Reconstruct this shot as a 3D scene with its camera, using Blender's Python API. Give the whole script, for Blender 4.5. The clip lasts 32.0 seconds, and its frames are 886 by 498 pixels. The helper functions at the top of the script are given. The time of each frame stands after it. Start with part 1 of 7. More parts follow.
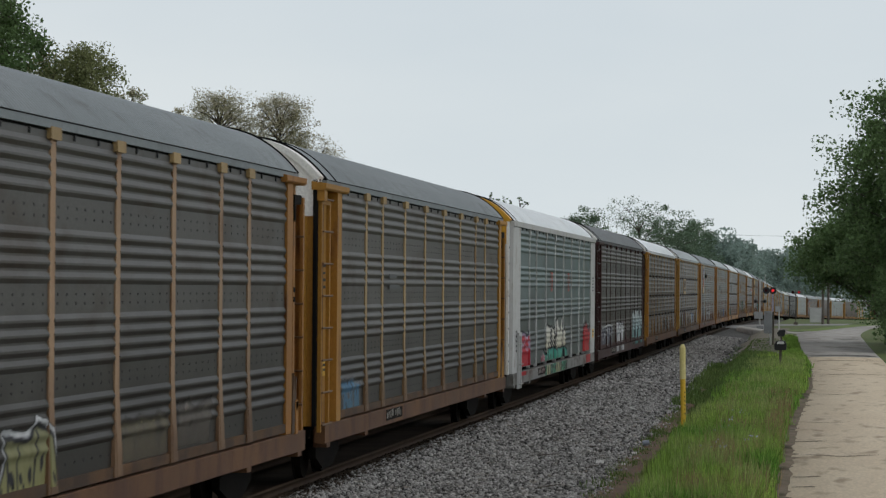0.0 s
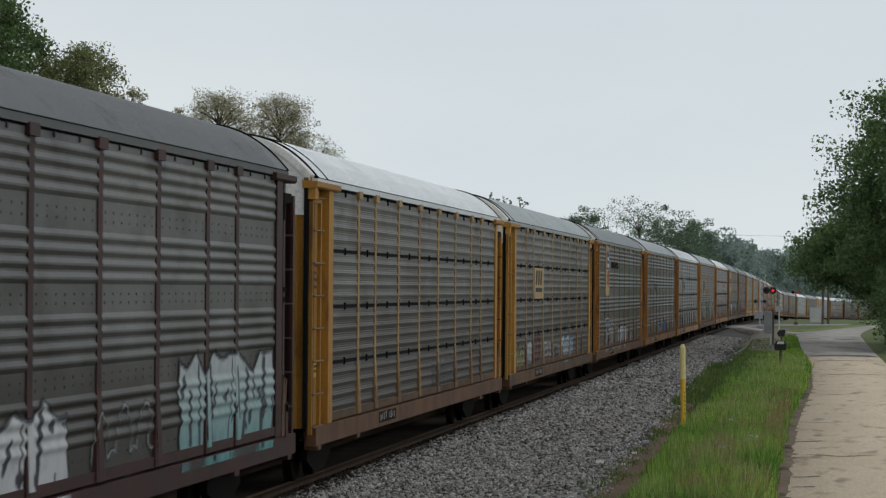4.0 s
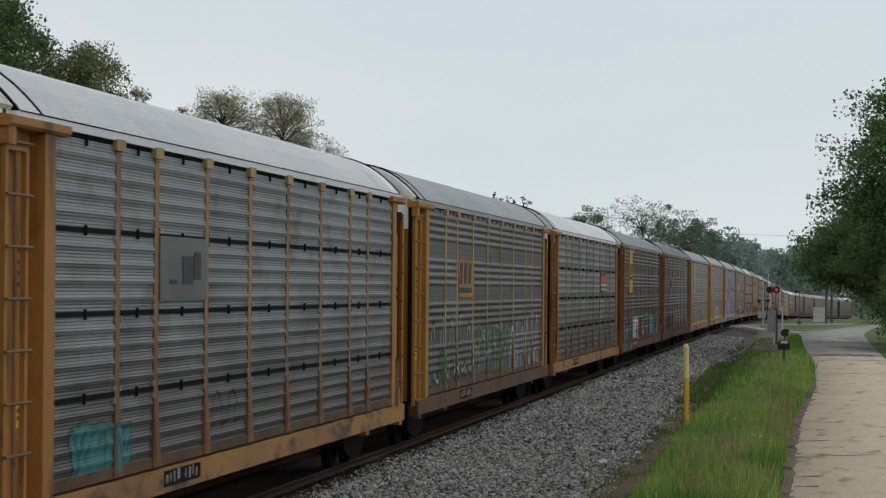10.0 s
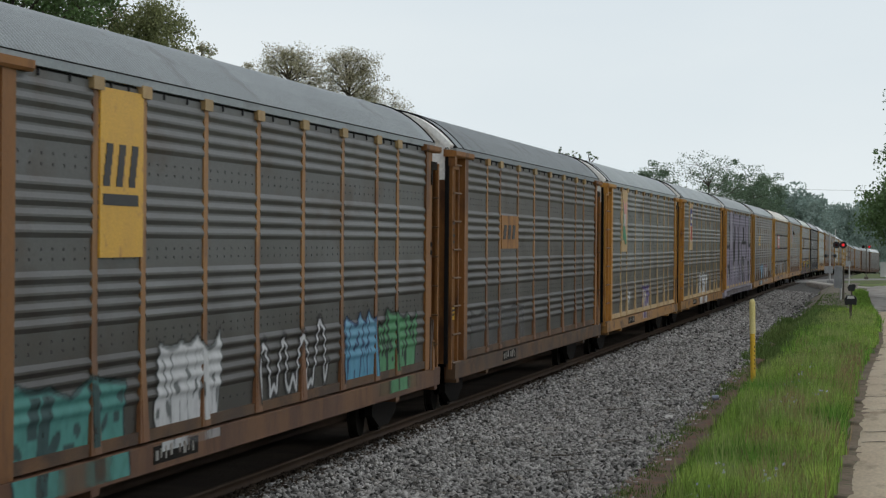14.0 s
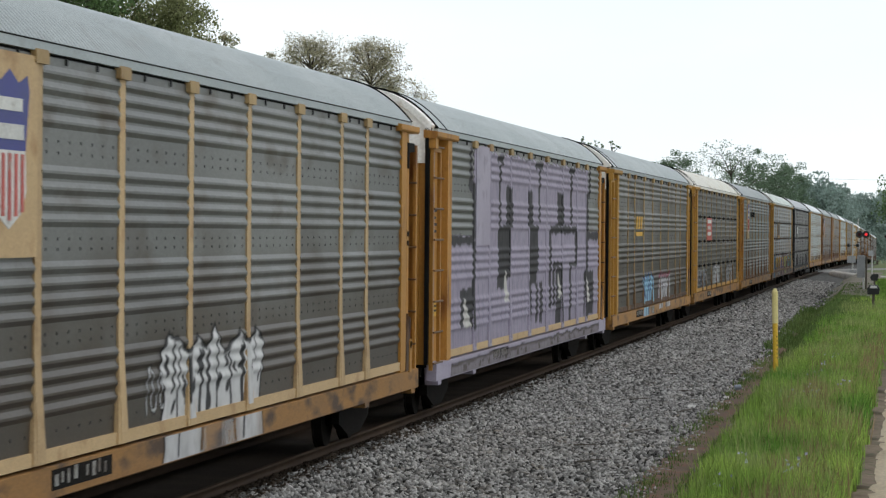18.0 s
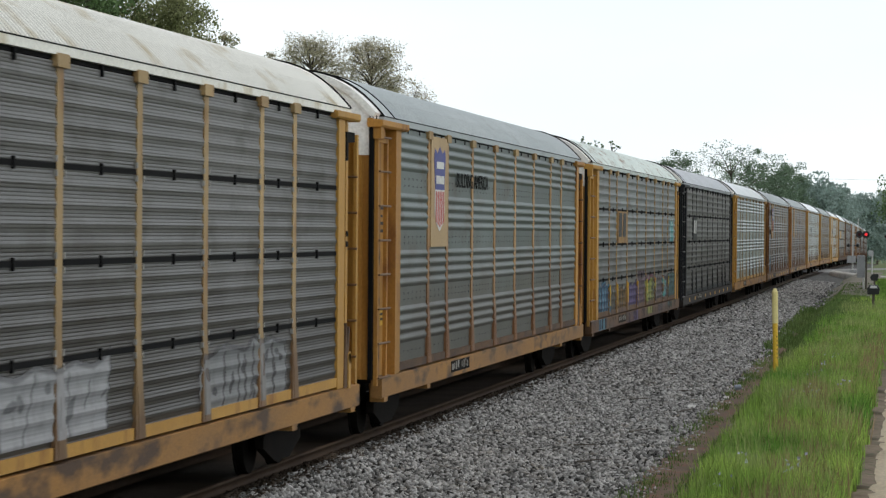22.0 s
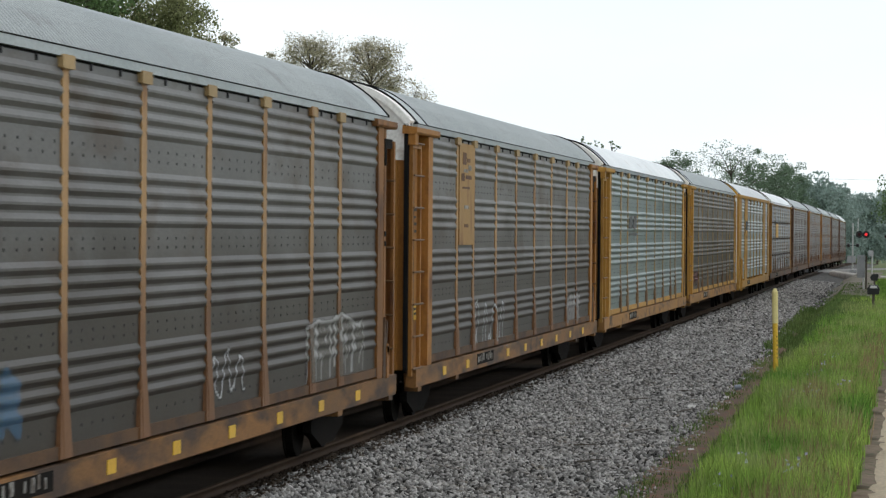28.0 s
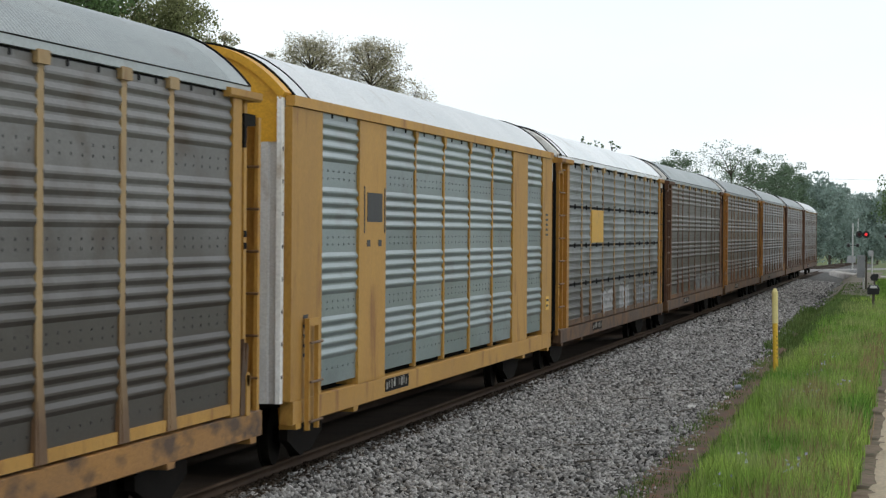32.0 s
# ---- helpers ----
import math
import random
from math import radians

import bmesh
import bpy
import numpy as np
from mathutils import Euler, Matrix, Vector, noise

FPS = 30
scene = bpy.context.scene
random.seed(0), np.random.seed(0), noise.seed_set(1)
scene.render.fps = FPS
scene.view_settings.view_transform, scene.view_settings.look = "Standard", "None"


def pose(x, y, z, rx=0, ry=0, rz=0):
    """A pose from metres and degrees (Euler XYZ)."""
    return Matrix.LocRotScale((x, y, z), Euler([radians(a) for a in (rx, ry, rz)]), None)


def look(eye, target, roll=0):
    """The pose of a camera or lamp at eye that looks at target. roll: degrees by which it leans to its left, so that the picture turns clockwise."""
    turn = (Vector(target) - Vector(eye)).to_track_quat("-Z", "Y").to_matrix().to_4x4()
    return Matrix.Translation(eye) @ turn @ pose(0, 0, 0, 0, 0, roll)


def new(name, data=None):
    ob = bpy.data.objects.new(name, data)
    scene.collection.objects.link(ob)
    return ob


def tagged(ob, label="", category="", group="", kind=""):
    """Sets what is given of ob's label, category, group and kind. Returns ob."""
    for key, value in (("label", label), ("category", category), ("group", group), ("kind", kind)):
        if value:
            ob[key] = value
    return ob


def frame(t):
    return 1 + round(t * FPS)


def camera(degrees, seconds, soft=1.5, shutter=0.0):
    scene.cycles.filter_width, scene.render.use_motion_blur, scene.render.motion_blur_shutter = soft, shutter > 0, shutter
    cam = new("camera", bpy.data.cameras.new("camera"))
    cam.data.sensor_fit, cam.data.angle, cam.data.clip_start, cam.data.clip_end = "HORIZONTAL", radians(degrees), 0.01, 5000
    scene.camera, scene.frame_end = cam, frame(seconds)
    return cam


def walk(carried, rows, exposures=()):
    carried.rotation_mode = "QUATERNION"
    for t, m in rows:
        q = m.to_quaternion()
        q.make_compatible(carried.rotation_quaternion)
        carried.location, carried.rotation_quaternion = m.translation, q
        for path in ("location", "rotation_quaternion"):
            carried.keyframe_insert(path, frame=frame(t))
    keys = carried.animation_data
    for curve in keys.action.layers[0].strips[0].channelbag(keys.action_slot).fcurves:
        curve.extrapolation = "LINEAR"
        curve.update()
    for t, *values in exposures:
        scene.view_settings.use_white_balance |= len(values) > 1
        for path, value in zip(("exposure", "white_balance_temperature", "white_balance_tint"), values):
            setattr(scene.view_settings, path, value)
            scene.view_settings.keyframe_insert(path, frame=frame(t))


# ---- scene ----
# ---------------------------------------------------------------- camera
LENS, EYE = 17.726, (0.0, 0.0, 3.30)
FOCUS = 5027.7
TURN, TILT, LEAN = 9.480, -0.374, 0.441
# seconds, and how far the tripod head stands off its last setting (thousandths of the focal length across and up)
PAN = [(0, 162, 99), (7.0, 162, 99), (8.0, 163, 99), (8.5, 162, 98.5), (9.0, 160, 99), (9.5, 160, 99), (10.0, 156, 98),
       (10.5, 154.5, 97.5), (11.0, 153.5, 96), (11.5, 138, 93.5), (12.0, 107, 92), (12.5, 87, 68), (13.0, 72, 44.5),
       (13.5, 57, 40), (14.0, 39.5, 18.5), (14.5, 25.5, 9), (15.2, 12, 4), (16.0, 1.5, 0.5), (16.5, 0, 0), (17.0, 0, 0), (32.0, 0, 0)]


def aim(across, up):
    c, s = math.cos(radians(LEAN)), math.sin(radians(LEAN))
    across, up = across * c - up * s, across * s + up * c
    a = radians(TURN) - math.atan(across / FOCUS)
    b = radians(TILT) + math.atan(up / FOCUS)
    way = Vector((-math.sin(a) * math.cos(b), math.cos(a) * math.cos(b), math.sin(b)))
    return look(EYE, Vector(EYE) + 100 * way, LEAN)


cam = camera(LENS, 32.0, soft=1.3, shutter=0.1)
walk(cam, [(t, aim(a, b)) for t, a, b in PAN],
     exposures=[(0, 0.0), (11.0, 0.0), (12.5, 0.0), (13.0, -0.04), (14.0, 0.17), (15.0, 0.42), (16.5, 0.56), (32.0, 0.57)])

# ---------------------------------------------------------------- light: overcast day
world = bpy.data.worlds.new("overcast_sky")
scene.world = world
world.use_nodes = True
wn, wl = world.node_tree.nodes, world.node_tree.links
wn.clear()
w_out, w_bg = wn.new("ShaderNodeOutputWorld"), wn.new("ShaderNodeBackground")
w_sky = wn.new("ShaderNodeTexSky")
w_sky.sky_type, w_sky.sun_disc = "NISHITA", False
w_sky.sun_elevation, w_sky.sun_rotation = radians(58), radians(115)
w_sky.air_density, w_sky.dust_density = 1.5, 4.0
w_co, w_noise, w_ramp, w_mix = wn.new("ShaderNodeTexCoord"), wn.new("ShaderNodeTexNoise"), wn.new("ShaderNodeValToRGB"), wn.new("ShaderNodeMixRGB")
w_map = wn.new("ShaderNodeMapping")
w_map.inputs["Scale"].default_value = (1.0, 1.0, 3.0)
w_noise.inputs["Scale"].default_value, w_noise.inputs["Detail"].default_value = 3.0, 5.0
w_ramp.color_ramp.elements[0].position, w_ramp.color_ramp.elements[0].color = 0.3, (0.90, 0.93, 0.96, 1)
w_ramp.color_ramp.elements[1].position, w_ramp.color_ramp.elements[1].color = 0.7, (1.06, 1.05, 1.04, 1)
w_mix.inputs["Fac"].default_value = 0.92
w_sep, w_up, w_mul = wn.new("ShaderNodeSeparateXYZ"), wn.new("ShaderNodeValToRGB"), wn.new("ShaderNodeMixRGB")
w_mul.blend_type, w_mul.inputs["Fac"].default_value = "MULTIPLY", 1.0
for e, (pos, c) in zip([w_up.color_ramp.elements[0], w_up.color_ramp.elements[1], w_up.color_ramp.elements.new(0.12), w_up.color_ramp.elements.new(0.4)],
                       [(0.0, (7.3, 7.85, 8.0, 1)), (1.0, (11.0, 11.4, 11.6, 1)), (0.12, (6.5, 7.05, 7.45, 1)), (0.4, (8.6, 9.0, 9.3, 1))]):
    e.position, e.color = pos, c
wl.new(w_co.outputs["Generated"], w_map.inputs["Vector"])
wl.new(w_map.outputs["Vector"], w_noise.inputs["Vector"])
wl.new(w_noise.outputs["Fac"], w_ramp.inputs["Fac"])
wl.new(w_sky.outputs["Color"], w_mix.inputs["Color1"])
wl.new(w_co.outputs["Generated"], w_sep.inputs[0])
wl.new(w_sep.outputs["Z"], w_up.inputs["Fac"])
wl.new(w_ramp.outputs["Color"], w_mul.inputs["Color1"])
wl.new(w_up.outputs["Color"], w_mul.inputs["Color2"])
wl.new(w_mul.outputs["Color"], w_mix.inputs["Color2"])
wl.new(w_mix.outputs["Color"], w_bg.inputs["Color"])
w_bg.inputs["Strength"].default_value = 0.105
wl.new(w_bg.outputs["Background"], w_out.inputs["Surface"])
sun = new("sun", bpy.data.lights.new("sun", "SUN"))
sun.data.energy, sun.data.angle, sun.data.color = 0.5, radians(40), (1.0, 0.96, 0.9)
sun.matrix_world = look((20, 5, 70), (0, 0, 0))


# ---------------------------------------------------------------- materials
PITCH, HALF = 28.6, 13.35


def rgb(c):
    return (*c, 1.0)


def surf(name, a, b, scale=2.0, rough=0.6, metal=0.0, bump=0.15, grain=60.0, stain=None, amount=0.0, stretch=(1, 1, 1), spread=0.12, island=False, shine=0.3, dust=None, dust_top=4.9):
    """A worn surface: two tones in large patches, fine grain with relief, and stains of a third tone."""
    m = bpy.data.materials.new(name)
    m.use_nodes = True
    n, l = m.node_tree.nodes, m.node_tree.links
    n.clear()
    out, p = n.new("ShaderNodeOutputMaterial"), n.new("ShaderNodeBsdfPrincipled")
    l.new(p.outputs[0], out.inputs[0])
    co, mp, info = n.new("ShaderNodeTexCoord"), n.new("ShaderNodeMapping"), n.new("ShaderNodeObjectInfo")
    geo = n.new("ShaderNodeNewGeometry")
    mp.inputs["Scale"].default_value = stretch
    l.new(co.outputs["Object"], mp.inputs["Vector"])
    w = n.new("ShaderNodeMath")
    w.operation = "MULTIPLY"
    w.inputs[1].default_value = 37.0
    l.new(info.outputs["Random"], w.inputs[0])

    def noise_at(s, detail):
        t = n.new("ShaderNodeTexNoise")
        t.noise_dimensions = "4D"
        t.inputs["Scale"].default_value, t.inputs["Detail"].default_value = s, detail
        l.new(mp.outputs[0], t.inputs["Vector"])
        l.new(w.outputs[0], t.inputs["W"])
        return t.outputs["Fac"]

    def mixed(fac, c1, c2):
        x = n.new("ShaderNodeMixRGB")
        for key, v in (("Fac", fac), ("Color1", c1), ("Color2", c2)):
            if isinstance(v, (tuple, float, int)):
                x.inputs[key].default_value = v
            else:
                l.new(v, x.inputs[key])
        return x.outputs[0]

    def ramp(fac, lo, hi):
        r = n.new("ShaderNodeMapRange")
        r.inputs["From Min"].default_value, r.inputs["From Max"].default_value = lo, hi
        l.new(fac, r.inputs["Value"])
        return r.outputs[0]

    big, fine = noise_at(scale, 4.0), noise_at(grain, 3.0)
    col = mixed(ramp(big, 0.35, 0.65), rgb(a), rgb(b))
    if stain:
        col = mixed(ramp(noise_at(scale * 2.7, 6.0), 0.62 - amount * 0.35, 0.74 - amount * 0.25), col, rgb(stain))
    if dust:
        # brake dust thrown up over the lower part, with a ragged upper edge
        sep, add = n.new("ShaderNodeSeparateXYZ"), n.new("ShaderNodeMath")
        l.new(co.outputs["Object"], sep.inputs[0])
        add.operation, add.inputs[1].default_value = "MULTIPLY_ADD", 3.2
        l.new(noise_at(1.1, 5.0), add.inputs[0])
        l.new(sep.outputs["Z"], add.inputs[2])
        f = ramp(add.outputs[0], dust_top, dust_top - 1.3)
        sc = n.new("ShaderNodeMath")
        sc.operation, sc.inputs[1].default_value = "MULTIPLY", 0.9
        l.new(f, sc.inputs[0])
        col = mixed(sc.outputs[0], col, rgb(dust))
    hsv = n.new("ShaderNodeHueSaturation")
    v1 = n.new("ShaderNodeMapRange")
    v1.inputs["To Min"].default_value, v1.inputs["To Max"].default_value = 1 - spread, 1 + spread
    l.new(geo.outputs["Random Per Island"] if island else info.outputs["Random"], v1.inputs["Value"])
    v2 = n.new("ShaderNodeMath")
    v2.operation = "MULTIPLY"
    gr = n.new("ShaderNodeMapRange")
    gr.inputs["From Min"].default_value, gr.inputs["From Max"].default_value = 0.3, 0.7
    gr.inputs["To Min"].default_value, gr.inputs["To Max"].default_value = 0.86, 1.12
    l.new(fine, gr.inputs["Value"])
    l.new(v1.outputs[0], v2.inputs[0])
    l.new(gr.outputs[0], v2.inputs[1])
    l.new(v2.outputs[0], hsv.inputs["Value"])
    l.new(col, hsv.inputs["Color"])
    l.new(hsv.outputs[0], p.inputs["Base Color"])
    p.inputs["Metallic"].default_value = metal
    p.inputs["Specular IOR Level"].default_value = shine
    rr = n.new("ShaderNodeMapRange")
    rr.inputs["To Min"].default_value, rr.inputs["To Max"].default_value = max(0.05, rough - 0.12), min(1, rough + 0.12)
    l.new(big, rr.inputs["Value"])
    l.new(rr.outputs[0], p.inputs["Roughness"])
    if bump:
        bn = n.new("ShaderNodeBump")
        bn.inputs["Strength"].default_value, bn.inputs["Distance"].default_value = bump, 0.02
        l.new(fine, bn.inputs["Height"])
        l.new(bn.outputs[0], p.inputs["Normal"])
    return m


def leaves_mat(name, a, b, spread=0.4):
    m = surf(name, a, b, scale=0.35, rough=0.6, bump=0, grain=3.0, spread=spread, island=True)
    n, l = m.node_tree.nodes, m.node_tree.links
    p = next(x for x in n if x.type == "BSDF_PRINCIPLED")
    out = next(x for x in n if x.type == "OUTPUT_MATERIAL")
    tr, mix = n.new("ShaderNodeBsdfTranslucent"), n.new("ShaderNodeMixShader")
    mix.inputs[0].default_value = 0.4
    l.new(p.inputs["Base Color"].links[0].from_socket, tr.inputs["Color"])
    l.new(p.outputs[0], mix.inputs[1])
    l.new(tr.outputs[0], mix.inputs[2])
    l.new(mix.outputs[0], out.inputs[0])
    return m


def roof_mat(name, a, b, stain=None, amount=0.0, rough=0.5, metal=0.0):
    return surf(name, a, b, scale=0.5, rough=rough, metal=metal, bump=0.1, grain=25, stain=stain, amount=amount, stretch=(1.6, 1, 1))


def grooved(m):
    """A copy of a roof paint with shade painted into the grooves between the close cross ribs, down the slopes."""
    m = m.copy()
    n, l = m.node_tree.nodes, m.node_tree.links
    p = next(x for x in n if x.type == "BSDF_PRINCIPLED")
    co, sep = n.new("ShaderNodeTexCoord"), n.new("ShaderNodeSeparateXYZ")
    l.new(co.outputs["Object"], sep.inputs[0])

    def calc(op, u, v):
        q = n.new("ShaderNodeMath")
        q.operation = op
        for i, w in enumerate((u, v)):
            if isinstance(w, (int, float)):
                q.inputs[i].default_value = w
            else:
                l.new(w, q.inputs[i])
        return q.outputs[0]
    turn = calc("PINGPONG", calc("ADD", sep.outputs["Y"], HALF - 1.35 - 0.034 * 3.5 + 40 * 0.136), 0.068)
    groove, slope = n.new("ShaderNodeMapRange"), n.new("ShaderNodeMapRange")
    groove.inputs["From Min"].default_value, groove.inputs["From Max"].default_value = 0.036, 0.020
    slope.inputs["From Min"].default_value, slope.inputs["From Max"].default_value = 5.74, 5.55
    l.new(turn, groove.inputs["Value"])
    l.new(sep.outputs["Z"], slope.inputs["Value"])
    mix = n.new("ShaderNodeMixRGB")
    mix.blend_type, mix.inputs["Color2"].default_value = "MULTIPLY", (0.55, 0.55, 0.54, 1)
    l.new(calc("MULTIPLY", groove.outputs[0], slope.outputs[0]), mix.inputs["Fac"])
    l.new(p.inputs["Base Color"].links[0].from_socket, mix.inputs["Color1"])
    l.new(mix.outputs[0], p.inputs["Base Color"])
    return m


RUST = (0.16, 0.06, 0.025)
PANEL = {
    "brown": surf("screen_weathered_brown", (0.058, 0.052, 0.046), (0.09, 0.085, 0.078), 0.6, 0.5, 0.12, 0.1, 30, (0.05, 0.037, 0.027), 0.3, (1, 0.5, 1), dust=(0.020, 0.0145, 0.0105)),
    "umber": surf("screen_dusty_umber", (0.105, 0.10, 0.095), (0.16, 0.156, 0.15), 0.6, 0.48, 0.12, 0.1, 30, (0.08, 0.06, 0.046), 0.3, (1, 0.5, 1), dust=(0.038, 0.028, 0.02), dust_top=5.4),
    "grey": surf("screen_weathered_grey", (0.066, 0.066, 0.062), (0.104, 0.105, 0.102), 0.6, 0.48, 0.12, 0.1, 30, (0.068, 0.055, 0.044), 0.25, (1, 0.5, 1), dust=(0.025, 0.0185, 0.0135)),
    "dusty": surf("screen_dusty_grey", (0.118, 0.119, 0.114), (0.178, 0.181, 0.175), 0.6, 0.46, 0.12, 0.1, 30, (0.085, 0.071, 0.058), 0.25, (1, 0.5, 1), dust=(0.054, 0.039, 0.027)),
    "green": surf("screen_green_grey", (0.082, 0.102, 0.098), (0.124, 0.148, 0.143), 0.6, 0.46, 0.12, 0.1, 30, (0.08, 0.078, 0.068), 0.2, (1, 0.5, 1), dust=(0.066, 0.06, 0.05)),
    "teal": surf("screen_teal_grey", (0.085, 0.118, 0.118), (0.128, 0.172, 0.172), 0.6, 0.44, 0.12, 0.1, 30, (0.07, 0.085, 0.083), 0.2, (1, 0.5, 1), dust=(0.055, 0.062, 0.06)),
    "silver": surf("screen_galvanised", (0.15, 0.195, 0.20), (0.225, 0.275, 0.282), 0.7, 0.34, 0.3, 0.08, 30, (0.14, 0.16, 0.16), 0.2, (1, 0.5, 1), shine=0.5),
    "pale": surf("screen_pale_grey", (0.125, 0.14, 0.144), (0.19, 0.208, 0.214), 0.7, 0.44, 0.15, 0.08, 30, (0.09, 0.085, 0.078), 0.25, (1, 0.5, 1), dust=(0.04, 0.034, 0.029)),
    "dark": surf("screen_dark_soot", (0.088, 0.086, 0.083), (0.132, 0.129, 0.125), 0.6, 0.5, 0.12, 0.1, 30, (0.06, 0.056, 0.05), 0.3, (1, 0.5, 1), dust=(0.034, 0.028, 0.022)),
}
POST = {
    "orange": surf("paint_faded_orange", (0.285, 0.122, 0.023), (0.355, 0.158, 0.034), 0.8, 0.6, 0, 0.1, 40, (0.12, 0.045, 0.014), 0.25, (1, 1, 0.4)),
    "mustard": surf("paint_mustard", (0.34, 0.158, 0.022), (0.40, 0.20, 0.034), 0.8, 0.6, 0, 0.1, 40, (0.18, 0.075, 0.018), 0.15, (1, 1, 0.4)),
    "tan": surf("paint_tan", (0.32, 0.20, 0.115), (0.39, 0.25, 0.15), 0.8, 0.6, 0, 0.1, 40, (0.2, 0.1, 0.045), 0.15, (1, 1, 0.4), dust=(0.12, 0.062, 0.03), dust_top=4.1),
    "rust": surf("paint_rusty_brown", (0.10, 0.046, 0.022), (0.165, 0.08, 0.036), 0.8, 0.7, 0, 0.15, 40, (0.09, 0.04, 0.022), 0.5, (1, 1, 0.4)),
    "white": surf("paint_soiled_white", (0.46, 0.455, 0.45), (0.55, 0.55, 0.545), 0.8, 0.55, 0, 0.05, 40, (0.36, 0.33, 0.30), 0.12),
    "stained": surf("paint_orange_under_grime", (0.15, 0.076, 0.028), (0.27, 0.125, 0.036), 1.1, 0.65, 0, 0.12, 40, (0.06, 0.035, 0.022), 0.5, (1, 0.3, 1)),
    "soiled": surf("paint_white_under_grime", (0.17, 0.165, 0.158), (0.27, 0.265, 0.255), 0.9, 0.65, 0, 0.1, 40, (0.08, 0.065, 0.05), 0.4, (1, 0.5, 1)),
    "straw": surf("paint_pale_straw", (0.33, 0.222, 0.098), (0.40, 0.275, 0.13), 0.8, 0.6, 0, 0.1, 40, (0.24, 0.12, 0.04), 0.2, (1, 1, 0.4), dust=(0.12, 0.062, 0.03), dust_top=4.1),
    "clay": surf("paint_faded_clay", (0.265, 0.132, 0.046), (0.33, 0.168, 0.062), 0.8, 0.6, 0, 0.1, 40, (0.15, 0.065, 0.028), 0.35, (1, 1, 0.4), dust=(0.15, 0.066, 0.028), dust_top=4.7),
    "gold": surf("paint_golden_yellow", (0.52, 0.27, 0.02), (0.60, 0.33, 0.035), 0.8, 0.5, 0, 0.06, 40, (0.4, 0.2, 0.03), 0.1),
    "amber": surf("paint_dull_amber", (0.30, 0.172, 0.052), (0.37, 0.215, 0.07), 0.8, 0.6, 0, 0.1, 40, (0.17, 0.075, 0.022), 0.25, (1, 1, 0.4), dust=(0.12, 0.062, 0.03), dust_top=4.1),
    "tangerine": surf("paint_bright_orange", (0.36, 0.17, 0.03), (0.44, 0.215, 0.045), 0.8, 0.6, 0, 0.1, 40, (0.19, 0.075, 0.02), 0.2, (1, 1, 0.4)),
    "honey": surf("paint_honey_yellow", (0.38, 0.20, 0.038), (0.46, 0.255, 0.055), 0.8, 0.6, 0, 0.1, 40, (0.25, 0.11, 0.025), 0.15, (1, 1, 0.4)),
    "patched": surf("paint_patched_orange", (0.26, 0.135, 0.045), (0.37, 0.185, 0.05), 1.3, 0.65, 0, 0.12, 40, (0.085, 0.05, 0.03), 0.35, (1, 0.35, 1)),
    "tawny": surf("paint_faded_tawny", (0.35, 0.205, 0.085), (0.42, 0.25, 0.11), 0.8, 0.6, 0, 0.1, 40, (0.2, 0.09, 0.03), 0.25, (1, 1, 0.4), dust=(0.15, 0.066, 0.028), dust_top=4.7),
    "russet": surf("paint_russet", (0.20, 0.084, 0.021), (0.265, 0.115, 0.03), 0.8, 0.65, 0, 0.1, 40, (0.09, 0.036, 0.014), 0.35, (1, 1, 0.4)),
    "buff": surf("paint_buff", (0.43, 0.295, 0.15), (0.49, 0.345, 0.185), 0.8, 0.6, 0, 0.06, 40, (0.33, 0.2, 0.09), 0.15),
    "grime": surf("paint_grimy_brown", (0.075, 0.046, 0.026), (0.14, 0.07, 0.03), 0.9, 0.75, 0, 0.15, 40, (0.06, 0.035, 0.022), 0.5, (1, 0.6, 1)),
    "soot": surf("paint_black_under_dust", (0.018, 0.015, 0.014), (0.034, 0.027, 0.023), 0.9, 0.85, 0, 0.12, 40),
    "maroon": surf("paint_maroon", (0.04, 0.018, 0.017), (0.06, 0.027, 0.025), 0.8, 0.55, 0, 0.08, 40, (0.03, 0.016, 0.013), 0.2, shine=0.15),
    "black": surf("paint_black", (0.012, 0.012, 0.015), (0.022, 0.022, 0.026), 0.8, 0.5, 0, 0.08, 40, (0.035, 0.03, 0.026), 0.2, shine=0.12),
    "purple": surf("paint_pale_purple", (0.31, 0.275, 0.355), (0.37, 0.335, 0.415), 0.8, 0.55, 0, 0.06, 40, (0.22, 0.2, 0.25), 0.2),
}
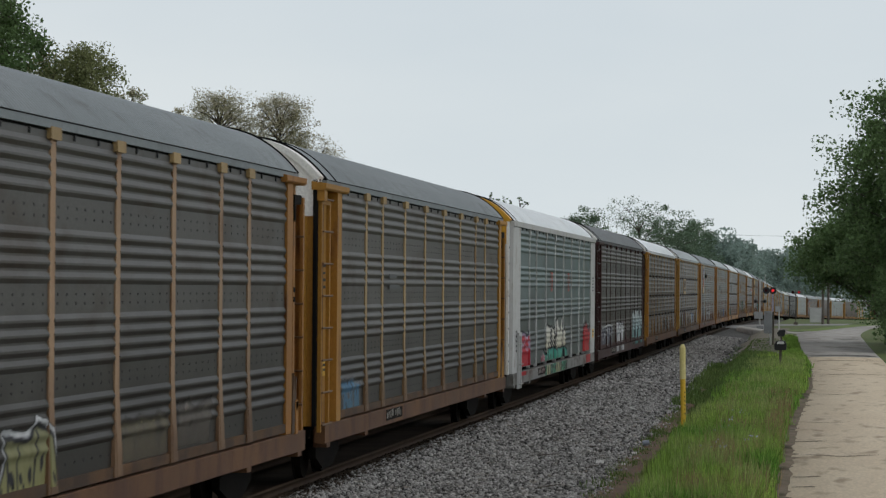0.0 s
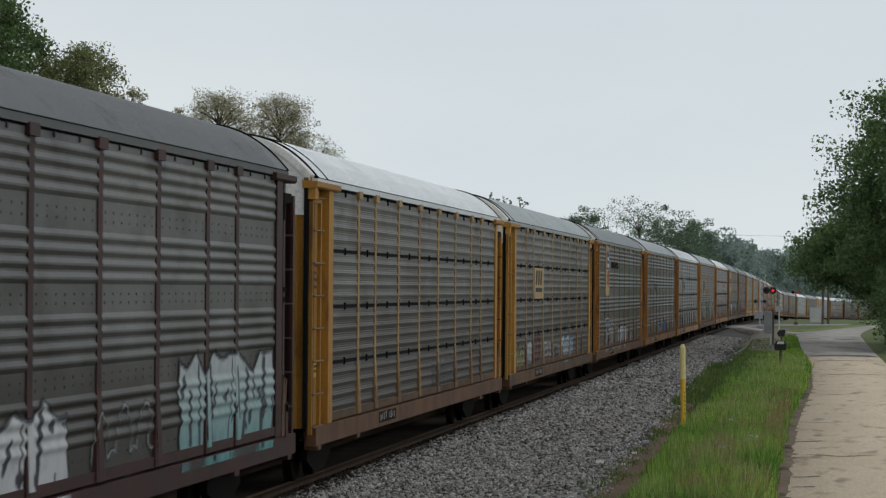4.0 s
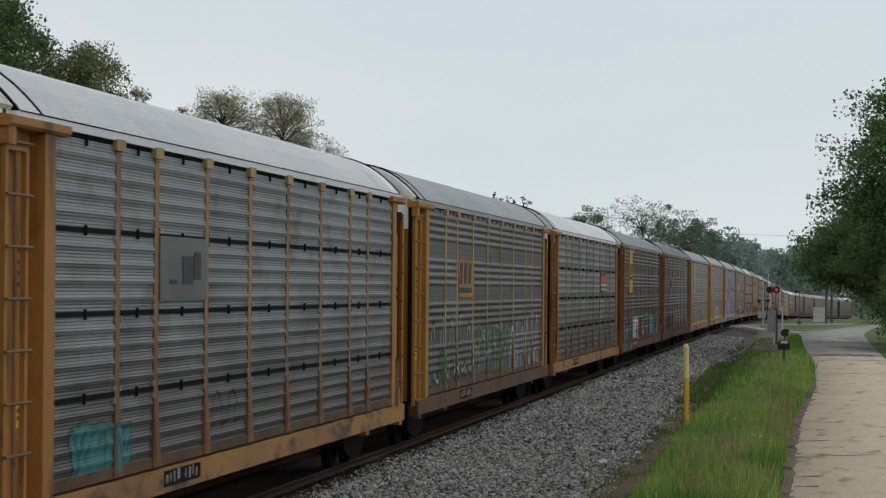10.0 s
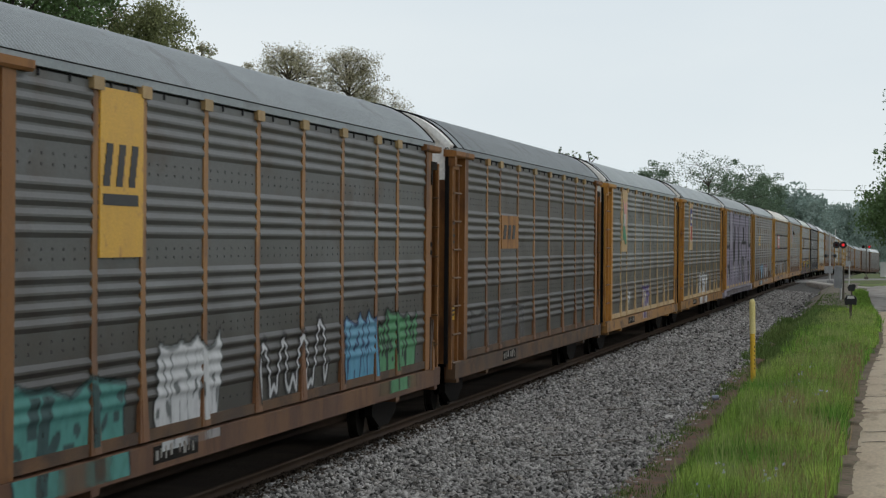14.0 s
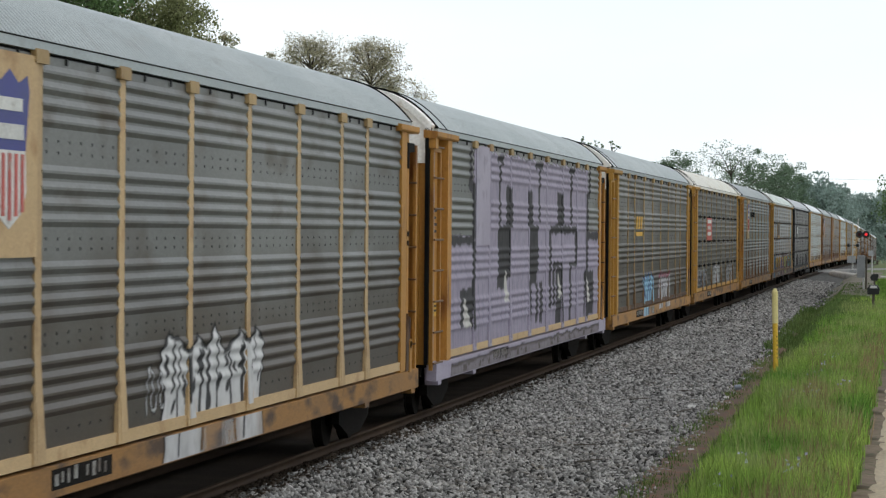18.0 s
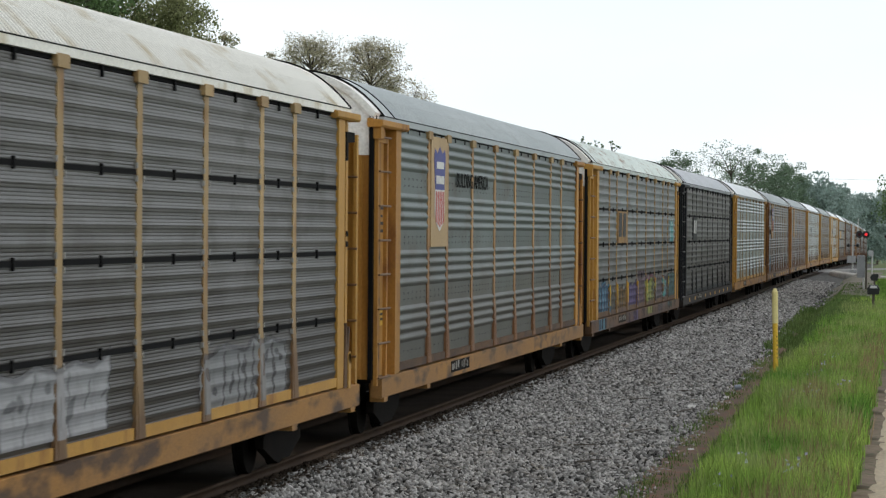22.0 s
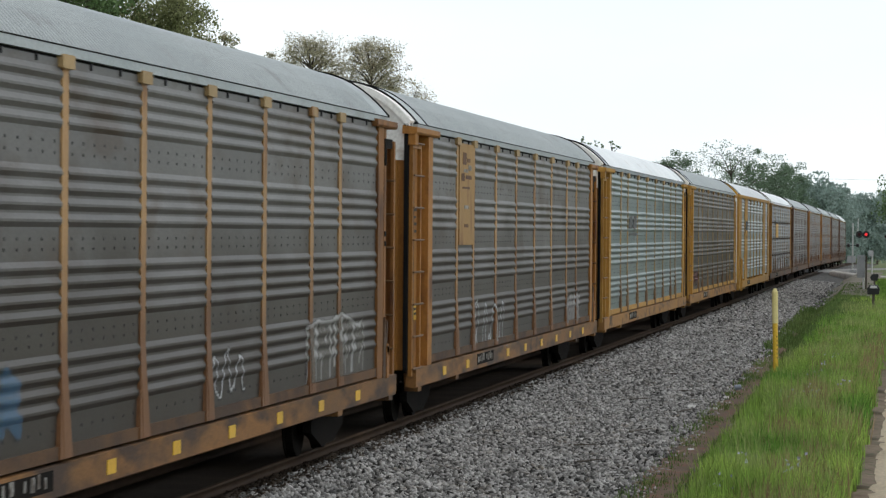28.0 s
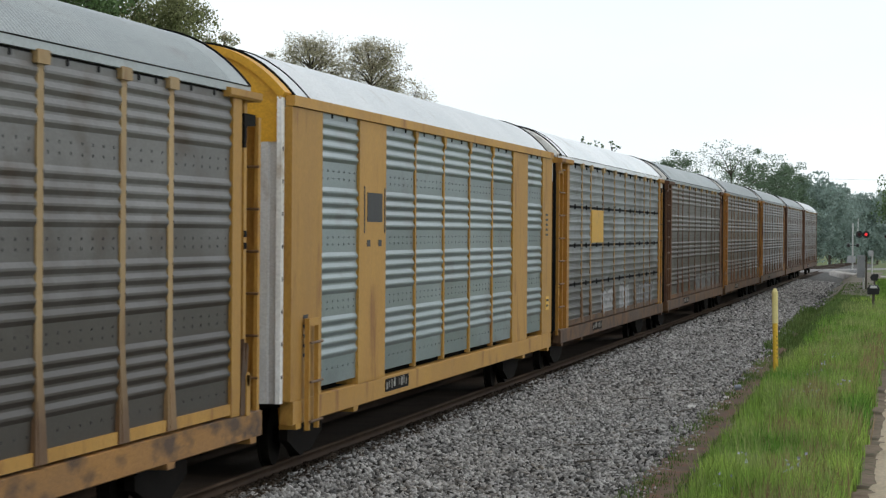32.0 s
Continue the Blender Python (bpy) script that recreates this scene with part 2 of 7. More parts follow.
ROOF = {
    "grey": roof_mat("roof_weathered_grey", (0.175, 0.20, 0.213), (0.225, 0.25, 0.265), (0.14, 0.15, 0.157), 0.2, 0.6),
    "dark": roof_mat("roof_dark_grey", (0.115, 0.125, 0.133), (0.155, 0.167, 0.175), (0.09, 0.09, 0.092), 0.2, 0.6),
    "mid": roof_mat("roof_faded_grey", (0.225, 0.255, 0.27), (0.28, 0.312, 0.33), (0.19, 0.205, 0.212), 0.12, 0.6),
    "light": roof_mat("roof_light_grey", (0.32, 0.362, 0.376), (0.395, 0.435, 0.447), (0.29, 0.31, 0.31), 0.12, 0.6),
    "white": roof_mat("roof_white", (0.68, 0.725, 0.755), (0.78, 0.815, 0.84), (0.58, 0.6, 0.6), 0.1, 0.55),
    "cream": roof_mat("roof_cream_stained", (0.70, 0.695, 0.635), (0.79, 0.785, 0.73), (0.5, 0.43, 0.29), 0.2, 0.6),
    "silver": roof_mat("roof_silver", (0.30, 0.315, 0.335), (0.39, 0.405, 0.43), None, 0, 0.42, 0.3),
    "peeling": surf("roof_peeling_green_white", (0.50, 0.57, 0.545), (0.60, 0.66, 0.63), 1.5, 0.65, 0, 0.1, 25, (0.2, 0.13, 0.085), 0.16, (1, 0.6, 1)),
}
HOOD = surf("hood_white", (0.74, 0.735, 0.70), (0.84, 0.84, 0.82), 0.9, 0.55, 0, 0.06, 25, (0.5, 0.45, 0.38), 0.12)
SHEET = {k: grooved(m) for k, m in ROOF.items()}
FASCIA = surf("fascia_dull_grey", (0.075, 0.078, 0.08), (0.11, 0.113, 0.116), 0.8, 0.6, 0, 0.08, 40, RUST, 0.05)
SEAM = surf("rubber_seal_black", (0.008, 0.008, 0.009), (0.013, 0.013, 0.013), 2, 0.85, 0, 0.05, shine=0.05)
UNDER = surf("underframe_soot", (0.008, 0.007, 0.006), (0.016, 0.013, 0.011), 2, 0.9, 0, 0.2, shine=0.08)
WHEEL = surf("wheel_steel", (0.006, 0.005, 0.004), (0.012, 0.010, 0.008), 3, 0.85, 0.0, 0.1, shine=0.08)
MARK_P = surf("lettering_soiled", (0.20, 0.19, 0.17), (0.34, 0.33, 0.31), 3, 0.7, 0, 0.05, 40, (0.09, 0.07, 0.055), 0.45)
DULL_P = surf("rung_dull_steel", (0.075, 0.072, 0.07), (0.11, 0.105, 0.10), 3, 0.6, 0.1, 0.05)
PALE_P = surf("clip_pale_steel", (0.26, 0.25, 0.23), (0.36, 0.35, 0.33), 3, 0.6, 0.2, 0.05)
WHITE_P = surf("lettering_white", (0.55, 0.55, 0.53), (0.65, 0.65, 0.63), 3, 0.6, 0, 0.05, 40, (0.3, 0.27, 0.24), 0.1)
YELLOW_P = surf("reflective_yellow", (0.62, 0.36, 0.03), (0.70, 0.43, 0.05), 3, 0.5, 0, 0.05)
GOLD_P = surf("plate_golden_yellow", (0.60, 0.33, 0.03), (0.68, 0.39, 0.045), 2, 0.5, 0, 0.05, 40, (0.4, 0.2, 0.05), 0.1)
DARK_P = surf("lettering_black", (0.02, 0.02, 0.022), (0.035, 0.035, 0.04), 3, 0.6, 0, 0.05)
BLUE_P = surf("emblem_blue", (0.032, 0.038, 0.19), (0.045, 0.05, 0.23), 3, 0.5, 0, 0.05)
RED_P = surf("emblem_red", (0.42, 0.07, 0.06), (0.50, 0.1, 0.08), 3, 0.5, 0, 0.05, 40, (0.4, 0.25, 0.2), 0.1)
PINK_P = surf("emblem_faded_red", (0.62, 0.26, 0.24), (0.7, 0.36, 0.33), 3, 0.5, 0, 0.05)
GREEN_P = surf("emblem_green", (0.03, 0.22, 0.12), (0.05, 0.27, 0.15), 3, 0.5, 0, 0.05)

# darker than the loose stones: the shade in their gaps is painted here
BALLAST = surf("ballast_granite_gap_shade", (0.05, 0.05, 0.05), (0.085, 0.085, 0.084), 1.2, 0.9, 0, 1.0, 18, (0.07, 0.06, 0.05), 0.2)
STONE = surf("ballast_stones", (0.186, 0.184, 0.180), (0.258, 0.255, 0.248), 1.2, 0.9, 0, 0.3, 30, (0.14, 0.125, 0.105), 0.15, spread=0.95, island=True)
BED = surf("trackbed_oil_and_shade", (0.026, 0.0185, 0.0135), (0.046, 0.034, 0.025), 1.2, 0.95, 0, 0.8, 18, shine=0.05)
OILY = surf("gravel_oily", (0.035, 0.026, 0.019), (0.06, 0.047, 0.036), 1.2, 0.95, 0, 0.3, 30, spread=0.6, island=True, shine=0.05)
SOIL = surf("verge_soil_and_turf", (0.075, 0.125, 0.03), (0.105, 0.125, 0.045), 0.5, 0.95, 0, 0.6, 12, (0.14, 0.105, 0.055), 0.2)
ROAD = surf("road_pale_concrete", (0.64, 0.525, 0.38), (0.70, 0.59, 0.44), 0.9, 0.85, 0, 0.25, 22, (0.40, 0.315, 0.22), 0.2, (1, 0.25, 1))
STREET = surf("street_asphalt", (0.22, 0.22, 0.215), (0.29, 0.285, 0.28), 0.3, 0.9, 0, 0.25, 22)
WORN = surf("road_worn_asphalt", (0.31, 0.295, 0.275), (0.38, 0.36, 0.335), 0.5, 0.9, 0, 0.25, 22, (0.22, 0.205, 0.185), 0.3, (1, 0.3, 1))
ROAD_BAND = surf("road_dark_band", (0.10, 0.096, 0.09), (0.15, 0.143, 0.132), 0.8, 0.9, 0, 0.25, 22)
CRACK = surf("road_crack_dirt", (0.05, 0.04, 0.03), (0.09, 0.07, 0.05), 3, 0.95, 0, 0.2)
RAIL = surf("rail_steel", (0.042, 0.027, 0.018), (0.062, 0.042, 0.029), 2, 0.7, 0.0, 0.1, shine=0.04)
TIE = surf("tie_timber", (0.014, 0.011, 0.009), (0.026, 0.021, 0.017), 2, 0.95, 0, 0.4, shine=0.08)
GRASS = leaves_mat("grass_blades", (0.115, 0.265, 0.036), (0.30, 0.41, 0.088), 0.65)
STRAW = leaves_mat("dry_stalks", (0.27, 0.36, 0.11), (0.38, 0.42, 0.16))
SEED = leaves_mat("brown_seed_stalks", (0.24, 0.165, 0.085), (0.32, 0.24, 0.13))
BLOOM = leaves_mat("pale_blue_petals", (0.36, 0.36, 0.55), (0.5, 0.5, 0.66))
WEED = leaves_mat("low_weeds", (0.10, 0.175, 0.045), (0.17, 0.235, 0.075))
BARK = surf("bark", (0.06, 0.05, 0.042), (0.11, 0.095, 0.08), 2, 0.9, 0, 0.5, 20)
LEAF_DEEP = leaves_mat("leaves_deep_green", (0.10, 0.168, 0.066), (0.15, 0.23, 0.09))
LEAF_MID = leaves_mat("leaves_fresh_green", (0.045, 0.10, 0.022), (0.075, 0.13, 0.035))
LEAF_OLIVE = leaves_mat("leaves_spring_olive", (0.34, 0.325, 0.20), (0.42, 0.385, 0.27), 0.25)
LEAF_MOSS = leaves_mat("leaves_moss_green", (0.17, 0.205, 0.085), (0.25, 0.265, 0.125), 0.3)
# distance haze is mixed into the two leaf colours below
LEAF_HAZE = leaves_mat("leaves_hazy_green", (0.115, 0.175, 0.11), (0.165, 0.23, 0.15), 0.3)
LEAF_FAR_HAZE = leaves_mat("leaves_far_wood_hazed", (0.24, 0.32, 0.285), (0.31, 0.39, 0.355), 0.2)


# ---------------------------------------------------------------- mesh helpers
MESH = {}


def box(bm, x0, x1, y0, y1, z0, z1):
    v = [bm.verts.new((x, y, z)) for x in (x0, x1) for y in (y0, y1) for z in (z0, z1)]
    for f in ((0, 1, 3, 2), (4, 6, 7, 5), (0, 4, 5, 1), (2, 3, 7, 6), (0, 2, 6, 4), (1, 5, 7, 3)):
        bm.faces.new([v[i] for i in f])


def prism(bm, outline, y0, y1):
    """A solid drawn along y from an outline of (x, z)."""
    a = [bm.verts.new((x, y0, z)) for x, z in outline]
    b = [bm.verts.new((x, y1, z)) for x, z in outline]
    k = len(a)
    for i in range(k):
        bm.faces.new((a[i], b[i], b[(i + 1) % k], a[(i + 1) % k]))
    bm.faces.new(a)
    bm.faces.new(b[::-1])


def plate(bm, outline, x0, x1):
    """A solid drawn along x from an outline of (y, z)."""
    a = [bm.verts.new((x0, y, z)) for y, z in outline]
    b = [bm.verts.new((x1, y, z)) for y, z in outline]
    k = len(a)
    for i in range(k):
        bm.faces.new((a[i], a[(i + 1) % k], b[(i + 1) % k], b[i]))
    bm.faces.new(a[::-1])
    bm.faces.new(b)


def column(bm, outline, z0, z1):
    """A solid drawn upwards from an outline of (x, y)."""
    a = [bm.verts.new((x, y, z0)) for x, y in outline]
    b = [bm.verts.new((x, y, z1)) for x, y in outline]
    k = len(a)
    for i in range(k):
        bm.faces.new((a[i], a[(i + 1) % k], b[(i + 1) % k], b[i]))
    bm.faces.new(a[::-1])
    bm.faces.new(b)


def tube(bm, p, q, r0, r1, sides=6):
    p, q = Vector(p), Vector(q)
    d = (q - p).normalized()
    u = d.orthogonal().normalized()
    w = d.cross(u)
    ring = []
    for c, r in ((p, r0), (q, r1)):
        ring.append([bm.verts.new(c + r * (math.cos(t) * u + math.sin(t) * w)) for t in [2 * math.pi * i / sides for i in range(sides)]])
    for i in range(sides):
        j = (i + 1) % sides
        bm.faces.new((ring[0][i], ring[0][j], ring[1][j], ring[1][i]))
    bm.faces.new(ring[0][::-1])
    bm.faces.new(ring[1])


def shape(key, material, build):
    """The mesh of that key and material, built at first call and shared after."""
    k = (key, material.name)
    if k not in MESH:
        bm = bmesh.new()
        build(bm)
        bmesh.ops.recalc_face_normals(bm, faces=bm.faces)
        me = bpy.data.meshes.new(str(key))
        bm.to_mesh(me)
        bm.free()
        me.materials.append(material)
        MESH[k] = me
    return MESH[k]


def part(name, mesh, parent, at=(0, 0, 0), label="", turn=0.0):
    ob = new(name, mesh)
    ob.parent = parent
    ob.location = at
    ob.rotation_euler = (0, 0, turn)
    if label:
        ob["label"] = label
    return ob


def soup(name, verts, faces, material):
    me = bpy.data.meshes.new(name)
    me.vertices.add(len(verts))
    me.vertices.foreach_set("co", np.asarray(verts, dtype=np.float32).ravel())
    f = np.asarray(faces, dtype=np.int32)
    me.loops.add(f.size)
    me.loops.foreach_set("vertex_index", f.ravel())
    me.polygons.add(len(f))
    me.polygons.foreach_set("loop_start", np.arange(len(f), dtype=np.int32) * f.shape[1])
    me.update(calc_edges=True)
    me.materials.append(material)
    return me


# ---------------------------------------------------------------- ground, track, roads
TRACK_X, BEND_Y, BEND_2R = -9.67, 530.0, 3055.0


def drift(y):
    return max(0.0, y - BEND_Y) ** 2 / BEND_2R


def dip(y):
    """How far the line and the land have fallen away by y, past the crossing."""
    y = min(y, 900.0)
    return max(0.0, min(y, 500.0) - 190) ** 2 / 52000 + max(0.0, y - 500) * 0.0119


def smooth(v, a, b):
    v = min(1.0, max(0.0, (v - a) / (b - a)))
    return v * v * (3 - 2 * v)


def toe(y):
    return -3.45 - 0.0125 * (min(y, 230) - 45)


def verge(y):
    return 0.2 * (1 - smooth(y, 170, 250))


def ground_z(x, y):
    t = toe(y)
    if x < t:
        return -0.42 if x > -16 else -0.3
    if x < t + 0.3:
        return -0.42 + 0.14 * (x - t) / 0.3
    up = smooth(x, t + 0.3, t + 0.9)
    return -0.28 + up * (verge(y) + 0.28) if x < 40 else verge(y)


def build_ground():
    ys = [-2000, -300, -60, 0] + list(np.arange(10, 300, 4.0)) + [320, 360, 400, 450, 500, 560, 640, 740, 900, 1300, 2500, 4500]
    cols = [-4000, -900, -200, -60, -25, -16.5, -15.5]
    rel = [-0.01, 0.0, 0.15, 0.3, 0.42, 0.55, 0.66, 0.78, 0.95, 1.2, 1.5, 2.2, 3.2, 4.5, 6.5, 10, 16, 30, 60, 200, 900, 4000]
    v, f = [], []
    rng = np.random.RandomState(4)
    for y in ys:
        row = [c for c in cols] + [toe(y) + r for r in rel]
        for x in row:
            z = ground_z(x, y)
            if toe(y) + 0.3 < x < toe(y) + 2.3:
                z += 0.05 * (rng.rand() - 0.5)
            v.append((x + drift(y), y, z - dip(y)))
    k = len(cols) + len(rel)
    for i in range(len(ys) - 1):
        for j in range(k - 1):
            f.append((i * k + j, i * k + j + 1, (i + 1) * k + j + 1, (i + 1) * k + j))
    g = new("ground", soup("ground", v, f, SOIL))
    tagged(g, "soil and turf verge with a shallow muddy ditch", "ground", kind="structure")


def strip(name, section, y_list, material, bottom=None):
    """A long sheet along the track; section(y) gives (x, z) across it."""
    v, f, k = [], [], 0
    for y in y_list:
        row = section(y)
        k = len(row)
        v += [(x, y, z - dip(y)) for x, z in row]
    for i in range(len(y_list) - 1):
        for j in range(k - 1):
            f.append((i * k + j, i * k + j + 1, (i + 1) * k + j + 1, (i + 1) * k + j))
    return new(name, soup(name, v, f, material))


LONG = [-40, 0] + list(np.arange(16, 256, 4.0)) + [260, 274] + list(np.arange(290, 700, 15.0)) + list(np.arange(720, 1500, 40.0))


def build_track():
    def bed(y):
        d = drift(y)
        t = toe(y)
        a = TRACK_X + d
        near = a + 0.9
        return [(a - 6.2, -0.6), (a - 1.9, -0.22), (near, -0.15), (near + 0.6, -0.15), (near + 1.2, -0.24), (0.5 * (near + 1.2 + t + d), -0.31), (t + d - 0.25, -0.36), (t + d + 0.12, -0.5)]
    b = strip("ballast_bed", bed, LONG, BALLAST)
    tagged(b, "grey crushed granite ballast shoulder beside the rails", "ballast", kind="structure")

    # oily bed whose dark colour also holds the train's shade, out to the far side
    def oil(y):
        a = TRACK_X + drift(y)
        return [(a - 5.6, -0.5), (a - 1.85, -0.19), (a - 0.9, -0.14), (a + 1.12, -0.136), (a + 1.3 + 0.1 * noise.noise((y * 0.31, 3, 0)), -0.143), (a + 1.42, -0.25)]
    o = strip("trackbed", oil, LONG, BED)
    tagged(o, "dark oily track bed with the train's shade painted in", "track bed", kind="structure")
    for side in (-1, 1):
        prof = [(-0.07, -0.17), (-0.07, -0.15), (-0.012, -0.13), (-0.012, -0.045), (-0.036, -0.035), (-0.036, 0), (0.036, 0), (0.036, -0.035), (0.012, -0.045), (0.012, -0.13), (0.07, -0.15), (0.07, -0.17)]
        r = strip("rail", lambda y: [(TRACK_X + drift(y) + side * 0.755 + x, z) for x, z in prof], LONG, RAIL)
        tagged(r, "worn brown steel rail on timber ties", "rail", group="rails of the track", kind="structure")
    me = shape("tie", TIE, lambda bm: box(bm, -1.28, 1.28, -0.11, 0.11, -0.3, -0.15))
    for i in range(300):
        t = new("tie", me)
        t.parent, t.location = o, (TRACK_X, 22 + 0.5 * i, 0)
    v, f = [], []
    for i in range(420):
        y = 172 + 0.5 * i
        a, k = TRACK_X + drift(y), len(v)
        v += [(a + x, y + yy, z - dip(y)) for x in (-1.28, 1.28) for yy in (-0.11, 0.11) for z in (-0.3, -0.15)]
        f += [tuple(k + q for q in quad) for quad in ((0, 1, 3, 2), (4, 6, 7, 5), (0, 4, 5, 1), (2, 3, 7, 6), (1, 5, 7, 3))]
    t = new("far_ties", soup("far_ties", v, f, TIE))
    tagged(t, "dark creosoted timber ties bedded in ballast", "ties", kind="stuff")


def road_sheet(name, edge, material, label, crown=0.03, lift=0.03):
    """A road between two edges, given as (y, left x, right x), with a ragged margin."""
    v, f, ys = [], [], []
    for (y0, a0, b0), (y1, a1, b1) in zip(edge, edge[1:]):
        k = max(2, int((y1 - y0) / (0.5 if 20 < y0 < 200 else 3)))
        for i in range(k):
            s = i / k
            ys.append((y0 + s * (y1 - y0), a0 + s * (a1 - a0), b0 + s * (b1 - b0)))
    ys.append(edge[-1])
    for y, a, b in ys:
        wob = 0.13 * noise.noise((y * 0.35, 0, 0)) + 0.10 * noise.noise((y * 1.2, 3, 0)) + 0.05 * noise.noise((y * 3.1, 6, 0))
        z = verge(y) + lift - dip(y)
        v += [(a + wob - 0.02, y, z - 0.12), (a + wob, y, z), ((a + b) / 2, y, z + crown), (b, y, z), (b + 0.02, y, z - 0.12)]
    for i in range(len(ys) - 1):
        for j in range(4):
            f.append((i * 5 + j, i * 5 + j + 1, (i + 1) * 5 + j + 1, (i + 1) * 5 + j))
    r = new(name, soup(name, v, f, material))
    return tagged(r, label, "road", kind="structure")


def build_roads():
    r = road_sheet("road", [(0, -0.6, 3.3), (43, -0.57, 3.2), (54, -0.66, 3.1), (66, -0.64, 3.0), (78, -0.5, 2.9), (90, -0.38, 2.8), (103, -0.43, 2.7), (116, -0.53, 2.62), (131, -0.78, 2.55)],
                   ROAD, "narrow worn pale concrete road with a ragged edge")
    road_sheet("road", [(131.02, -0.78, 2.55), (141, -0.98, 2.5), (160, -1.3, 2.45), (182, -1.6, 2.45), (198, -1.85, 2.5), (210, -1.9, 2.7), (222, -1.5, 3.0), (235, -0.5, 3.4), (250, 0.7, 4.0), (266, 2.4, 5.4), (282, 4.6, 8.0)],
               WORN, "grey worn asphalt stretch of the narrow road")
    # cracks, joints and wider darker bands across the road
    for y, x0, x1, w in ((53, -0.5, 1.2, 0.10), (58, -0.55, 0.1, 0.16), (66, -0.5, 0.5, 0.12), (84, -0.3, 0.8, 0.2), (104, -0.4, 2.6, 0.3), (124, -0.6, 2.6, 0.5), (133.5, -0.8, 2.5, 2.6), (152, -1.1, 2.4, 0.8), (178, -1.5, 2.4, 1.4), (47, -0.5, 0.0, 0.12), (44.5, -0.5, -0.1, 0.1)):
        bm = bmesh.new()
        n = 14
        lo, hi = [], []
        for i in range(n + 1):
            x = x0 + (x1 - x0) * i / n
            c = y + 0.5 * noise.noise((x * 1.3, y, 0))
            h = w * (0.35 + 0.6 * abs(noise.noise((x * 3.1, y, 5)))) * (1 - abs(2 * i / n - 1) ** 4 * 0.9)
            z = verge(y) + 0.038 + 0.03 * (1 - abs(x - 1.1) / 1.7)
            lo.append(bm.verts.new((x, c - h, z)))
            hi.append(bm.verts.new((x, c + h, z)))
        for i in range(n):
            bm.faces.new((lo[i], lo[i + 1], hi[i + 1], hi[i]))
        me = bpy.data.meshes.new("crack")
        bm.to_mesh(me)
        bm.free()
        me.materials.append(CRACK if w < 0.6 else ROAD_BAND)
        c = new("road_crack", me)
        c.parent = r
    # the side road that swings over to the crossing
    v, f = [], []
    for i in range(13):
        q = i / 12
        x, y = -1.4 - 6.2 * q, 209 + 47 * q ** 1.3
        for k, d in enumerate((-6.5, -6.4, 6.4, 6.5)):
            v.append((x, y + d, verge(y) * (1 - q) + 0.02 + (0.0 if k in (1, 2) else -0.7) - dip(y)))
    f = [(4 * i + j, 4 * i + j + 1, 4 * i + j + 5, 4 * i + j + 4) for i in range(12) for j in range(3)]
    tagged(new("side_road", soup("side_road", v, f, WORN)), "short grey asphalt link to the level crossing", "road", kind="structure")
    # the street over the crossing, which meets the rails at a slant
    v = []
    for x in (-60, -30, -14, -11.5, -8, -5, -2, 4, 12, 30, 60):
        c = 268 + max(-10.0, min(12.0, x + 9.67)) * 2.2
        z = -0.012 if -12 < x < -7.9 else 0.02
        for d, drop in ((-9.1, 0.5), (-9, 0), (9, 0), (9.1, 0.5)):
            v.append((x, c + d, z - drop - dip(c + d)))
    f = [(4 * i + j, 4 * i + j + 1, 4 * i + j + 5, 4 * i + j + 4) for i in range(10) for j in range(3)]
    tagged(new("street", soup("street", v, f, STREET)), "grey asphalt street over the level crossing", "street", kind="structure")


build_ground()
build_track()
build_roads()


# ---------------------------------------------------------------- the train
POSTS = [4.65, 6.57, 9.42, 12.27, 15.12, 17.98, 20.83, 22.75]
BAYS = [(a + 0.1, b - 0.1) for a, b in zip([1.77] + POSTS, POSTS + [25.63])]
POST_X = 1.509
SKIN = 1.49


def ribs_a():
    """Outline (x, z) of the screen with four bands of four ribs, from the foot up."""
    pts = [(SKIN, 1.12)]
    for top in (2.02, 2.92, 3.84, 4.79):
        for i in (3, 2, 1, 0):
            z = top - 0.155 * i
            pts += [(SKIN, z - 0.072), (SKIN + 0.012, z - 0.048), (SKIN + 0.025, z - 0.022), (SKIN + 0.025, z + 0.004), (SKIN + 0.012, z + 0.032), (SKIN, z + 0.058)]
    return pts + [(SKIN, 4.93)]


def ribs_b():
    """Outline of the finely corrugated screen: four rows with four coarse swells each and open seams between the rows."""
    pts = []
    for z0, z1 in ((1.12, 2.0), (2.04, 2.94), (2.98, 3.875), (3.915, 4.90)):
        n = int((z1 - z0) / 0.036)
        h = (z1 - z0) / n
        pts += [(SKIN - 0.05, z0), (SKIN, z0)]

        def swell(z):
            q = ((z - z0) / (z1 - z0) * 4.6 - 0.3) % 1.0
            inside = 0.07 < (z - z0) / (z1 - z0) < 0.93
            return 0.02 * max(0.0, 1 - abs(q - 0.5) / 0.34) if inside else 0.0
        for i in range(n):
            z = z0 + h * i
            pts += [(SKIN + swell(z + 0.2 * h), z + 0.2 * h), (SKIN + 0.004 + swell(z + 0.5 * h), z + 0.5 * h), (SKIN + 0.0035 + swell(z + 0.75 * h), z + 0.75 * h)]
        pts += [(SKIN, z1), (SKIN - 0.05, z1)]
    return pts


RIBS = {"a": ribs_a(), "b": ribs_b()}


def skin_x(kind, z):
    pts = RIBS[kind]
    for (xa, za), (xb, zb) in zip(pts, pts[1:]):
        if za <= z <= zb and zb > za:
            return xa + (xb - xa) * (z - za) / (zb - za)
    return SKIN


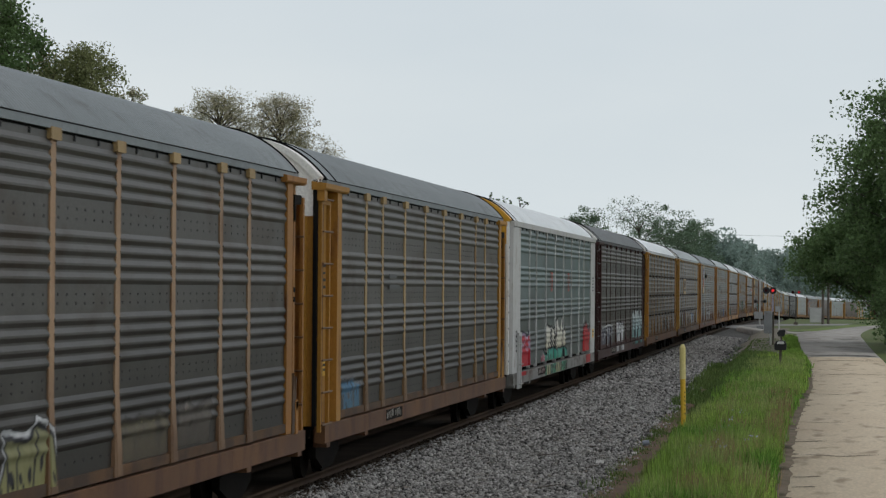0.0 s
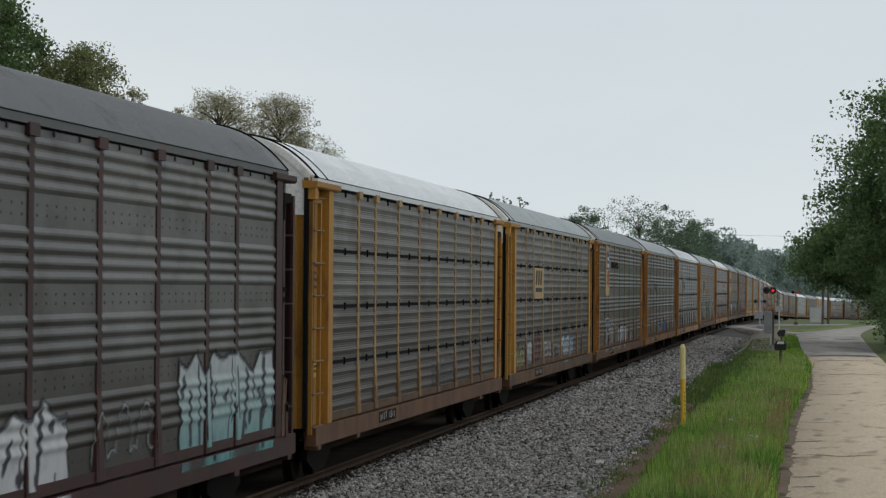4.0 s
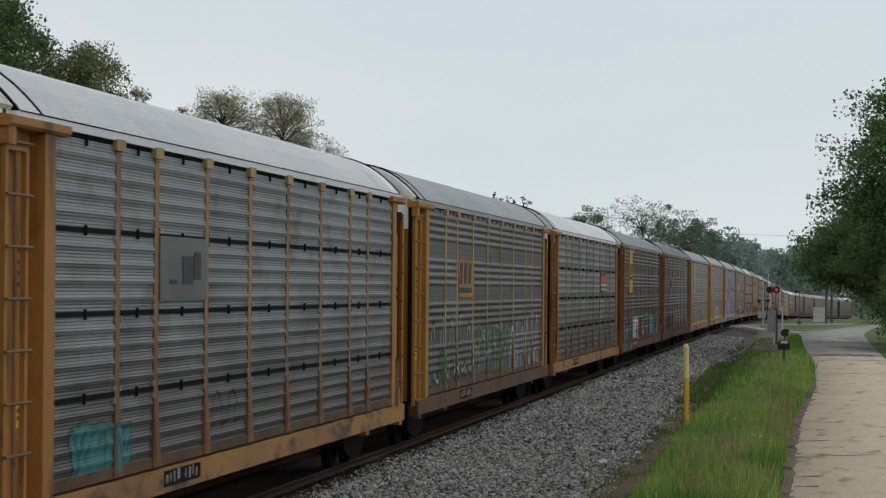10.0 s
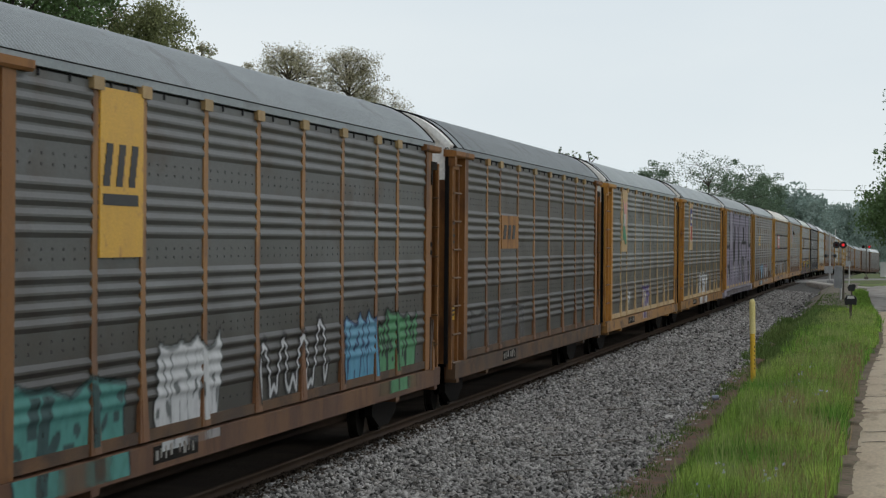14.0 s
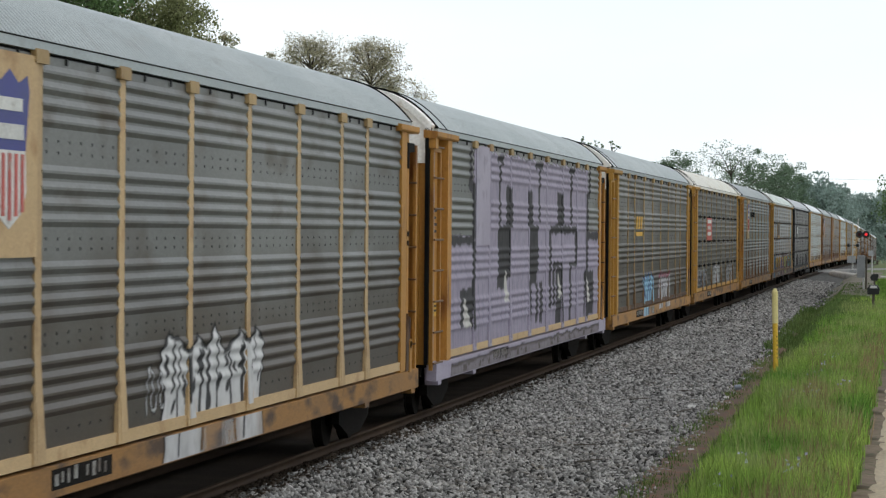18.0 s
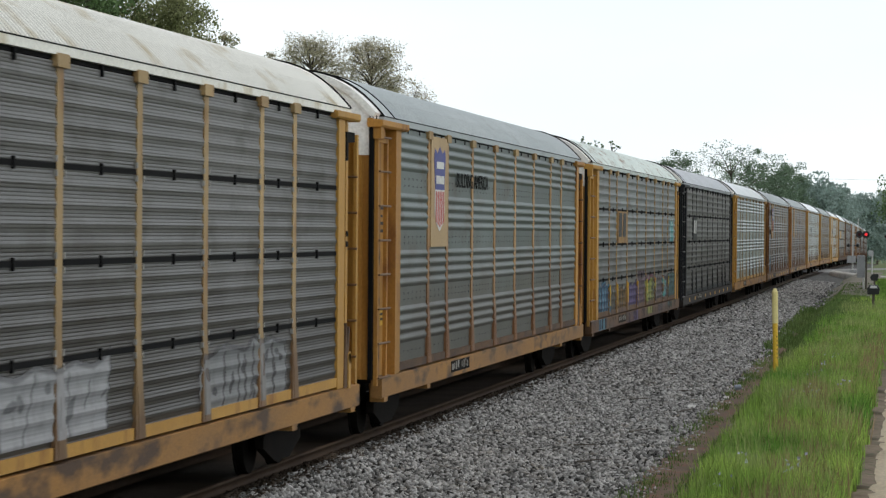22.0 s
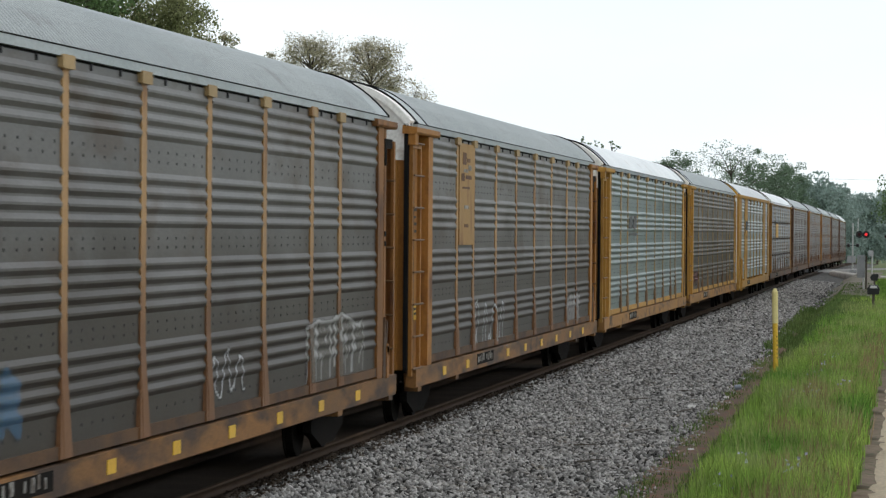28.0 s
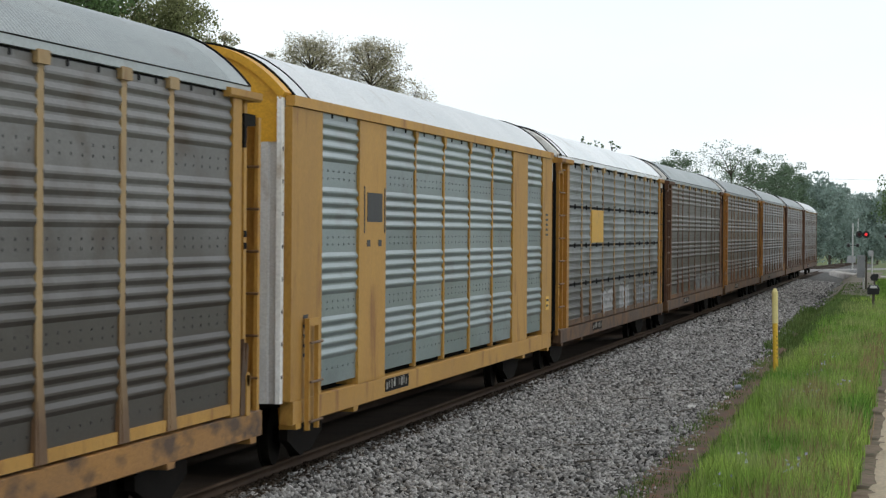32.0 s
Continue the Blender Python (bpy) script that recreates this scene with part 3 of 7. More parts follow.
def screen(bm, kind, width):
    prism(bm, RIBS[kind] + [(SKIN - 0.08, 4.93), (SKIN - 0.08, 1.12)], 0, width)


def post_shape(bm):
    prism(bm, [(1.44, 1.06), (1.552, 1.06), (1.542, 1.45), (POST_X, 2.1), (POST_X, 4.86), (1.44, 4.86)], -0.105, 0.105)
    for s in (-1, 1):
        v = [bm.verts.new(c) for c in ((1.44, s * 0.105, 1.06), (1.44, s * 0.105, 1.9), (1.518, s * 0.105, 1.9), (1.548, s * 0.105, 1.06), (1.44, s * 0.2, 1.06), (1.545, s * 0.2, 1.06))]
        for q in ((0, 1, 2, 3), (1, 4, 5, 2), (0, 4, 1), (3, 2, 5), (0, 3, 5, 4)):
            bm.faces.new([v[i] for i in q])


def slim_post(bm):
    prism(bm, [(1.44, 1.06), (1.53, 1.06), (1.514, 4.9), (1.44, 4.9)], -0.06, 0.06)
    plate(bm, [(-0.055, 4.72), (0.055, 4.72), (0.15, 4.94), (-0.15, 4.94)], 1.48, 1.54)


def cap_shape(bm):
    plate(bm, [(-0.19, 4.84), (0.19, 4.84), (0.2, 4.85), (0.2, 4.96), (0.18, 4.975), (-0.18, 4.975), (-0.2, 4.96), (-0.2, 4.85)], 1.44, 1.545)


def shelf(bm, y0, y1):
    prism(bm, [(1.34, 4.88), (1.56, 4.88), (1.585, 4.91), (1.585, 4.99), (1.34, 5.02)], y0, y1)


def arch(x):
    """Height of the roof over the car's middle line."""
    return 5.06 + 0.73 * (1 - (abs(x) / 1.53) ** 2.6)


def vault(bm, y0, y1, drop=0.0, thick=0.07, wide=1.53):
    xs = [wide * math.sin(math.pi / 2 * s) for s in [i / 12 - 1 for i in range(25)]]
    prism(bm, [(x, arch(x) - drop) for x in xs] + [(x * 0.96, arch(x) - drop - thick) for x in reversed(xs)], y0, y1)


def ribbed_roof(material):
    """The long roof sheet, its close cross ribs in the mesh itself."""
    k = ("ribbed_roof", material.name)
    if k not in MESH:
        xs = np.array([1.53 * math.sin(math.pi / 2 * (i / 5 - 1)) for i in range(11)])
        zs = np.array([arch(x) for x in xs])
        ys = np.arange(1.35, 25.5, 0.034) - HALF
        lift = 0.009 * (np.array([0, 1, 1, 0])[np.arange(len(ys)) % 4])
        v, f = [], []
        for y, h in zip(ys, lift):
            v += [(x, y, z + h * smooth(abs(x), 0.45, 1.0)) for x, z in zip(xs, zs)]
        for i in range(len(ys) - 1):
            for j in range(10):
                f.append((i * 11 + j, (i + 1) * 11 + j, (i + 1) * 11 + j + 1, i * 11 + j + 1))
        MESH[k] = soup("roof", v, f, material)
    return MESH[k]


def end_plate(bm, y0, y1, z0, z1):
    xs = [1.42 * (i / 8 - 1) for i in range(17)]
    prism(bm, [(-1.42, z0)] + [(x, min(z1, arch(x) - 0.06)) for x in xs] + [(1.42, z0)], y0, y1)


def ridged_end(bm, y0, z0, z1):
    line = []
    for i in range(8):
        x = -1.36 + 0.34 * i
        line += [(x, y0), (x + 0.08, y0), (x + 0.10, y0 - 0.04), (x + 0.22, y0 - 0.04), (x + 0.24, y0)]
    line += [(1.36, y0), (1.36, y0 + 0.06), (-1.36, y0 + 0.06)]
    lo, hi = [bm.verts.new((x, y, z0)) for x, y in line], [bm.verts.new((x, y, z1)) for x, y in line]
    for i in range(len(line)):
        j = (i + 1) % len(line)
        bm.faces.new((lo[i], lo[j], hi[j], hi[i]))
    bm.faces.new(lo[::-1])
    bm.faces.new(hi)


def disc(bm, r0, r1, x0, x1, sides=20):
    tube(bm, (x0, 0, 0), (x1, 0, 0), r0, r1, sides)


def wheel_shape(bm):
    disc(bm, 0.42, 0.42, -0.06, 0.06)
    disc(bm, 0.45, 0.45, -0.085, -0.06)
    disc(bm, 0.12, 0.10, 0.06, 0.14, 10)


def side_frame_shape(bm):
    plate(bm, [(-1.15, 0.36), (-0.95, 0.30), (-0.45, 0.14), (0.45, 0.14), (0.95, 0.30), (1.15, 0.36), (1.15, 0.52), (0.7, 0.6), (0.35, 0.72), (-0.35, 0.72), (-0.7, 0.6), (-1.15, 0.52)], -0.06, 0.06)


def emblem_plate_shape(u0, u1, z0, z1):
    def build(bm):
        box(bm, 1.48, 1.529, u0 - HALF, u1 - HALF, z0, z1)
    return build


def bars(name, parent, material, rects, x=1.529):
    """Flat painted shapes: each (u0, u1, z0, z1), one mesh each."""
    for i, (u0, u1, z0, z1) in enumerate(rects):
        part(name, shape((name, u0, u1, z0, z1, x), material, lambda bm: box(bm, x, x + 0.006, u0 - HALF, u1 - HALF, z0, z1)), parent)


def poly(name, parent, material, outline, x=1.529):
    part(name, shape((name, tuple(outline), x), material, lambda bm: plate(bm, [(u - HALF, z) for u, z in outline], x, x + 0.006)), parent)


def shield(parent, material_plate):
    p = part("emblem_plate", shape(("emblem_plate", 4.755, 6.465, 3.02, 4.9), material_plate, emblem_plate_shape(4.755, 6.465, 3.02, 4.9)), parent, label="painted plate with a striped shield")
    c, w = 5.61, 0.58
    out = [(c - w, 4.55), (c - w * 0.9, 4.7), (c - w * 0.45, 4.62), (c, 4.74), (c + w * 0.45, 4.62), (c + w * 0.9, 4.7), (c + w, 4.55)]
    poly("shield_top", p, BLUE_P, [(c - w * 0.82, 4.0)] + out + [(c + w * 0.82, 4.0)], 1.529)
    poly("shield_field", p, WHITE_P, [(c - w * 0.82, 4.0), (c + w * 0.82, 4.0), (c + w * 0.86, 3.62), (c + w * 0.6, 3.42), (c, 3.28), (c - w * 0.6, 3.42), (c - w * 0.86, 3.62)], 1.529)
    for i in range(5):
        s = -0.64 + 0.32 * i
        lo = 3.36 + 0.12 * abs(s)
        bars("shield_stripe", p, RED_P, [(c + w * s - 0.045, c + w * s + 0.045, lo, 3.97)], 1.536)
    bars("lettering_bar", p, WHITE_P, [(c - 0.36, c + 0.36, 4.36, 4.48), (c - 0.4, c + 0.4, 4.1, 4.24)], 1.536)
    return p


def car(spec):
    """One autorack car: origin on the rails under its middle, its fore end towards -y."""
    kind, multi, plain = spec.get("kind", "a"), spec.get("multi", False), spec.get("plain", False)
    pm, sm, rm, tm = PANEL[spec["panel"]], POST[spec["post"]], ROOF[spec["roof"]], ROOF[spec.get("trim", spec["roof"])]
    low = spec.get("sill", spec["post"])
    em, lm = POST[spec.get("end", spec["post"])], POST["patched" if low in ("tangerine", "honey") and not multi else "stained" if low in ("mustard", "orange", "tan") and not multi else low]
    ob = new("autorack_car")
    tagged(ob, spec["label"], "rail car", "autorack cars of the train")
    at = lambda u: (0, u - HALF, 0)
    # running gear and frame
    part("side_sill", shape("sill", lm, lambda bm: prism(bm, [(1.36, 0.98), (1.36, 0.72), (1.5, 0.69), (1.535, 0.71), (1.535, 1.01), (1.5, 1.02), (1.36, 1.02)], -13.0, 13.8)), ob)
    part("side_sill", shape("sill_far", lm, lambda bm: prism(bm, [(-1.36, 0.98), (-1.36, 0.72), (-1.5, 0.69), (-1.535, 0.71), (-1.535, 1.05), (-1.36, 1.05)], -13.0, 13.8)), ob)
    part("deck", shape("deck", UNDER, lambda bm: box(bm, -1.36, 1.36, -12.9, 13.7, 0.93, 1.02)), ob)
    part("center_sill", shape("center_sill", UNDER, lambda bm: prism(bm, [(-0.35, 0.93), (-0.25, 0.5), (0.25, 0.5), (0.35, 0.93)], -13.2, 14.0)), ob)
    for u, w in ((4.65, 0.5), (22.75, 0.5), (0.72, 0.5), (26.7, 0.5)):
        part("sill_bracket", shape(("bracket", w), lm, lambda bm: plate(bm, [(-w / 2, 1.0), (w / 2, 1.0), (w * 0.3, 0.63), (-w * 0.3, 0.63)], 1.3, 1.53)), ob, at(u))
    for s, name in ((-1, "fore"), (1, "aft")):
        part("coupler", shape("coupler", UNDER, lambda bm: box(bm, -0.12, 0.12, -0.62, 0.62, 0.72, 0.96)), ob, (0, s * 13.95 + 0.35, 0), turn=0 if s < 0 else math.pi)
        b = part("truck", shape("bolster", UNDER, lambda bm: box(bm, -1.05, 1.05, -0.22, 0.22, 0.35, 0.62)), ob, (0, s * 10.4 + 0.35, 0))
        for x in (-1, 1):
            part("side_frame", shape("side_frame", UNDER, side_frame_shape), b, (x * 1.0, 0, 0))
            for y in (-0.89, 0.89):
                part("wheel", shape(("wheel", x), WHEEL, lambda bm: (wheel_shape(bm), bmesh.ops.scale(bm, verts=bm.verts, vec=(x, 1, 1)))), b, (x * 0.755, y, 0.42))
    # walls
    if spec.get("strips"):
        for u in POSTS:
            part("reflector_strip", shape("reflector_strip", YELLOW_P, lambda bm: plate(bm, [(-0.04, 1.3), (0.04, 1.3), (0.036, 1.86), (-0.036, 1.86)], 1.52, 1.558)), ob, at(u), "yellow reflective strip")
    if multi:
        bays, posts = [(2.15, 4.8), (6.93, 9.59), (9.71, 12.45), (12.57, 15.33), (15.45, 18.18), (18.3, 20.98), (23.17, 25.6)], [9.65, 12.51, 15.39, 18.24]
    elif plain:
        bays, posts = [(2.05, 4.59)] + BAYS[1:8] + [(22.81, 25.45)], POSTS
    else:
        bays, posts = BAYS, POSTS
    for a, b in bays:
        w = round(b - a, 2)
        part("screen_panel", shape(("screen", kind, w), pm, lambda bm: screen(bm, kind, w)), ob, at(a))
    part("far_wall", shape(("far", kind), pm, lambda bm: prism(bm, [(-x, z) for x, z in RIBS[kind]] + [(-SKIN + 0.08, 4.93), (-SKIN + 0.08, 1.12)], 1.87 - HALF, 25.53 - HALF)), ob)
    if kind == "a":
        def dots(bm):
            for a, b in bays:
                n = int((b - a) / 0.36)
                for u in (a + 0.3 * (b - a), a + 0.7 * (b - a)):
                    box(bm, SKIN, SKIN + 0.02, u - HALF - 0.018, u - HALF + 0.018, 4.87, 4.935)
                for i in range(0 if plain else n):
                    u = a + (i + 0.5) * (b - a) / n - HALF
                    for z in (4.13, 4.02, 3.19, 3.09, 2.28, 2.18, 1.34):
                        tube(bm, (SKIN - 0.01, u, z), (SKIN + 0.004, u, z), 0.022, 0.022, 4)
        tagged(part("perforation_field", shape(("dots", multi, plain), DARK_P, dots), ob), kind="stuff")
    else:
        def clips(bm):
            for a, b in bays:
                # black strips fill the open seams, standing in for their shade
                for z0, z1 in ((1.991, 2.049), (2.931, 2.989), (3.866, 3.924)):
                    box(bm, SKIN - 0.06, SKIN + 0.014, a - HALF, b - HALF, z0, z1)
                u = a + 0.5 * (b - a)
                for z in (1.96, 2.9, 3.835, 4.83):
                    box(bm, SKIN, SKIN + 0.03, u - HALF - 0.022, u - HALF + 0.022, z, z + 0.12)
        def post_clips(bm):
            for u in posts:
                for z in (1.95, 2.09, 2.89, 3.03, 3.825, 3.965):
                    for d in (-0.13, 0.13):
                        box(bm, SKIN, SKIN + 0.035, u + d - HALF - 0.014, u + d - HALF + 0.014, z - 0.032, z + 0.032)
        tagged(part("post_hardware", shape("post_hardware", PALE_P, post_clips), ob), kind="stuff")
        tagged(part("seam_hardware", shape(("clips", multi), SEAM, clips), ob), kind="stuff")
    part("top_seal", shape("top_seal", SEAM, lambda bm: box(bm, 1.40, 1.478, 1.87 - HALF, 25.53 - HALF, 4.912, 4.957)), ob)
    sp = POST[spec.get("paint", {"mustard": "amber" if kind == "b" else "straw", "orange": "clay", "tangerine": "tawny", "honey": "straw", "russet": "clay"}.get(spec["post"], spec["post"]))]
    if multi:
        sp = sm
    for u in posts:
        p = part("side_post", shape(("post", multi or plain), sp, slim_post if (multi or plain) else post_shape), ob, at(u))
        q = part("side_post", shape(("post", multi or plain), sm, slim_post if (multi or plain) else post_shape), ob, at(u), turn=math.pi)
        if not (multi or plain):
            part("post_cap", shape("cap", POST["straw" if spec["post"] in ("orange", "mustard", "rust", "russet", "tangerine", "honey") else spec["post"]], cap_shape), p)
    # ends of the walls
    pil = [(0.2, 2.15), (4.8, 6.93), (20.98, 23.17), (25.6, 27.2)] if multi else [(0.2, 2.05), (25.45, 27.2)] if plain else [(1.44, 1.87), (25.53, 25.98)]
    for a, b in pil:
        part("corner_pillar", shape(("pillar", a, b), sm, lambda bm: prism(bm, [(1.2, 1.02), (1.528, 1.02), (1.532, 1.06), (1.532, 4.92), (1.2, 4.92)], a - HALF, b - HALF)), ob)
        part("corner_pillar", shape(("pillar_far", a, b), sm, lambda bm: prism(bm, [(-1.2, 1.02), (-1.56, 1.02), (-1.56, 4.92), (-1.2, 4.92)], a - HALF, b - HALF)), ob)
    if multi or plain:
        bars("stencil_bar", ob, DARK_P, [(26.15, 26.5, 3.64 - 0.11 * i, 3.69 - 0.11 * i) for i in range(5)] + [(0.95, 1.25, 2.1 - 0.13 * i, 2.15 - 0.13 * i) for i in range(5)], 1.533)
        lb = part("notice_label", shape("notice_label_side", YELLOW_P, lambda bm: box(bm, 1.532, 1.538, 26.2 - HALF, 26.75 - HALF, 1.55, 1.85)), ob, label="small yellow notice label")
        bars("notice_bar", lb, DARK_P, [(26.28, 26.66, 1.74, 1.79), (26.28, 26.6, 1.62, 1.67)], 1.538)
        part("top_rail", shape("top_rail", sm, lambda bm: box(bm, 1.44, 1.565, 0.2 - HALF, 27.2 - HALF, 4.93, 5.07)), ob)
    else:
        part("recess_panel", shape("recess", sm, lambda bm: box(bm, 1.1, 1.36, 0.2 - HALF, 1.45 - HALF, 1.02, 4.9)), ob)
        part("recess_panel", shape("recess_aft", sm, lambda bm: box(bm, 1.05, 1.2, 25.98 - HALF, 27.1 - HALF, 1.02, 4.9)), ob)
        part("corner_stanchion", shape("corner_stanchion", sm, lambda bm: box(bm, 1.2, 1.47, 26.35 - HALF, 26.5 - HALF, 1.02, 4.9)), ob)
        part("corner_shelf", shape("shelf", sm, lambda bm: shelf(bm, 0.0 - HALF, 2.3 - HALF)), ob)
        part("corner_shelf", shape("shelf_aft", sm, lambda bm: shelf(bm, 25.2 - HALF, 26.85 - HALF)), ob)
        part("shelf_bracket", shape("shelf_bracket", sm, lambda bm: box(bm, 1.36, 1.55, 0.04 - HALF, 0.3 - HALF, 4.7, 4.88)), ob)
        part("bottom_rail", shape("bottom_rail", POST["buff" if spec["post"] == "tangerine" else "honey"] if spec.get("rail") else POST["grime" if spec["post"] not in ("black", "maroon") else spec["post"]], lambda bm: box(bm, 1.42, 1.522, 1.87 - HALF, 25.53 - HALF, 1.055, 1.185)), ob)
        st = part("notice_label", shape("notice_label", YELLOW_P, lambda bm: box(bm, 1.36, 1.366, 1.0 - HALF, 1.38 - HALF, 1.8, 2.05)), ob, label="small yellow notice label")
        bars("notice_bar", st, DARK_P, [(1.05, 1.33, 1.96, 2.0), (1.05, 1.25, 1.88, 1.92)], 1.366)
        bars("stencil_bar", ob, DARK_P, [(0.95, 1.3, 3.62, 3.67), (0.95, 1.2, 3.5, 3.54), (0.95, 1.32, 3.38, 3.43), (0.95, 1.25, 3.26, 3.31)], 1.36)
        part("fascia", shape("fascia", FASCIA if spec["roof"] == "dark" else tm, lambda bm: box(bm, 1.40, 1.525, 0.4 - HALF, 26.45 - HALF, 4.958, 5.05)), ob)
        part("eave_seam", shape("eave_seam", SEAM, lambda bm: box(bm, 1.42, 1.528, 0.5 - HALF, 26.4 - HALF, 5.05, 5.066)), ob)
    up = POST[spec["hood"]] if "hood" in spec else HOOD
    worn = POST["straw"] if spec["post"] in ("orange", "mustard", "tangerine", "honey", "rust", "russet") else PALE_P if plain or multi else DULL_P
    lad = [(0.1, 0.85, 0.9, 4.75, 1.47)] if not (multi or plain) else [(0.9, 1.5, 0.6, 2.1, 1.6)]
    for a, b, z0, z1, x in lad:
        l = part("ladder", shape(("ladder", a), sm, lambda bm: plate(bm, [(q - HALF, w) for q, w in ((a, z0), (a + 0.09, z0), (a + 0.09, z1 - 0.1), (b, z1 - 0.1), (b, z0), (b + 0.09, z0), (b + 0.09, z1), (a, z1))], x - 0.03, x + 0.03)), ob)
        for i in range(int((z1 - z0) / 0.55) + 1):
            part("rung", shape(("rung", a), worn, lambda bm: tube(bm, (x + 0.06, a - HALF - 0.04, 0), (x + 0.06, b - HALF + 0.13, 0), 0.018, 0.018)), l, (0, 0, z0 + 0.12 + 0.53 * i))
    if not (multi or plain):
        l = part("ladder", shape("ladder_aft", sm, lambda bm: column(bm, [(x, u - HALF) for x, u in ((1.5, 27.0), (1.5, 27.13), (1.2, 27.13), (1.2, 27.03), (1.25, 27.03), (1.25, 27.1), (1.45, 27.1), (1.45, 27.0))], 0.75, 4.7)), ob)
        for i in range(7):
            part("rung", shape("rung_aft", worn, lambda bm: tube(bm, (1.22, 26.99 - HALF, 0), (1.52, 26.96 - HALF, 0), 0.018, 0.018)), l, (0, 0, 0.9 + 0.53 * i))
        part("brake_gear", shape("brake_gear", sm, lambda bm: (tube(bm, (1.48, 26.3 - HALF, 1.45), (1.56, 26.3 - HALF, 1.45), 0.09, 0.09, 10), box(bm, 1.3, 1.56, 26.2 - HALF, 26.4 - HALF, 1.0, 1.5))), ob)
    if not (multi or plain):
        # angle bars, slot and brake bracket of the corners
        for x, u in ((1.34, 26.12), (1.22, 26.72)):
            part("corner_angle", shape(("corner_angle", u), sm, lambda bm: box(bm, x, x + 0.09, u - HALF, u + 0.08 - HALF, 1.02, 4.86)), ob)
        part("corner_slot", shape("corner_slot", SEAM, lambda bm: box(bm, 1.2, 1.206, 26.55 - HALF, 26.66 - HALF, 1.1, 4.5)), ob)
        for z in (3.05, 3.2):
            part("latch", shape(("latch", z), SEAM, lambda bm: box(bm, 1.47, 1.482, 26.36 - HALF, 26.49 - HALF, z, z + 0.08)), ob)
        part("brake_bracket", shape("brake_bracket", UNDER, lambda bm: plate(bm, [(u - HALF, z) for u, z in ((26.15, 4.72), (26.75, 4.72), (26.75, 4.58), (26.3, 4.56), (26.27, 4.3), (26.17, 4.3))], 1.4, 1.52)), ob)
        part("brake_lever", shape("brake_lever", POST["grime"], lambda bm: plate(bm, [(25.95 - HALF, 1.02), (26.3 - HALF, 1.02), (26.28 - HALF, 1.5), (26.36 - HALF, 1.85), (26.3 - HALF, 1.9), (26.2 - HALF, 1.6), (26.12 - HALF, 1.95), (26.0 - HALF, 1.5)], 1.48, 1.545)), ob)
        part("roof_gusset", shape("roof_gusset", up, lambda bm: plate(bm, [(0.06 - HALF, 4.9), (0.62 - HALF, 5.0), (0.5 - HALF, 5.08), (0.35 - HALF, 5.14), (0.08 - HALF, 5.17)], 1.36, 1.44)), ob)
        part("gusset_slot", shape("gusset_slot", SEAM, lambda bm: box(bm, 1.44, 1.446, 0.18 - HALF, 0.27 - HALF, 4.95, 5.11)), ob)
        part("pillar_web", shape("pillar_web", lm, lambda bm: box(bm, 1.362, 1.368, 0.88 - HALF, 1.0 - HALF, 1.02, 4.86)), ob)
    # end doors, fore and aft
    # black strip paints the shade behind the ladder; multi and plain: white edge plate
    part("door_seal", shape("door_seal", HOOD if multi or plain else SEAM, lambda bm: box(bm, 1.365, 1.43, 0.02 - HALF, 0.19 - HALF, 1.0, 5.05)), ob)
    if multi or plain:
        for i in range(8):
            part("rivet", shape("door_rivet", DARK_P, lambda bm: tube(bm, (1.43, 0.105 - HALF, 0), (1.436, 0.105 - HALF, 0), 0.03, 0.03, 8)), ob, (0, 0, 1.35 + 0.43 * i))
    part("end_door", shape("end_door", em, lambda bm: ridged_end(bm, 0.1 - HALF, 1.0, 4.45)), ob)
    part("end_door_top", shape("end_door_top", up, lambda bm: (end_plate(bm, 0.07 - HALF, 0.15 - HALF, 4.45, 6.0))), ob)
    part("end_door", shape("end_door_aft", em, lambda bm: box(bm, -1.2, 1.2, 27.1 - HALF, 27.16 - HALF, 1.0, 4.9)), ob)
    part("end_door_top", shape("end_door_top_aft", em, lambda bm: end_plate(bm, 26.3 - HALF, 26.37 - HALF, 4.6, 6.0)), ob)
    # roof
    if spec.get("smooth"):
        part("roof", shape("smooth_roof", rm, lambda bm: vault(bm, 1.35 - HALF, 25.5 - HALF)), ob)
    else:
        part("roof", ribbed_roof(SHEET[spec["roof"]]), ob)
    part("roof_end", shape("roof_end", tm, lambda bm: vault(bm, 0.45 - HALF, 1.32 - HALF, 0.012)), ob)
    part("roof_end", shape("roof_end_aft", tm, lambda bm: vault(bm, 25.53 - HALF, 26.4 - HALF, 0.012)), ob)
    part("roof_seam", shape("roof_seam", SEAM, lambda bm: vault(bm, 1.30 - HALF, 1.37 - HALF, -0.006, 0.05)), ob)
    part("roof_hood", shape("roof_hood", up, lambda bm: vault(bm, 0.02 - HALF, 0.46 - HALF, 0.03, 0.1, 1.47)), ob)
    part("roof_lip", shape("roof_lip", SEAM, lambda bm: vault(bm, 0.43 - HALF, 0.50 - HALF, -0.006, 0.1)), ob)
    part("roof_seal", shape("roof_seal", SEAM, lambda bm: vault(bm, 26.4 - HALF, 26.47 - HALF, -0.015, 0.09)), ob)
    # number plate of the car: plain bars on a dark ground
    q = part("marking_board", shape("marking_board", UNDER, lambda bm: box(bm, 1.535, 1.541, 6.95 - HALF, 9.0 - HALF, 0.78, 0.98)), ob)
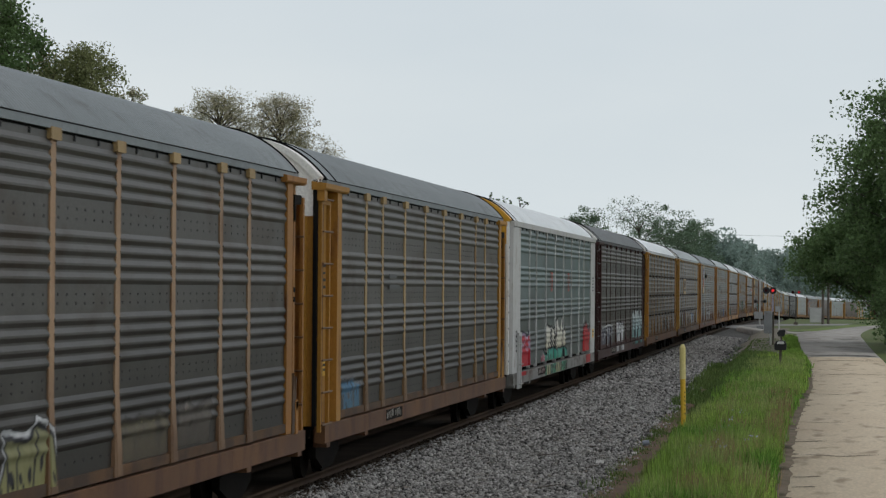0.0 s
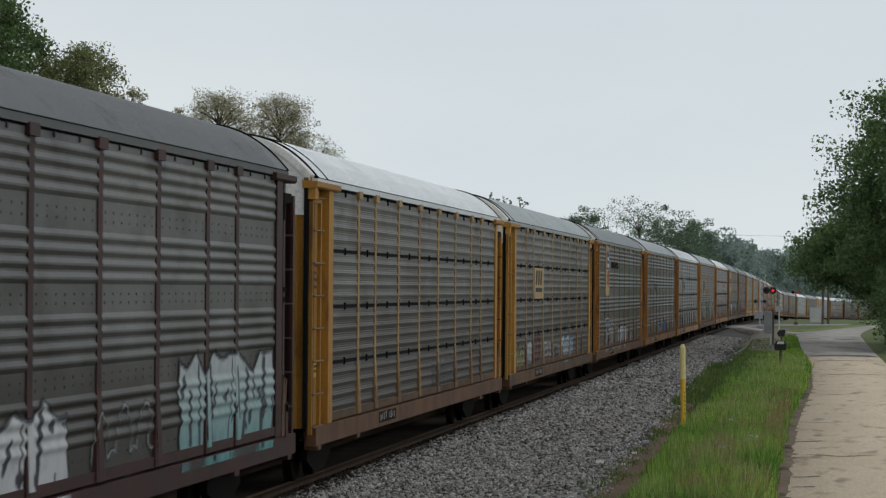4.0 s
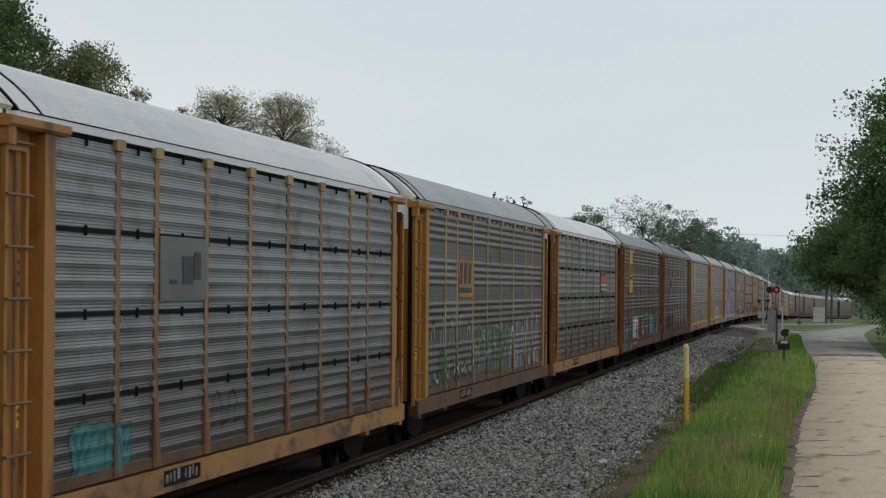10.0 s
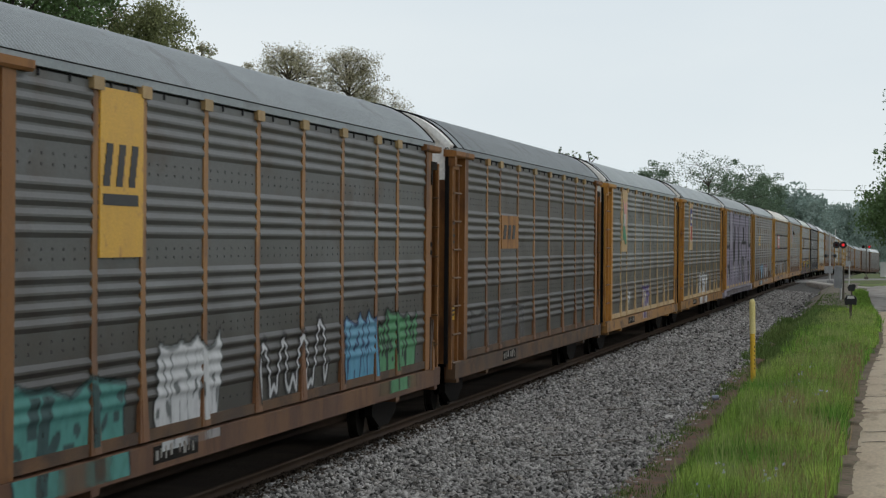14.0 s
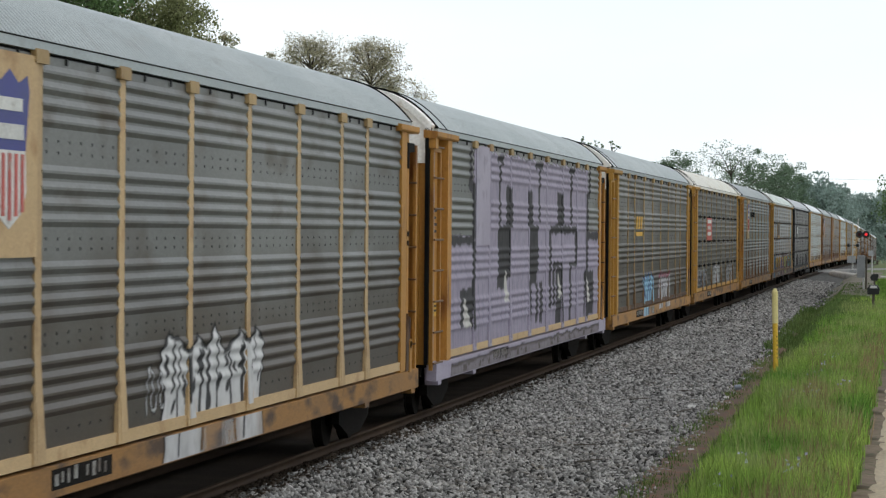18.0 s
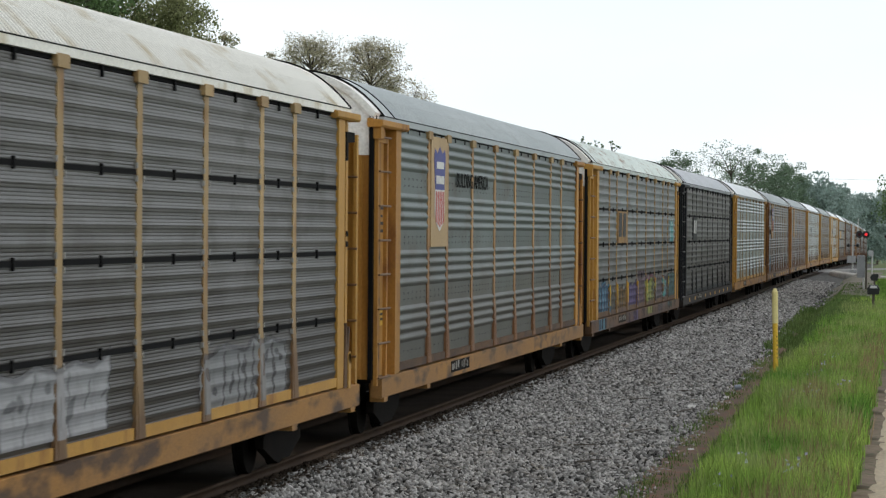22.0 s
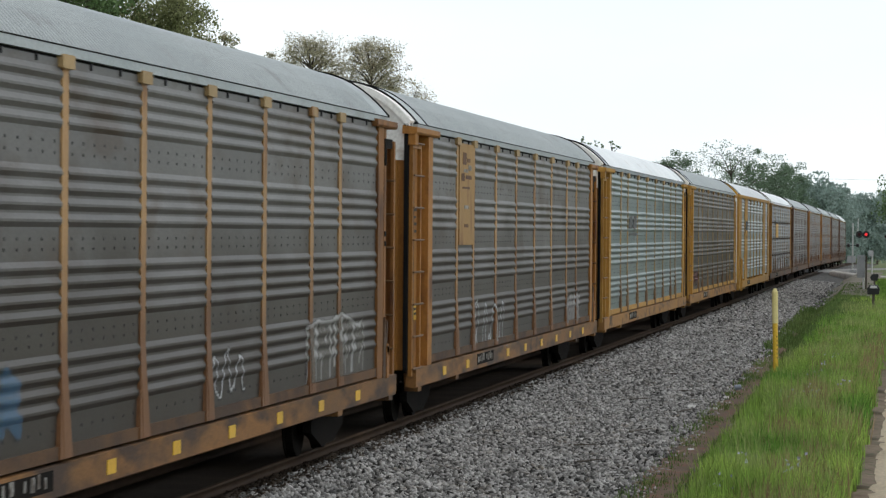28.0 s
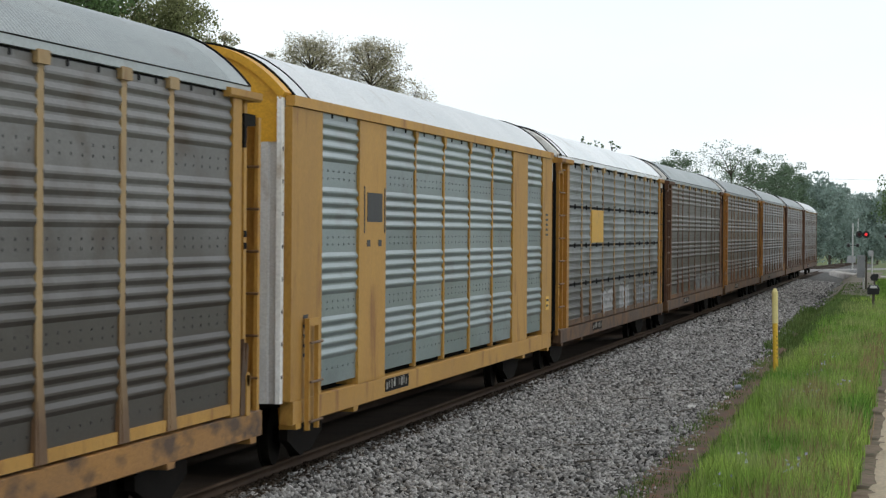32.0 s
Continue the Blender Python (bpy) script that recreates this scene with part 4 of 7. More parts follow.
    bars("marking_bar", q, MARK_P, [(7.03 + 0.21 * i, 7.03 + 0.21 * i + 0.07 + 0.05 * (i % 3 == 0), 0.82 + 0.02 * (i % 2), 0.93 + 0.015 * (i % 4)) for i in (0, 1, 2, 3, 5, 6, 7, 8)], 1.541)
    if spec.get("squares"):
        small = spec["squares"] == "small"
        r = 0.13 if small else 0.16
        for i in (0, 1, 3, 4, 5, 6, 7, 8):
            part("reflector", shape(("reflector", small), POST["gold"] if small else YELLOW_P, lambda bm: box(bm, 1.535, 1.543, -r, r, 0.855 - r * 0.47, 0.855 + r * 0.47)), ob, at(3.2 + 2.6 * i))
    spec["emblem"](ob) if "emblem" in spec else None
    spec["graffiti"](ob, kind) if "graffiti" in spec else None
    return ob


S4, S3, S2, S1, S0 = 2.04149e-05, -1.02035e-03, 4.92656e-02, 21.43116, 0.2387
# small unevenness of the pull, second by second, in metres
SLACK = [0.36, 0.26, 0.15, 0.1, 0.18, 0.3, 0.36, 0.22, 0.1, 0.09, 0.28, 0.24, 0.16, 0.16, 0.0, -0.03, -0.05, -0.08, -0.17, -0.27, -0.15, 0.5, 0.33, 0.31, 0.37, 0.38, 0.22, 0.08, -0.05, 0.09, 0.18, 0.15, 0.16]


def gone(t):
    """Metres that the train has run by t whole seconds."""
    return (((S4 * t + S3) * t + S2) * t + S1) * t + S0 - SLACK[t]


def car_pose(k, t):
    y = 45.7 + PITCH * (k - 1) + HALF - gone(t)
    # nose down where the line falls, turned where it bends
    return pose(TRACK_X + drift(y), y, -dip(y), math.degrees(math.atan((dip(y - 5) - dip(y + 5)) / 10)), 0, -math.degrees(math.atan(2 * max(0, y - BEND_Y) / BEND_2R)))




# ---------------------------------------------------------------- paint on the cars: emblems and graffiti
def paint_mat():
    m = bpy.data.materials.new("sprayed_paint")
    m.use_nodes = True
    n, l = m.node_tree.nodes, m.node_tree.links
    p, out = n["Principled BSDF"], n["Material Output"]
    at, tr, mix = n.new("ShaderNodeAttribute"), n.new("ShaderNodeBsdfTransparent"), n.new("ShaderNodeMixShader")
    at.attribute_name = "paint"
    co, no, mr, mu = n.new("ShaderNodeTexCoord"), n.new("ShaderNodeTexNoise"), n.new("ShaderNodeMapRange"), n.new("ShaderNodeMath")
    no.inputs["Scale"].default_value, no.inputs["Detail"].default_value = 5.0, 6.0
    mr.inputs["From Min"].default_value, mr.inputs["From Max"].default_value, mr.inputs["To Min"].default_value = 0.3, 0.55, 0.82
    mu.operation = "MULTIPLY"
    l.new(co.outputs["Object"], no.inputs["Vector"])
    l.new(no.outputs["Fac"], mr.inputs["Value"])
    l.new(at.outputs["Alpha"], mu.inputs[0])
    l.new(mr.outputs[0], mu.inputs[1])
    l.new(at.outputs["Color"], p.inputs["Base Color"])
    p.inputs["Roughness"].default_value, p.inputs["Specular IOR Level"].default_value = 0.7, 0.25
    l.new(mu.outputs[0], mix.inputs[0])
    l.new(tr.outputs[0], mix.inputs[1])
    l.new(p.outputs[0], mix.inputs[2])
    l.new(mix.outputs[0], out.inputs[0])
    return m


SPRAY = paint_mat()
GLYPHS = [
    [[(0.1, 0), (0.15, 1), (0.8, 0.85), (0.75, 0.45), (0.2, 0.5), (0.9, 0)]],
    [[(0.85, 0.9), (0.2, 0.95), (0.1, 0.1), (0.85, 0.05), (0.9, 0.45), (0.5, 0.45)]],
    [[(0.05, 0), (0.45, 1), (0.9, 0)], [(0.2, 0.35), (0.75, 0.35)]],
    [[(0.85, 0.95), (0.15, 0.8), (0.8, 0.45), (0.7, 0.05), (0.1, 0.1)]],
    [[(0.1, 1), (0.15, 0), (0.5, 0.5), (0.85, 0), (0.9, 1)]],
    [[(0.15, 0), (0.1, 1)], [(0.85, 1), (0.2, 0.5), (0.9, 0)]],
    [[(0.5, 1), (0.1, 0.7), (0.15, 0.15), (0.55, 0), (0.9, 0.3), (0.85, 0.8), (0.5, 1)]],
    [[(0.1, 0.95), (0.9, 1)], [(0.5, 0.95), (0.4, 0)], [(0.15, 0), (0.75, 0.05)]],
]


def rows_of(kind, z0, z1):
    """Heights at which a decal bends with the ribs."""
    zs = [z for _, z in RIBS[kind] if z0 < z < z1] + [z0, z1]
    zs = sorted(set(round(z, 3) for z in zs))
    out = [zs[0]]
    for z in zs[1:]:
        n = max(1, math.ceil((z - out[-1]) / 0.04))
        a = out[-1]
        out += [a + (z - a) * (i + 1) / n for i in range(n)]
    return out


def decal(ob, kind, u0, u1, z0, z1, colour, name="graffiti", step=0.032, flat=None, label="sprayed graffiti", lift=0.0, base=None):
    """A coat of paint on the screens; colour(U, Z) gives rgba over the unit square."""
    zs = rows_of(kind, z0, z1) if flat is None else list(np.linspace(z0, z1, max(2, int((z1 - z0) / 0.034))))
    us = np.linspace(u0, u1, max(3, int((u1 - u0) / step)))
    if flat is None:
        us = np.array(sorted(set(us) | {p + s for p in POSTS for s in (-0.118, -0.106, 0.106, 0.118) if u0 < p + s < u1}))
    xs = np.array([skin_x(kind, z) + 0.009 for z in zs]) if flat is None else np.full(len(zs), flat)
    Z, U = np.meshgrid(np.array(zs), us, indexing="ij")
    X = np.repeat(xs[:, None], len(us), 1)
    if flat is None:
        # the coat runs on over the posts
        over = np.min(np.abs(us[:, None] - np.array(POSTS)[None]), 1) < 0.112
        X = np.where(over[None, :], np.interp(Z, [1.06, 1.45, 2.1, 2.11], [1.558, 1.548, POST_X + 0.006, POST_X + 0.006]), X)
    verts = np.stack([X + lift, U - HALF, Z], -1).reshape(-1, 3)
    i, j = np.meshgrid(np.arange(len(zs) - 1), np.arange(len(us) - 1), indexing="ij")
    a = (i * len(us) + j).ravel()
    faces = np.stack([a, a + 1, a + 1 + len(us), a + len(us)], -1)
    base = base or (z0, z1)
    col = colour((U - u0), (Z - base[0]), u1 - u0, base[1] - base[0]).reshape(-1, 4)
    me = soup(name, verts, faces, SPRAY)
    at = me.color_attributes.new("paint", "FLOAT_COLOR", "POINT")
    at.data.foreach_set("color", col.astype(np.float32).ravel())
    return part(name, me, ob, label=label)


def seg_dist(U, Z, a, b):
    ax, az = a
    dx, dz = b[0] - ax, b[1] - az
    t = np.clip(((U - ax) * dx + (Z - az) * dz) / (dx * dx + dz * dz + 1e-9), 0, 1)
    return np.hypot(U - ax - t * dx, Z - az - t * dz)


def throw(seed, n, fill, edge=None, low=None, w=0.1, e=0.045, back=None, strength=0.9, shine=None):
    """Bulging strokes of one piece of graffiti: fill (shading into low at the foot), edge line, cloud behind."""
    def colour(U, Z, wide, high):
        rng = np.random.RandomState(seed)
        d = np.full(U.shape, 9.0)
        cell = wide / n
        for i in range(n):
            sx = cell * (0.92 + 0.2 * rng.rand())
            lean, drop, tall = 0.12 * rng.randn(), 0.06 * high * rng.rand(), high * (0.74 + 0.2 * rng.rand())
            for line in GLYPHS[rng.randint(len(GLYPHS))]:
                pts = [(i * cell + 0.08 * cell + 0.82 * sx * (px + lean * pz + 0.06 * rng.randn()), w + drop + (tall - 2 * w) * pz + 0.03 * rng.randn()) for px, pz in line]
                for a, b in zip(pts, pts[1:]):
                    d = np.minimum(d, seg_dist(U, Z, a, b))
        out = np.zeros(U.shape + (4,))
        s = (Z / high)[..., None]
        top, foot = np.array(fill), np.array(low if low else fill)
        if back:
            wob = 0.5 + 0.5 * np.sin(U * 5.1 + seed) * np.sin(Z * 7.3 + 2 * seed)
            m = np.clip((w * 3.2 + 0.1 * wob - d) / 0.06, 0, 1)[..., None]
            rim = np.clip(np.minimum(np.minimum(U, wide - U), np.minimum(Z, high - Z)) / 0.08, 0, 1)[..., None]
            out = out * (1 - m * rim) + np.array((*back, strength)) * m * rim
        if edge:
            m = np.clip((w + e - d) / 0.03, 0, 1)[..., None]
            out = out * (1 - m) + np.array((*edge, strength)) * m
        m = np.clip((w - d) / 0.03, 0, 1)[..., None]
        body = foot * (1 - s) + top * s
        body = np.concatenate([body, np.full(U.shape + (1,), strength)], -1)
        out = out * (1 - m) + body * m
        if shine:
            m = np.clip((w * 0.28 - d) / 0.02, 0, 1)[..., None]
            out = out * (1 - m) + np.array((*shine, strength)) * m
        return out
    return colour


def wash(rgb_, strength=0.8, seed=0):
    """A rolled or sprayed patch of one colour with an uneven edge."""
    def colour(U, Z, wide, high):
        rim = np.minimum(np.minimum(U, wide - U), np.minimum(Z, high - Z))
        wob = 0.06 * (np.sin(U * 9 + seed) + np.sin(Z * 13 + 3 * seed) + np.sin((U + Z) * 23))
        m = np.clip((rim + wob - 0.03) / 0.06, 0, 1) * strength
        return np.concatenate([np.broadcast_to(np.array(rgb_), U.shape + (3,)), m[..., None]], -1)
    return colour


WHT, CRM, TEAL, GRN, BLU, RED, BLK, PUR, OCH, YEL, GRY, PNK = (0.52, 0.53, 0.54), (0.56, 0.53, 0.4), (0.05, 0.24, 0.22), (0.04, 0.16, 0.06), (0.09, 0.24, 0.42), (0.36, 0.035, 0.045), (0.02, 0.02, 0.025), (0.10, 0.07, 0.17), (0.27, 0.13, 0.025), (0.45, 0.4, 0.08), (0.22, 0.23, 0.24), (0.45, 0.12, 0.2)


def drips(colour, seed):
    """Only here and there does the coat run down on to the sill."""
    def run(U, Z, wide, high):
        out = colour(U, Z, wide, high)
        out[..., 3] *= np.clip(0.55 + 0.5 * np.sin(U * 1.9 + seed) + 0.2 * np.sin(U * 5.0 + 2 * seed), 0.1, 0.95)
        return out
    return run


def tags(*items):
    """Graffiti of a car: (u0, u1, z0, z1, colour); what runs below the screens goes on the sill."""
    def run(ob, kind):
        for i, (u0, u1, z0, z1, colour) in enumerate(items):
            decal(ob, kind, u0, u1, max(z0, 1.14), z1, colour, lift=0.002 * i, base=(z0, z1))
            if z0 < 1.0:
                decal(ob, kind, u0, u1, max(0.72, z0), 1.01, drips(colour, i), flat=1.541 + 0.002 * i, base=(z0, z1))
    return run


def plated(u0, u1, z0, z1, material, label, dark=(), light=(), extra=None):
    def run(ob):
        p = part("emblem_plate", shape(("emblem_plate", u0, u1, z0, z1), material, emblem_plate_shape(u0, u1, z0, z1)), ob, label=label)
        bars("emblem_bar", p, DARK_P, list(dark), 1.53)
        bars("emblem_bar", p, WHITE_P, list(light), 1.53)
        if extra:
            extra(p)
    return run


def blocks(u0, u1, z0, z1, n=3, gap=0.25, foot=False):
    """n plain solid blocks in a row, stepped to a slant, with a bar under them, in place of a worn wordmark."""
    w = (u1 - u0) / n
    out = []
    for i in range(n):
        a, b, h = u0 + i * w, u0 + (i + 1 - gap) * w, z1 - z0
        out += [(a + 0.04 * k, b - 0.14 + 0.04 * k, z0 + h * k / 4, z0 + h * (k + 1) / 4) for k in range(4)]
    if foot:
        out.append((u0, u1 - gap * w, z0 - 0.2, z0 - 0.08))
    return out


def ghost(material, rects, x=1.521):
    def run(ob):
        bars("emblem_bar", ob, material, rects, x)
    return run


def union(*fs):
    def run(ob):
        for f in fs:
            f(ob)
    return run


def tri_emblem(p):
    poly("emblem_shape", p, PINK_P, [(5.0, 4.62), (5.6, 4.4), (6.2, 4.6), (6.2, 4.35), (5.9, 3.55), (5.5, 3.85), (5.2, 4.1)])
    poly("emblem_shape", p, GREEN_P, [(5.0, 4.5), (5.5, 3.85), (6.1, 3.3), (5.75, 3.22), (5.2, 3.42), (4.92, 3.36)], 1.536)
    bars("emblem_bar", p, WHITE_P, [(5.05, 5.2, 3.8, 4.14), (5.28, 5.42, 3.8, 4.14), (5.5, 5.62, 3.8, 4.14), (5.0, 5.7, 4.1, 4.17)], 1.543)


LETTERS = [
    [(1.38, 4.51, 3.06, 3.2), (4.05, 4.28, 4.09, 4.81), (4.06, 4.71, 4.07, 4.18), (4.46, 4.73, 3.17, 4.08), (4.47, 4.76, 1.5, 3.07), (3.07, 4.54, 1.55, 2.21)],
    [(8.83, 9.76, 3.37, 4.18), (7.71, 9.45, 2.37, 3.4), (7.66, 8.95, 2.17, 2.38), (7.54, 8.38, 4.63, 4.8), (7.8, 8.06, 3.39, 4.63)],
    [(12.07, 12.77, 3.38, 4.14), (12.31, 13.73, 2.42, 3.42), (12.42, 13.52, 2.19, 2.43), (13.18, 14.42, 4.63, 4.8), (13.72, 14.01, 3.49, 4.63), (12.29, 12.63, 1.37, 2.21), (13.38, 13.74, 1.32, 2.18), (14.03, 14.47, 1.29, 2.16)],
    [(17.05, 18.23, 3.4, 4.18), (15.7, 20.72, 3.25, 3.42), (15.62, 16.02, 1.59, 3.36), (20.47, 20.88, 2.5, 3.29), (16.27, 18.0, 2.49, 2.6), (16.29, 16.63, 1.63, 2.53), (16.86, 18.03, 1.15, 2.48), (19.36, 20.67, 2.47, 2.57), (19.39, 19.77, 1.14, 2.52), (19.18, 20.3, 4.65, 4.82), (19.46, 19.85, 3.45, 4.64)],
    [(22.84, 25.54, 3.11, 3.28), (22.77, 23.22, 1.14, 4.21), (23.28, 23.63, 4.13, 4.84), (22.42, 24.44, 1.21, 2.29)],
]
CHIPS = [(3.38, 4.35, 1.5, 2.08), (8.63, 9.34, 1.85, 2.51), (17.23, 18.02, 1.74, 2.33), (22.91, 23.76, 1.54, 2.13)]


def whole_side(U, Z, wide, high):
    """The pale purple piece with its dark strokes over the whole side."""
    U, Z = U + 1.87, Z + 1.13
    out = np.zeros(U.shape + (4,))
    wob = 0.02 * (np.sin(U * 3.1) + np.sin(U * 7.7 + Z * 3) + np.sin(Z * 9.0) + np.sin(Z * 23 + U * 11))
    rim = np.minimum(np.where(Z > 3.22, np.minimum(U - 4.5, 23.1 - U), 9), 4.86 - Z)
    out[..., :3] = (0.335, 0.30, 0.385)
    drip = 0.5 + 0.5 * np.sin(U * 17.0 + 0.5 * np.sin(Z * 4)) * np.sin(U * 6.3)
    out[..., :3] *= (1 - 0.16 * np.clip((drip - 0.6) / 0.2, 0, 1) * (Z < 2.3))[..., None]
    out[..., 3] = 0.94 * np.clip((rim + wob) / 0.06, 0, 1)
    for a, b, c, d in sum(LETTERS, []):
        m = np.clip((np.minimum(np.minimum(U - a, b - U), np.minimum(Z - c, d - Z)) + 0.035 + wob * 0.7) / 0.04, 0, 1)[..., None]
        out[..., :3] = out[..., :3] * (1 - m) + np.array((0.034, 0.032, 0.036)) * m
        out[..., 3] = np.maximum(out[..., 3], m[..., 0] * 0.95)
    for a, b, c, d in CHIPS:
        tri = np.minimum(np.minimum(U - a, (b - U) - (Z - c) / (d - c) * 0.8 * (b - a)), np.minimum(Z - c, d - Z))
        m = np.clip((tri + wob * 0.6) / 0.04, 0, 1)[..., None]
        out[..., :3] = out[..., :3] * (1 - m) + np.array((0.55, 0.53, 0.5)) * m
    return out


def spikes(seed, fill, line, n, low=None, halo=None, strength=0.95, thin=0.05):
    """A block of tall tight letters: ragged head, wavering gaps between the strokes, an outline."""
    def colour(U, Z, wide, high):
        rng = np.random.RandomState(seed)
        knots = np.linspace(0, wide, 2 * n + 1)
        head = np.interp(U, knots, high * (0.8 + 0.2 * rng.rand(2 * n + 1))) - 0.05 * high * np.abs(np.sin(U * math.pi * n / wide))
        left = 0.12 + 0.08 * np.sin(Z * 5 + seed) + 0.06 * np.sin(Z * 11)
        right = wide - 0.12 + 0.08 * np.sin(Z * 4 + 2 * seed)
        d = np.minimum(np.minimum(U - left, right - U), head - 0.1 - Z)
        out = np.zeros(U.shape + (4,))

        def lay(mask, c):
            m = mask[..., None]
            return out * (1 - m) + np.array((*c, strength)) * m
        if halo:
            out = lay(np.clip((d + 0.13) / 0.03, 0, 1), halo)
        out = lay(np.clip((d + 0.06) / 0.02, 0, 1), line)
        s = (Z / high)[..., None]
        body = np.array(low or fill) * (1 - s) + np.array(fill) * s
        m = np.clip(d / 0.03, 0, 1)[..., None]
        out = out * (1 - m) + np.concatenate([body, np.full(U.shape + (1,), strength)], -1) * m
        for i in range(1, 2 * n):
            at = wide * (i + 0.3 * rng.randn()) / (2 * n)
            c = at + 0.22 * rng.randn() * (Z / high - 0.5) + 0.05 * np.abs(np.mod(Z * 1.6 / high + rng.rand(), 1.0) - 0.5) + 0.012 * np.sin(Z * 13 + i)
            a, b = (0, 0.9) if i % 2 == 0 else sorted(rng.rand(2) * 0.95)
            w = thin * (0.5 + rng.rand()) * (1 if i % 2 == 0 else 0.8)
            m = np.clip((w - np.abs(U - c)) / 0.018, 0, 1) * np.clip((d - 0.02) / 0.03, 0, 1) * (Z > a * high) * (Z < b * high)
            out = lay(m, line)
        # counters and crossbars of the letters
        for i in range(2 * n):
            cu, cz = wide * (i + 0.5 + 0.2 * rng.randn()) / (2 * n), high * (0.25 + 0.45 * rng.rand())
            ru, rz, tilt = wide / (2 * n) * (0.14 + 0.2 * rng.rand()), high * (0.03 + 0.07 * rng.rand()), 0.5 * rng.randn()
            e = ((U - cu) / ru) ** 2 + ((Z - cz - tilt * (U - cu)) / rz) ** 2
            out = lay(np.clip((1.15 - e) / 0.3, 0, 1) * np.clip((d - 0.02) / 0.03, 0, 1), line)
        return out
    return colour


def scrawl(seed, ink, n, w=0.045, inner=None, strength=0.9):
    """One looping outline stroke."""
    def colour(U, Z, wide, high):
        rng = np.random.RandomState(seed)
        pts = []
        for i in range(n):
            x, s = wide * i / n, wide / n
            h = high * (0.72 + 0.25 * rng.rand())
            pts += [(x + s * (0.08 + 0.06 * rng.randn()), high * 0.06 + 0.1 * rng.rand()), (x + s * (0.12 + 0.05 * rng.randn()), 0.6 * h), (x + s * 0.35, h), (x + s * (0.62 + 0.1 * rng.randn()), 0.75 * h),
                    (x + s * (0.55 + 0.1 * rng.randn()), 0.3 * h), (x + s * 0.7, 0.12 * h), (x + s * 0.9, 0.45 * h * rng.rand())]
        pts = np.array(pts)
        k = np.arange(len(pts))
        fine = np.arange(0, len(pts) - 1, 0.25)
        # smooth the corners into curves
        soft = np.stack([np.interp(fine, k, pts[:, 0]), np.interp(fine, k, pts[:, 1])], -1)
        for _ in range(2):
            soft[1:-1] = 0.25 * soft[:-2] + 0.5 * soft[1:-1] + 0.25 * soft[2:]
        d = np.full(U.shape, 9.0)
        for a, b in zip(soft, soft[1:]):
            d = np.minimum(d, seg_dist(U, Z, a, b))
        out = np.zeros(U.shape + (4,))
        if inner:
            m = np.clip((0.16 - d) / 0.05, 0, 1)[..., None] * 0.6
            out = np.array((*inner, strength)) * m + out * (1 - m)
        m = np.clip((w - d) / 0.025, 0, 1)[..., None]
        return out * (1 - m) + np.array((*ink, strength)) * m
    return colour


def lettering(text, material, u0, z0, height, x=1.519, wide=1.0):
    """Plain raised letters along the side of a car."""
    def run(ob):
        k = ("lettering", text, u0, z0)
        if k not in MESH:
            cu = bpy.data.curves.new("lettering", "FONT")
            cu.body, cu.size, cu.extrude, cu.resolution_u = text, height / 0.72, 0.003, 3
            tmp = bpy.data.objects.new("lettering", cu)
            me = bpy.data.meshes.new_from_object(tmp)
            bpy.data.objects.remove(tmp)
            me.transform(Matrix(((0, 0, 1, x), (wide, 0, 0, u0 - HALF), (0, 1, 0, z0), (0, 0, 0, 1))))
            me.materials.clear()
            me.materials.append(material)
            MESH[k] = me
        part("lettering", MESH[k], ob, label="faded black slogan lettering")
    return run


def words(material, u0, u1, z0, z1, n, gap):
    """Two rows of small worn bars along the screens, broken by a gap."""
    out = []
    for i in range(n):
        if i == gap:
            continue
        a = u0 + (u1 - u0) * i / n
        b = a + (u1 - u0) / n * (0.55 + 0.25 * math.sin(i * 2.1))
        m = z0 + (z1 - z0) * (0.42 + 0.1 * math.sin(i * 1.3))
        out += [(a, b, z0, m), (a + 0.02, b + 0.02, m + 0.05, z1)]
    return ghost(material, out)

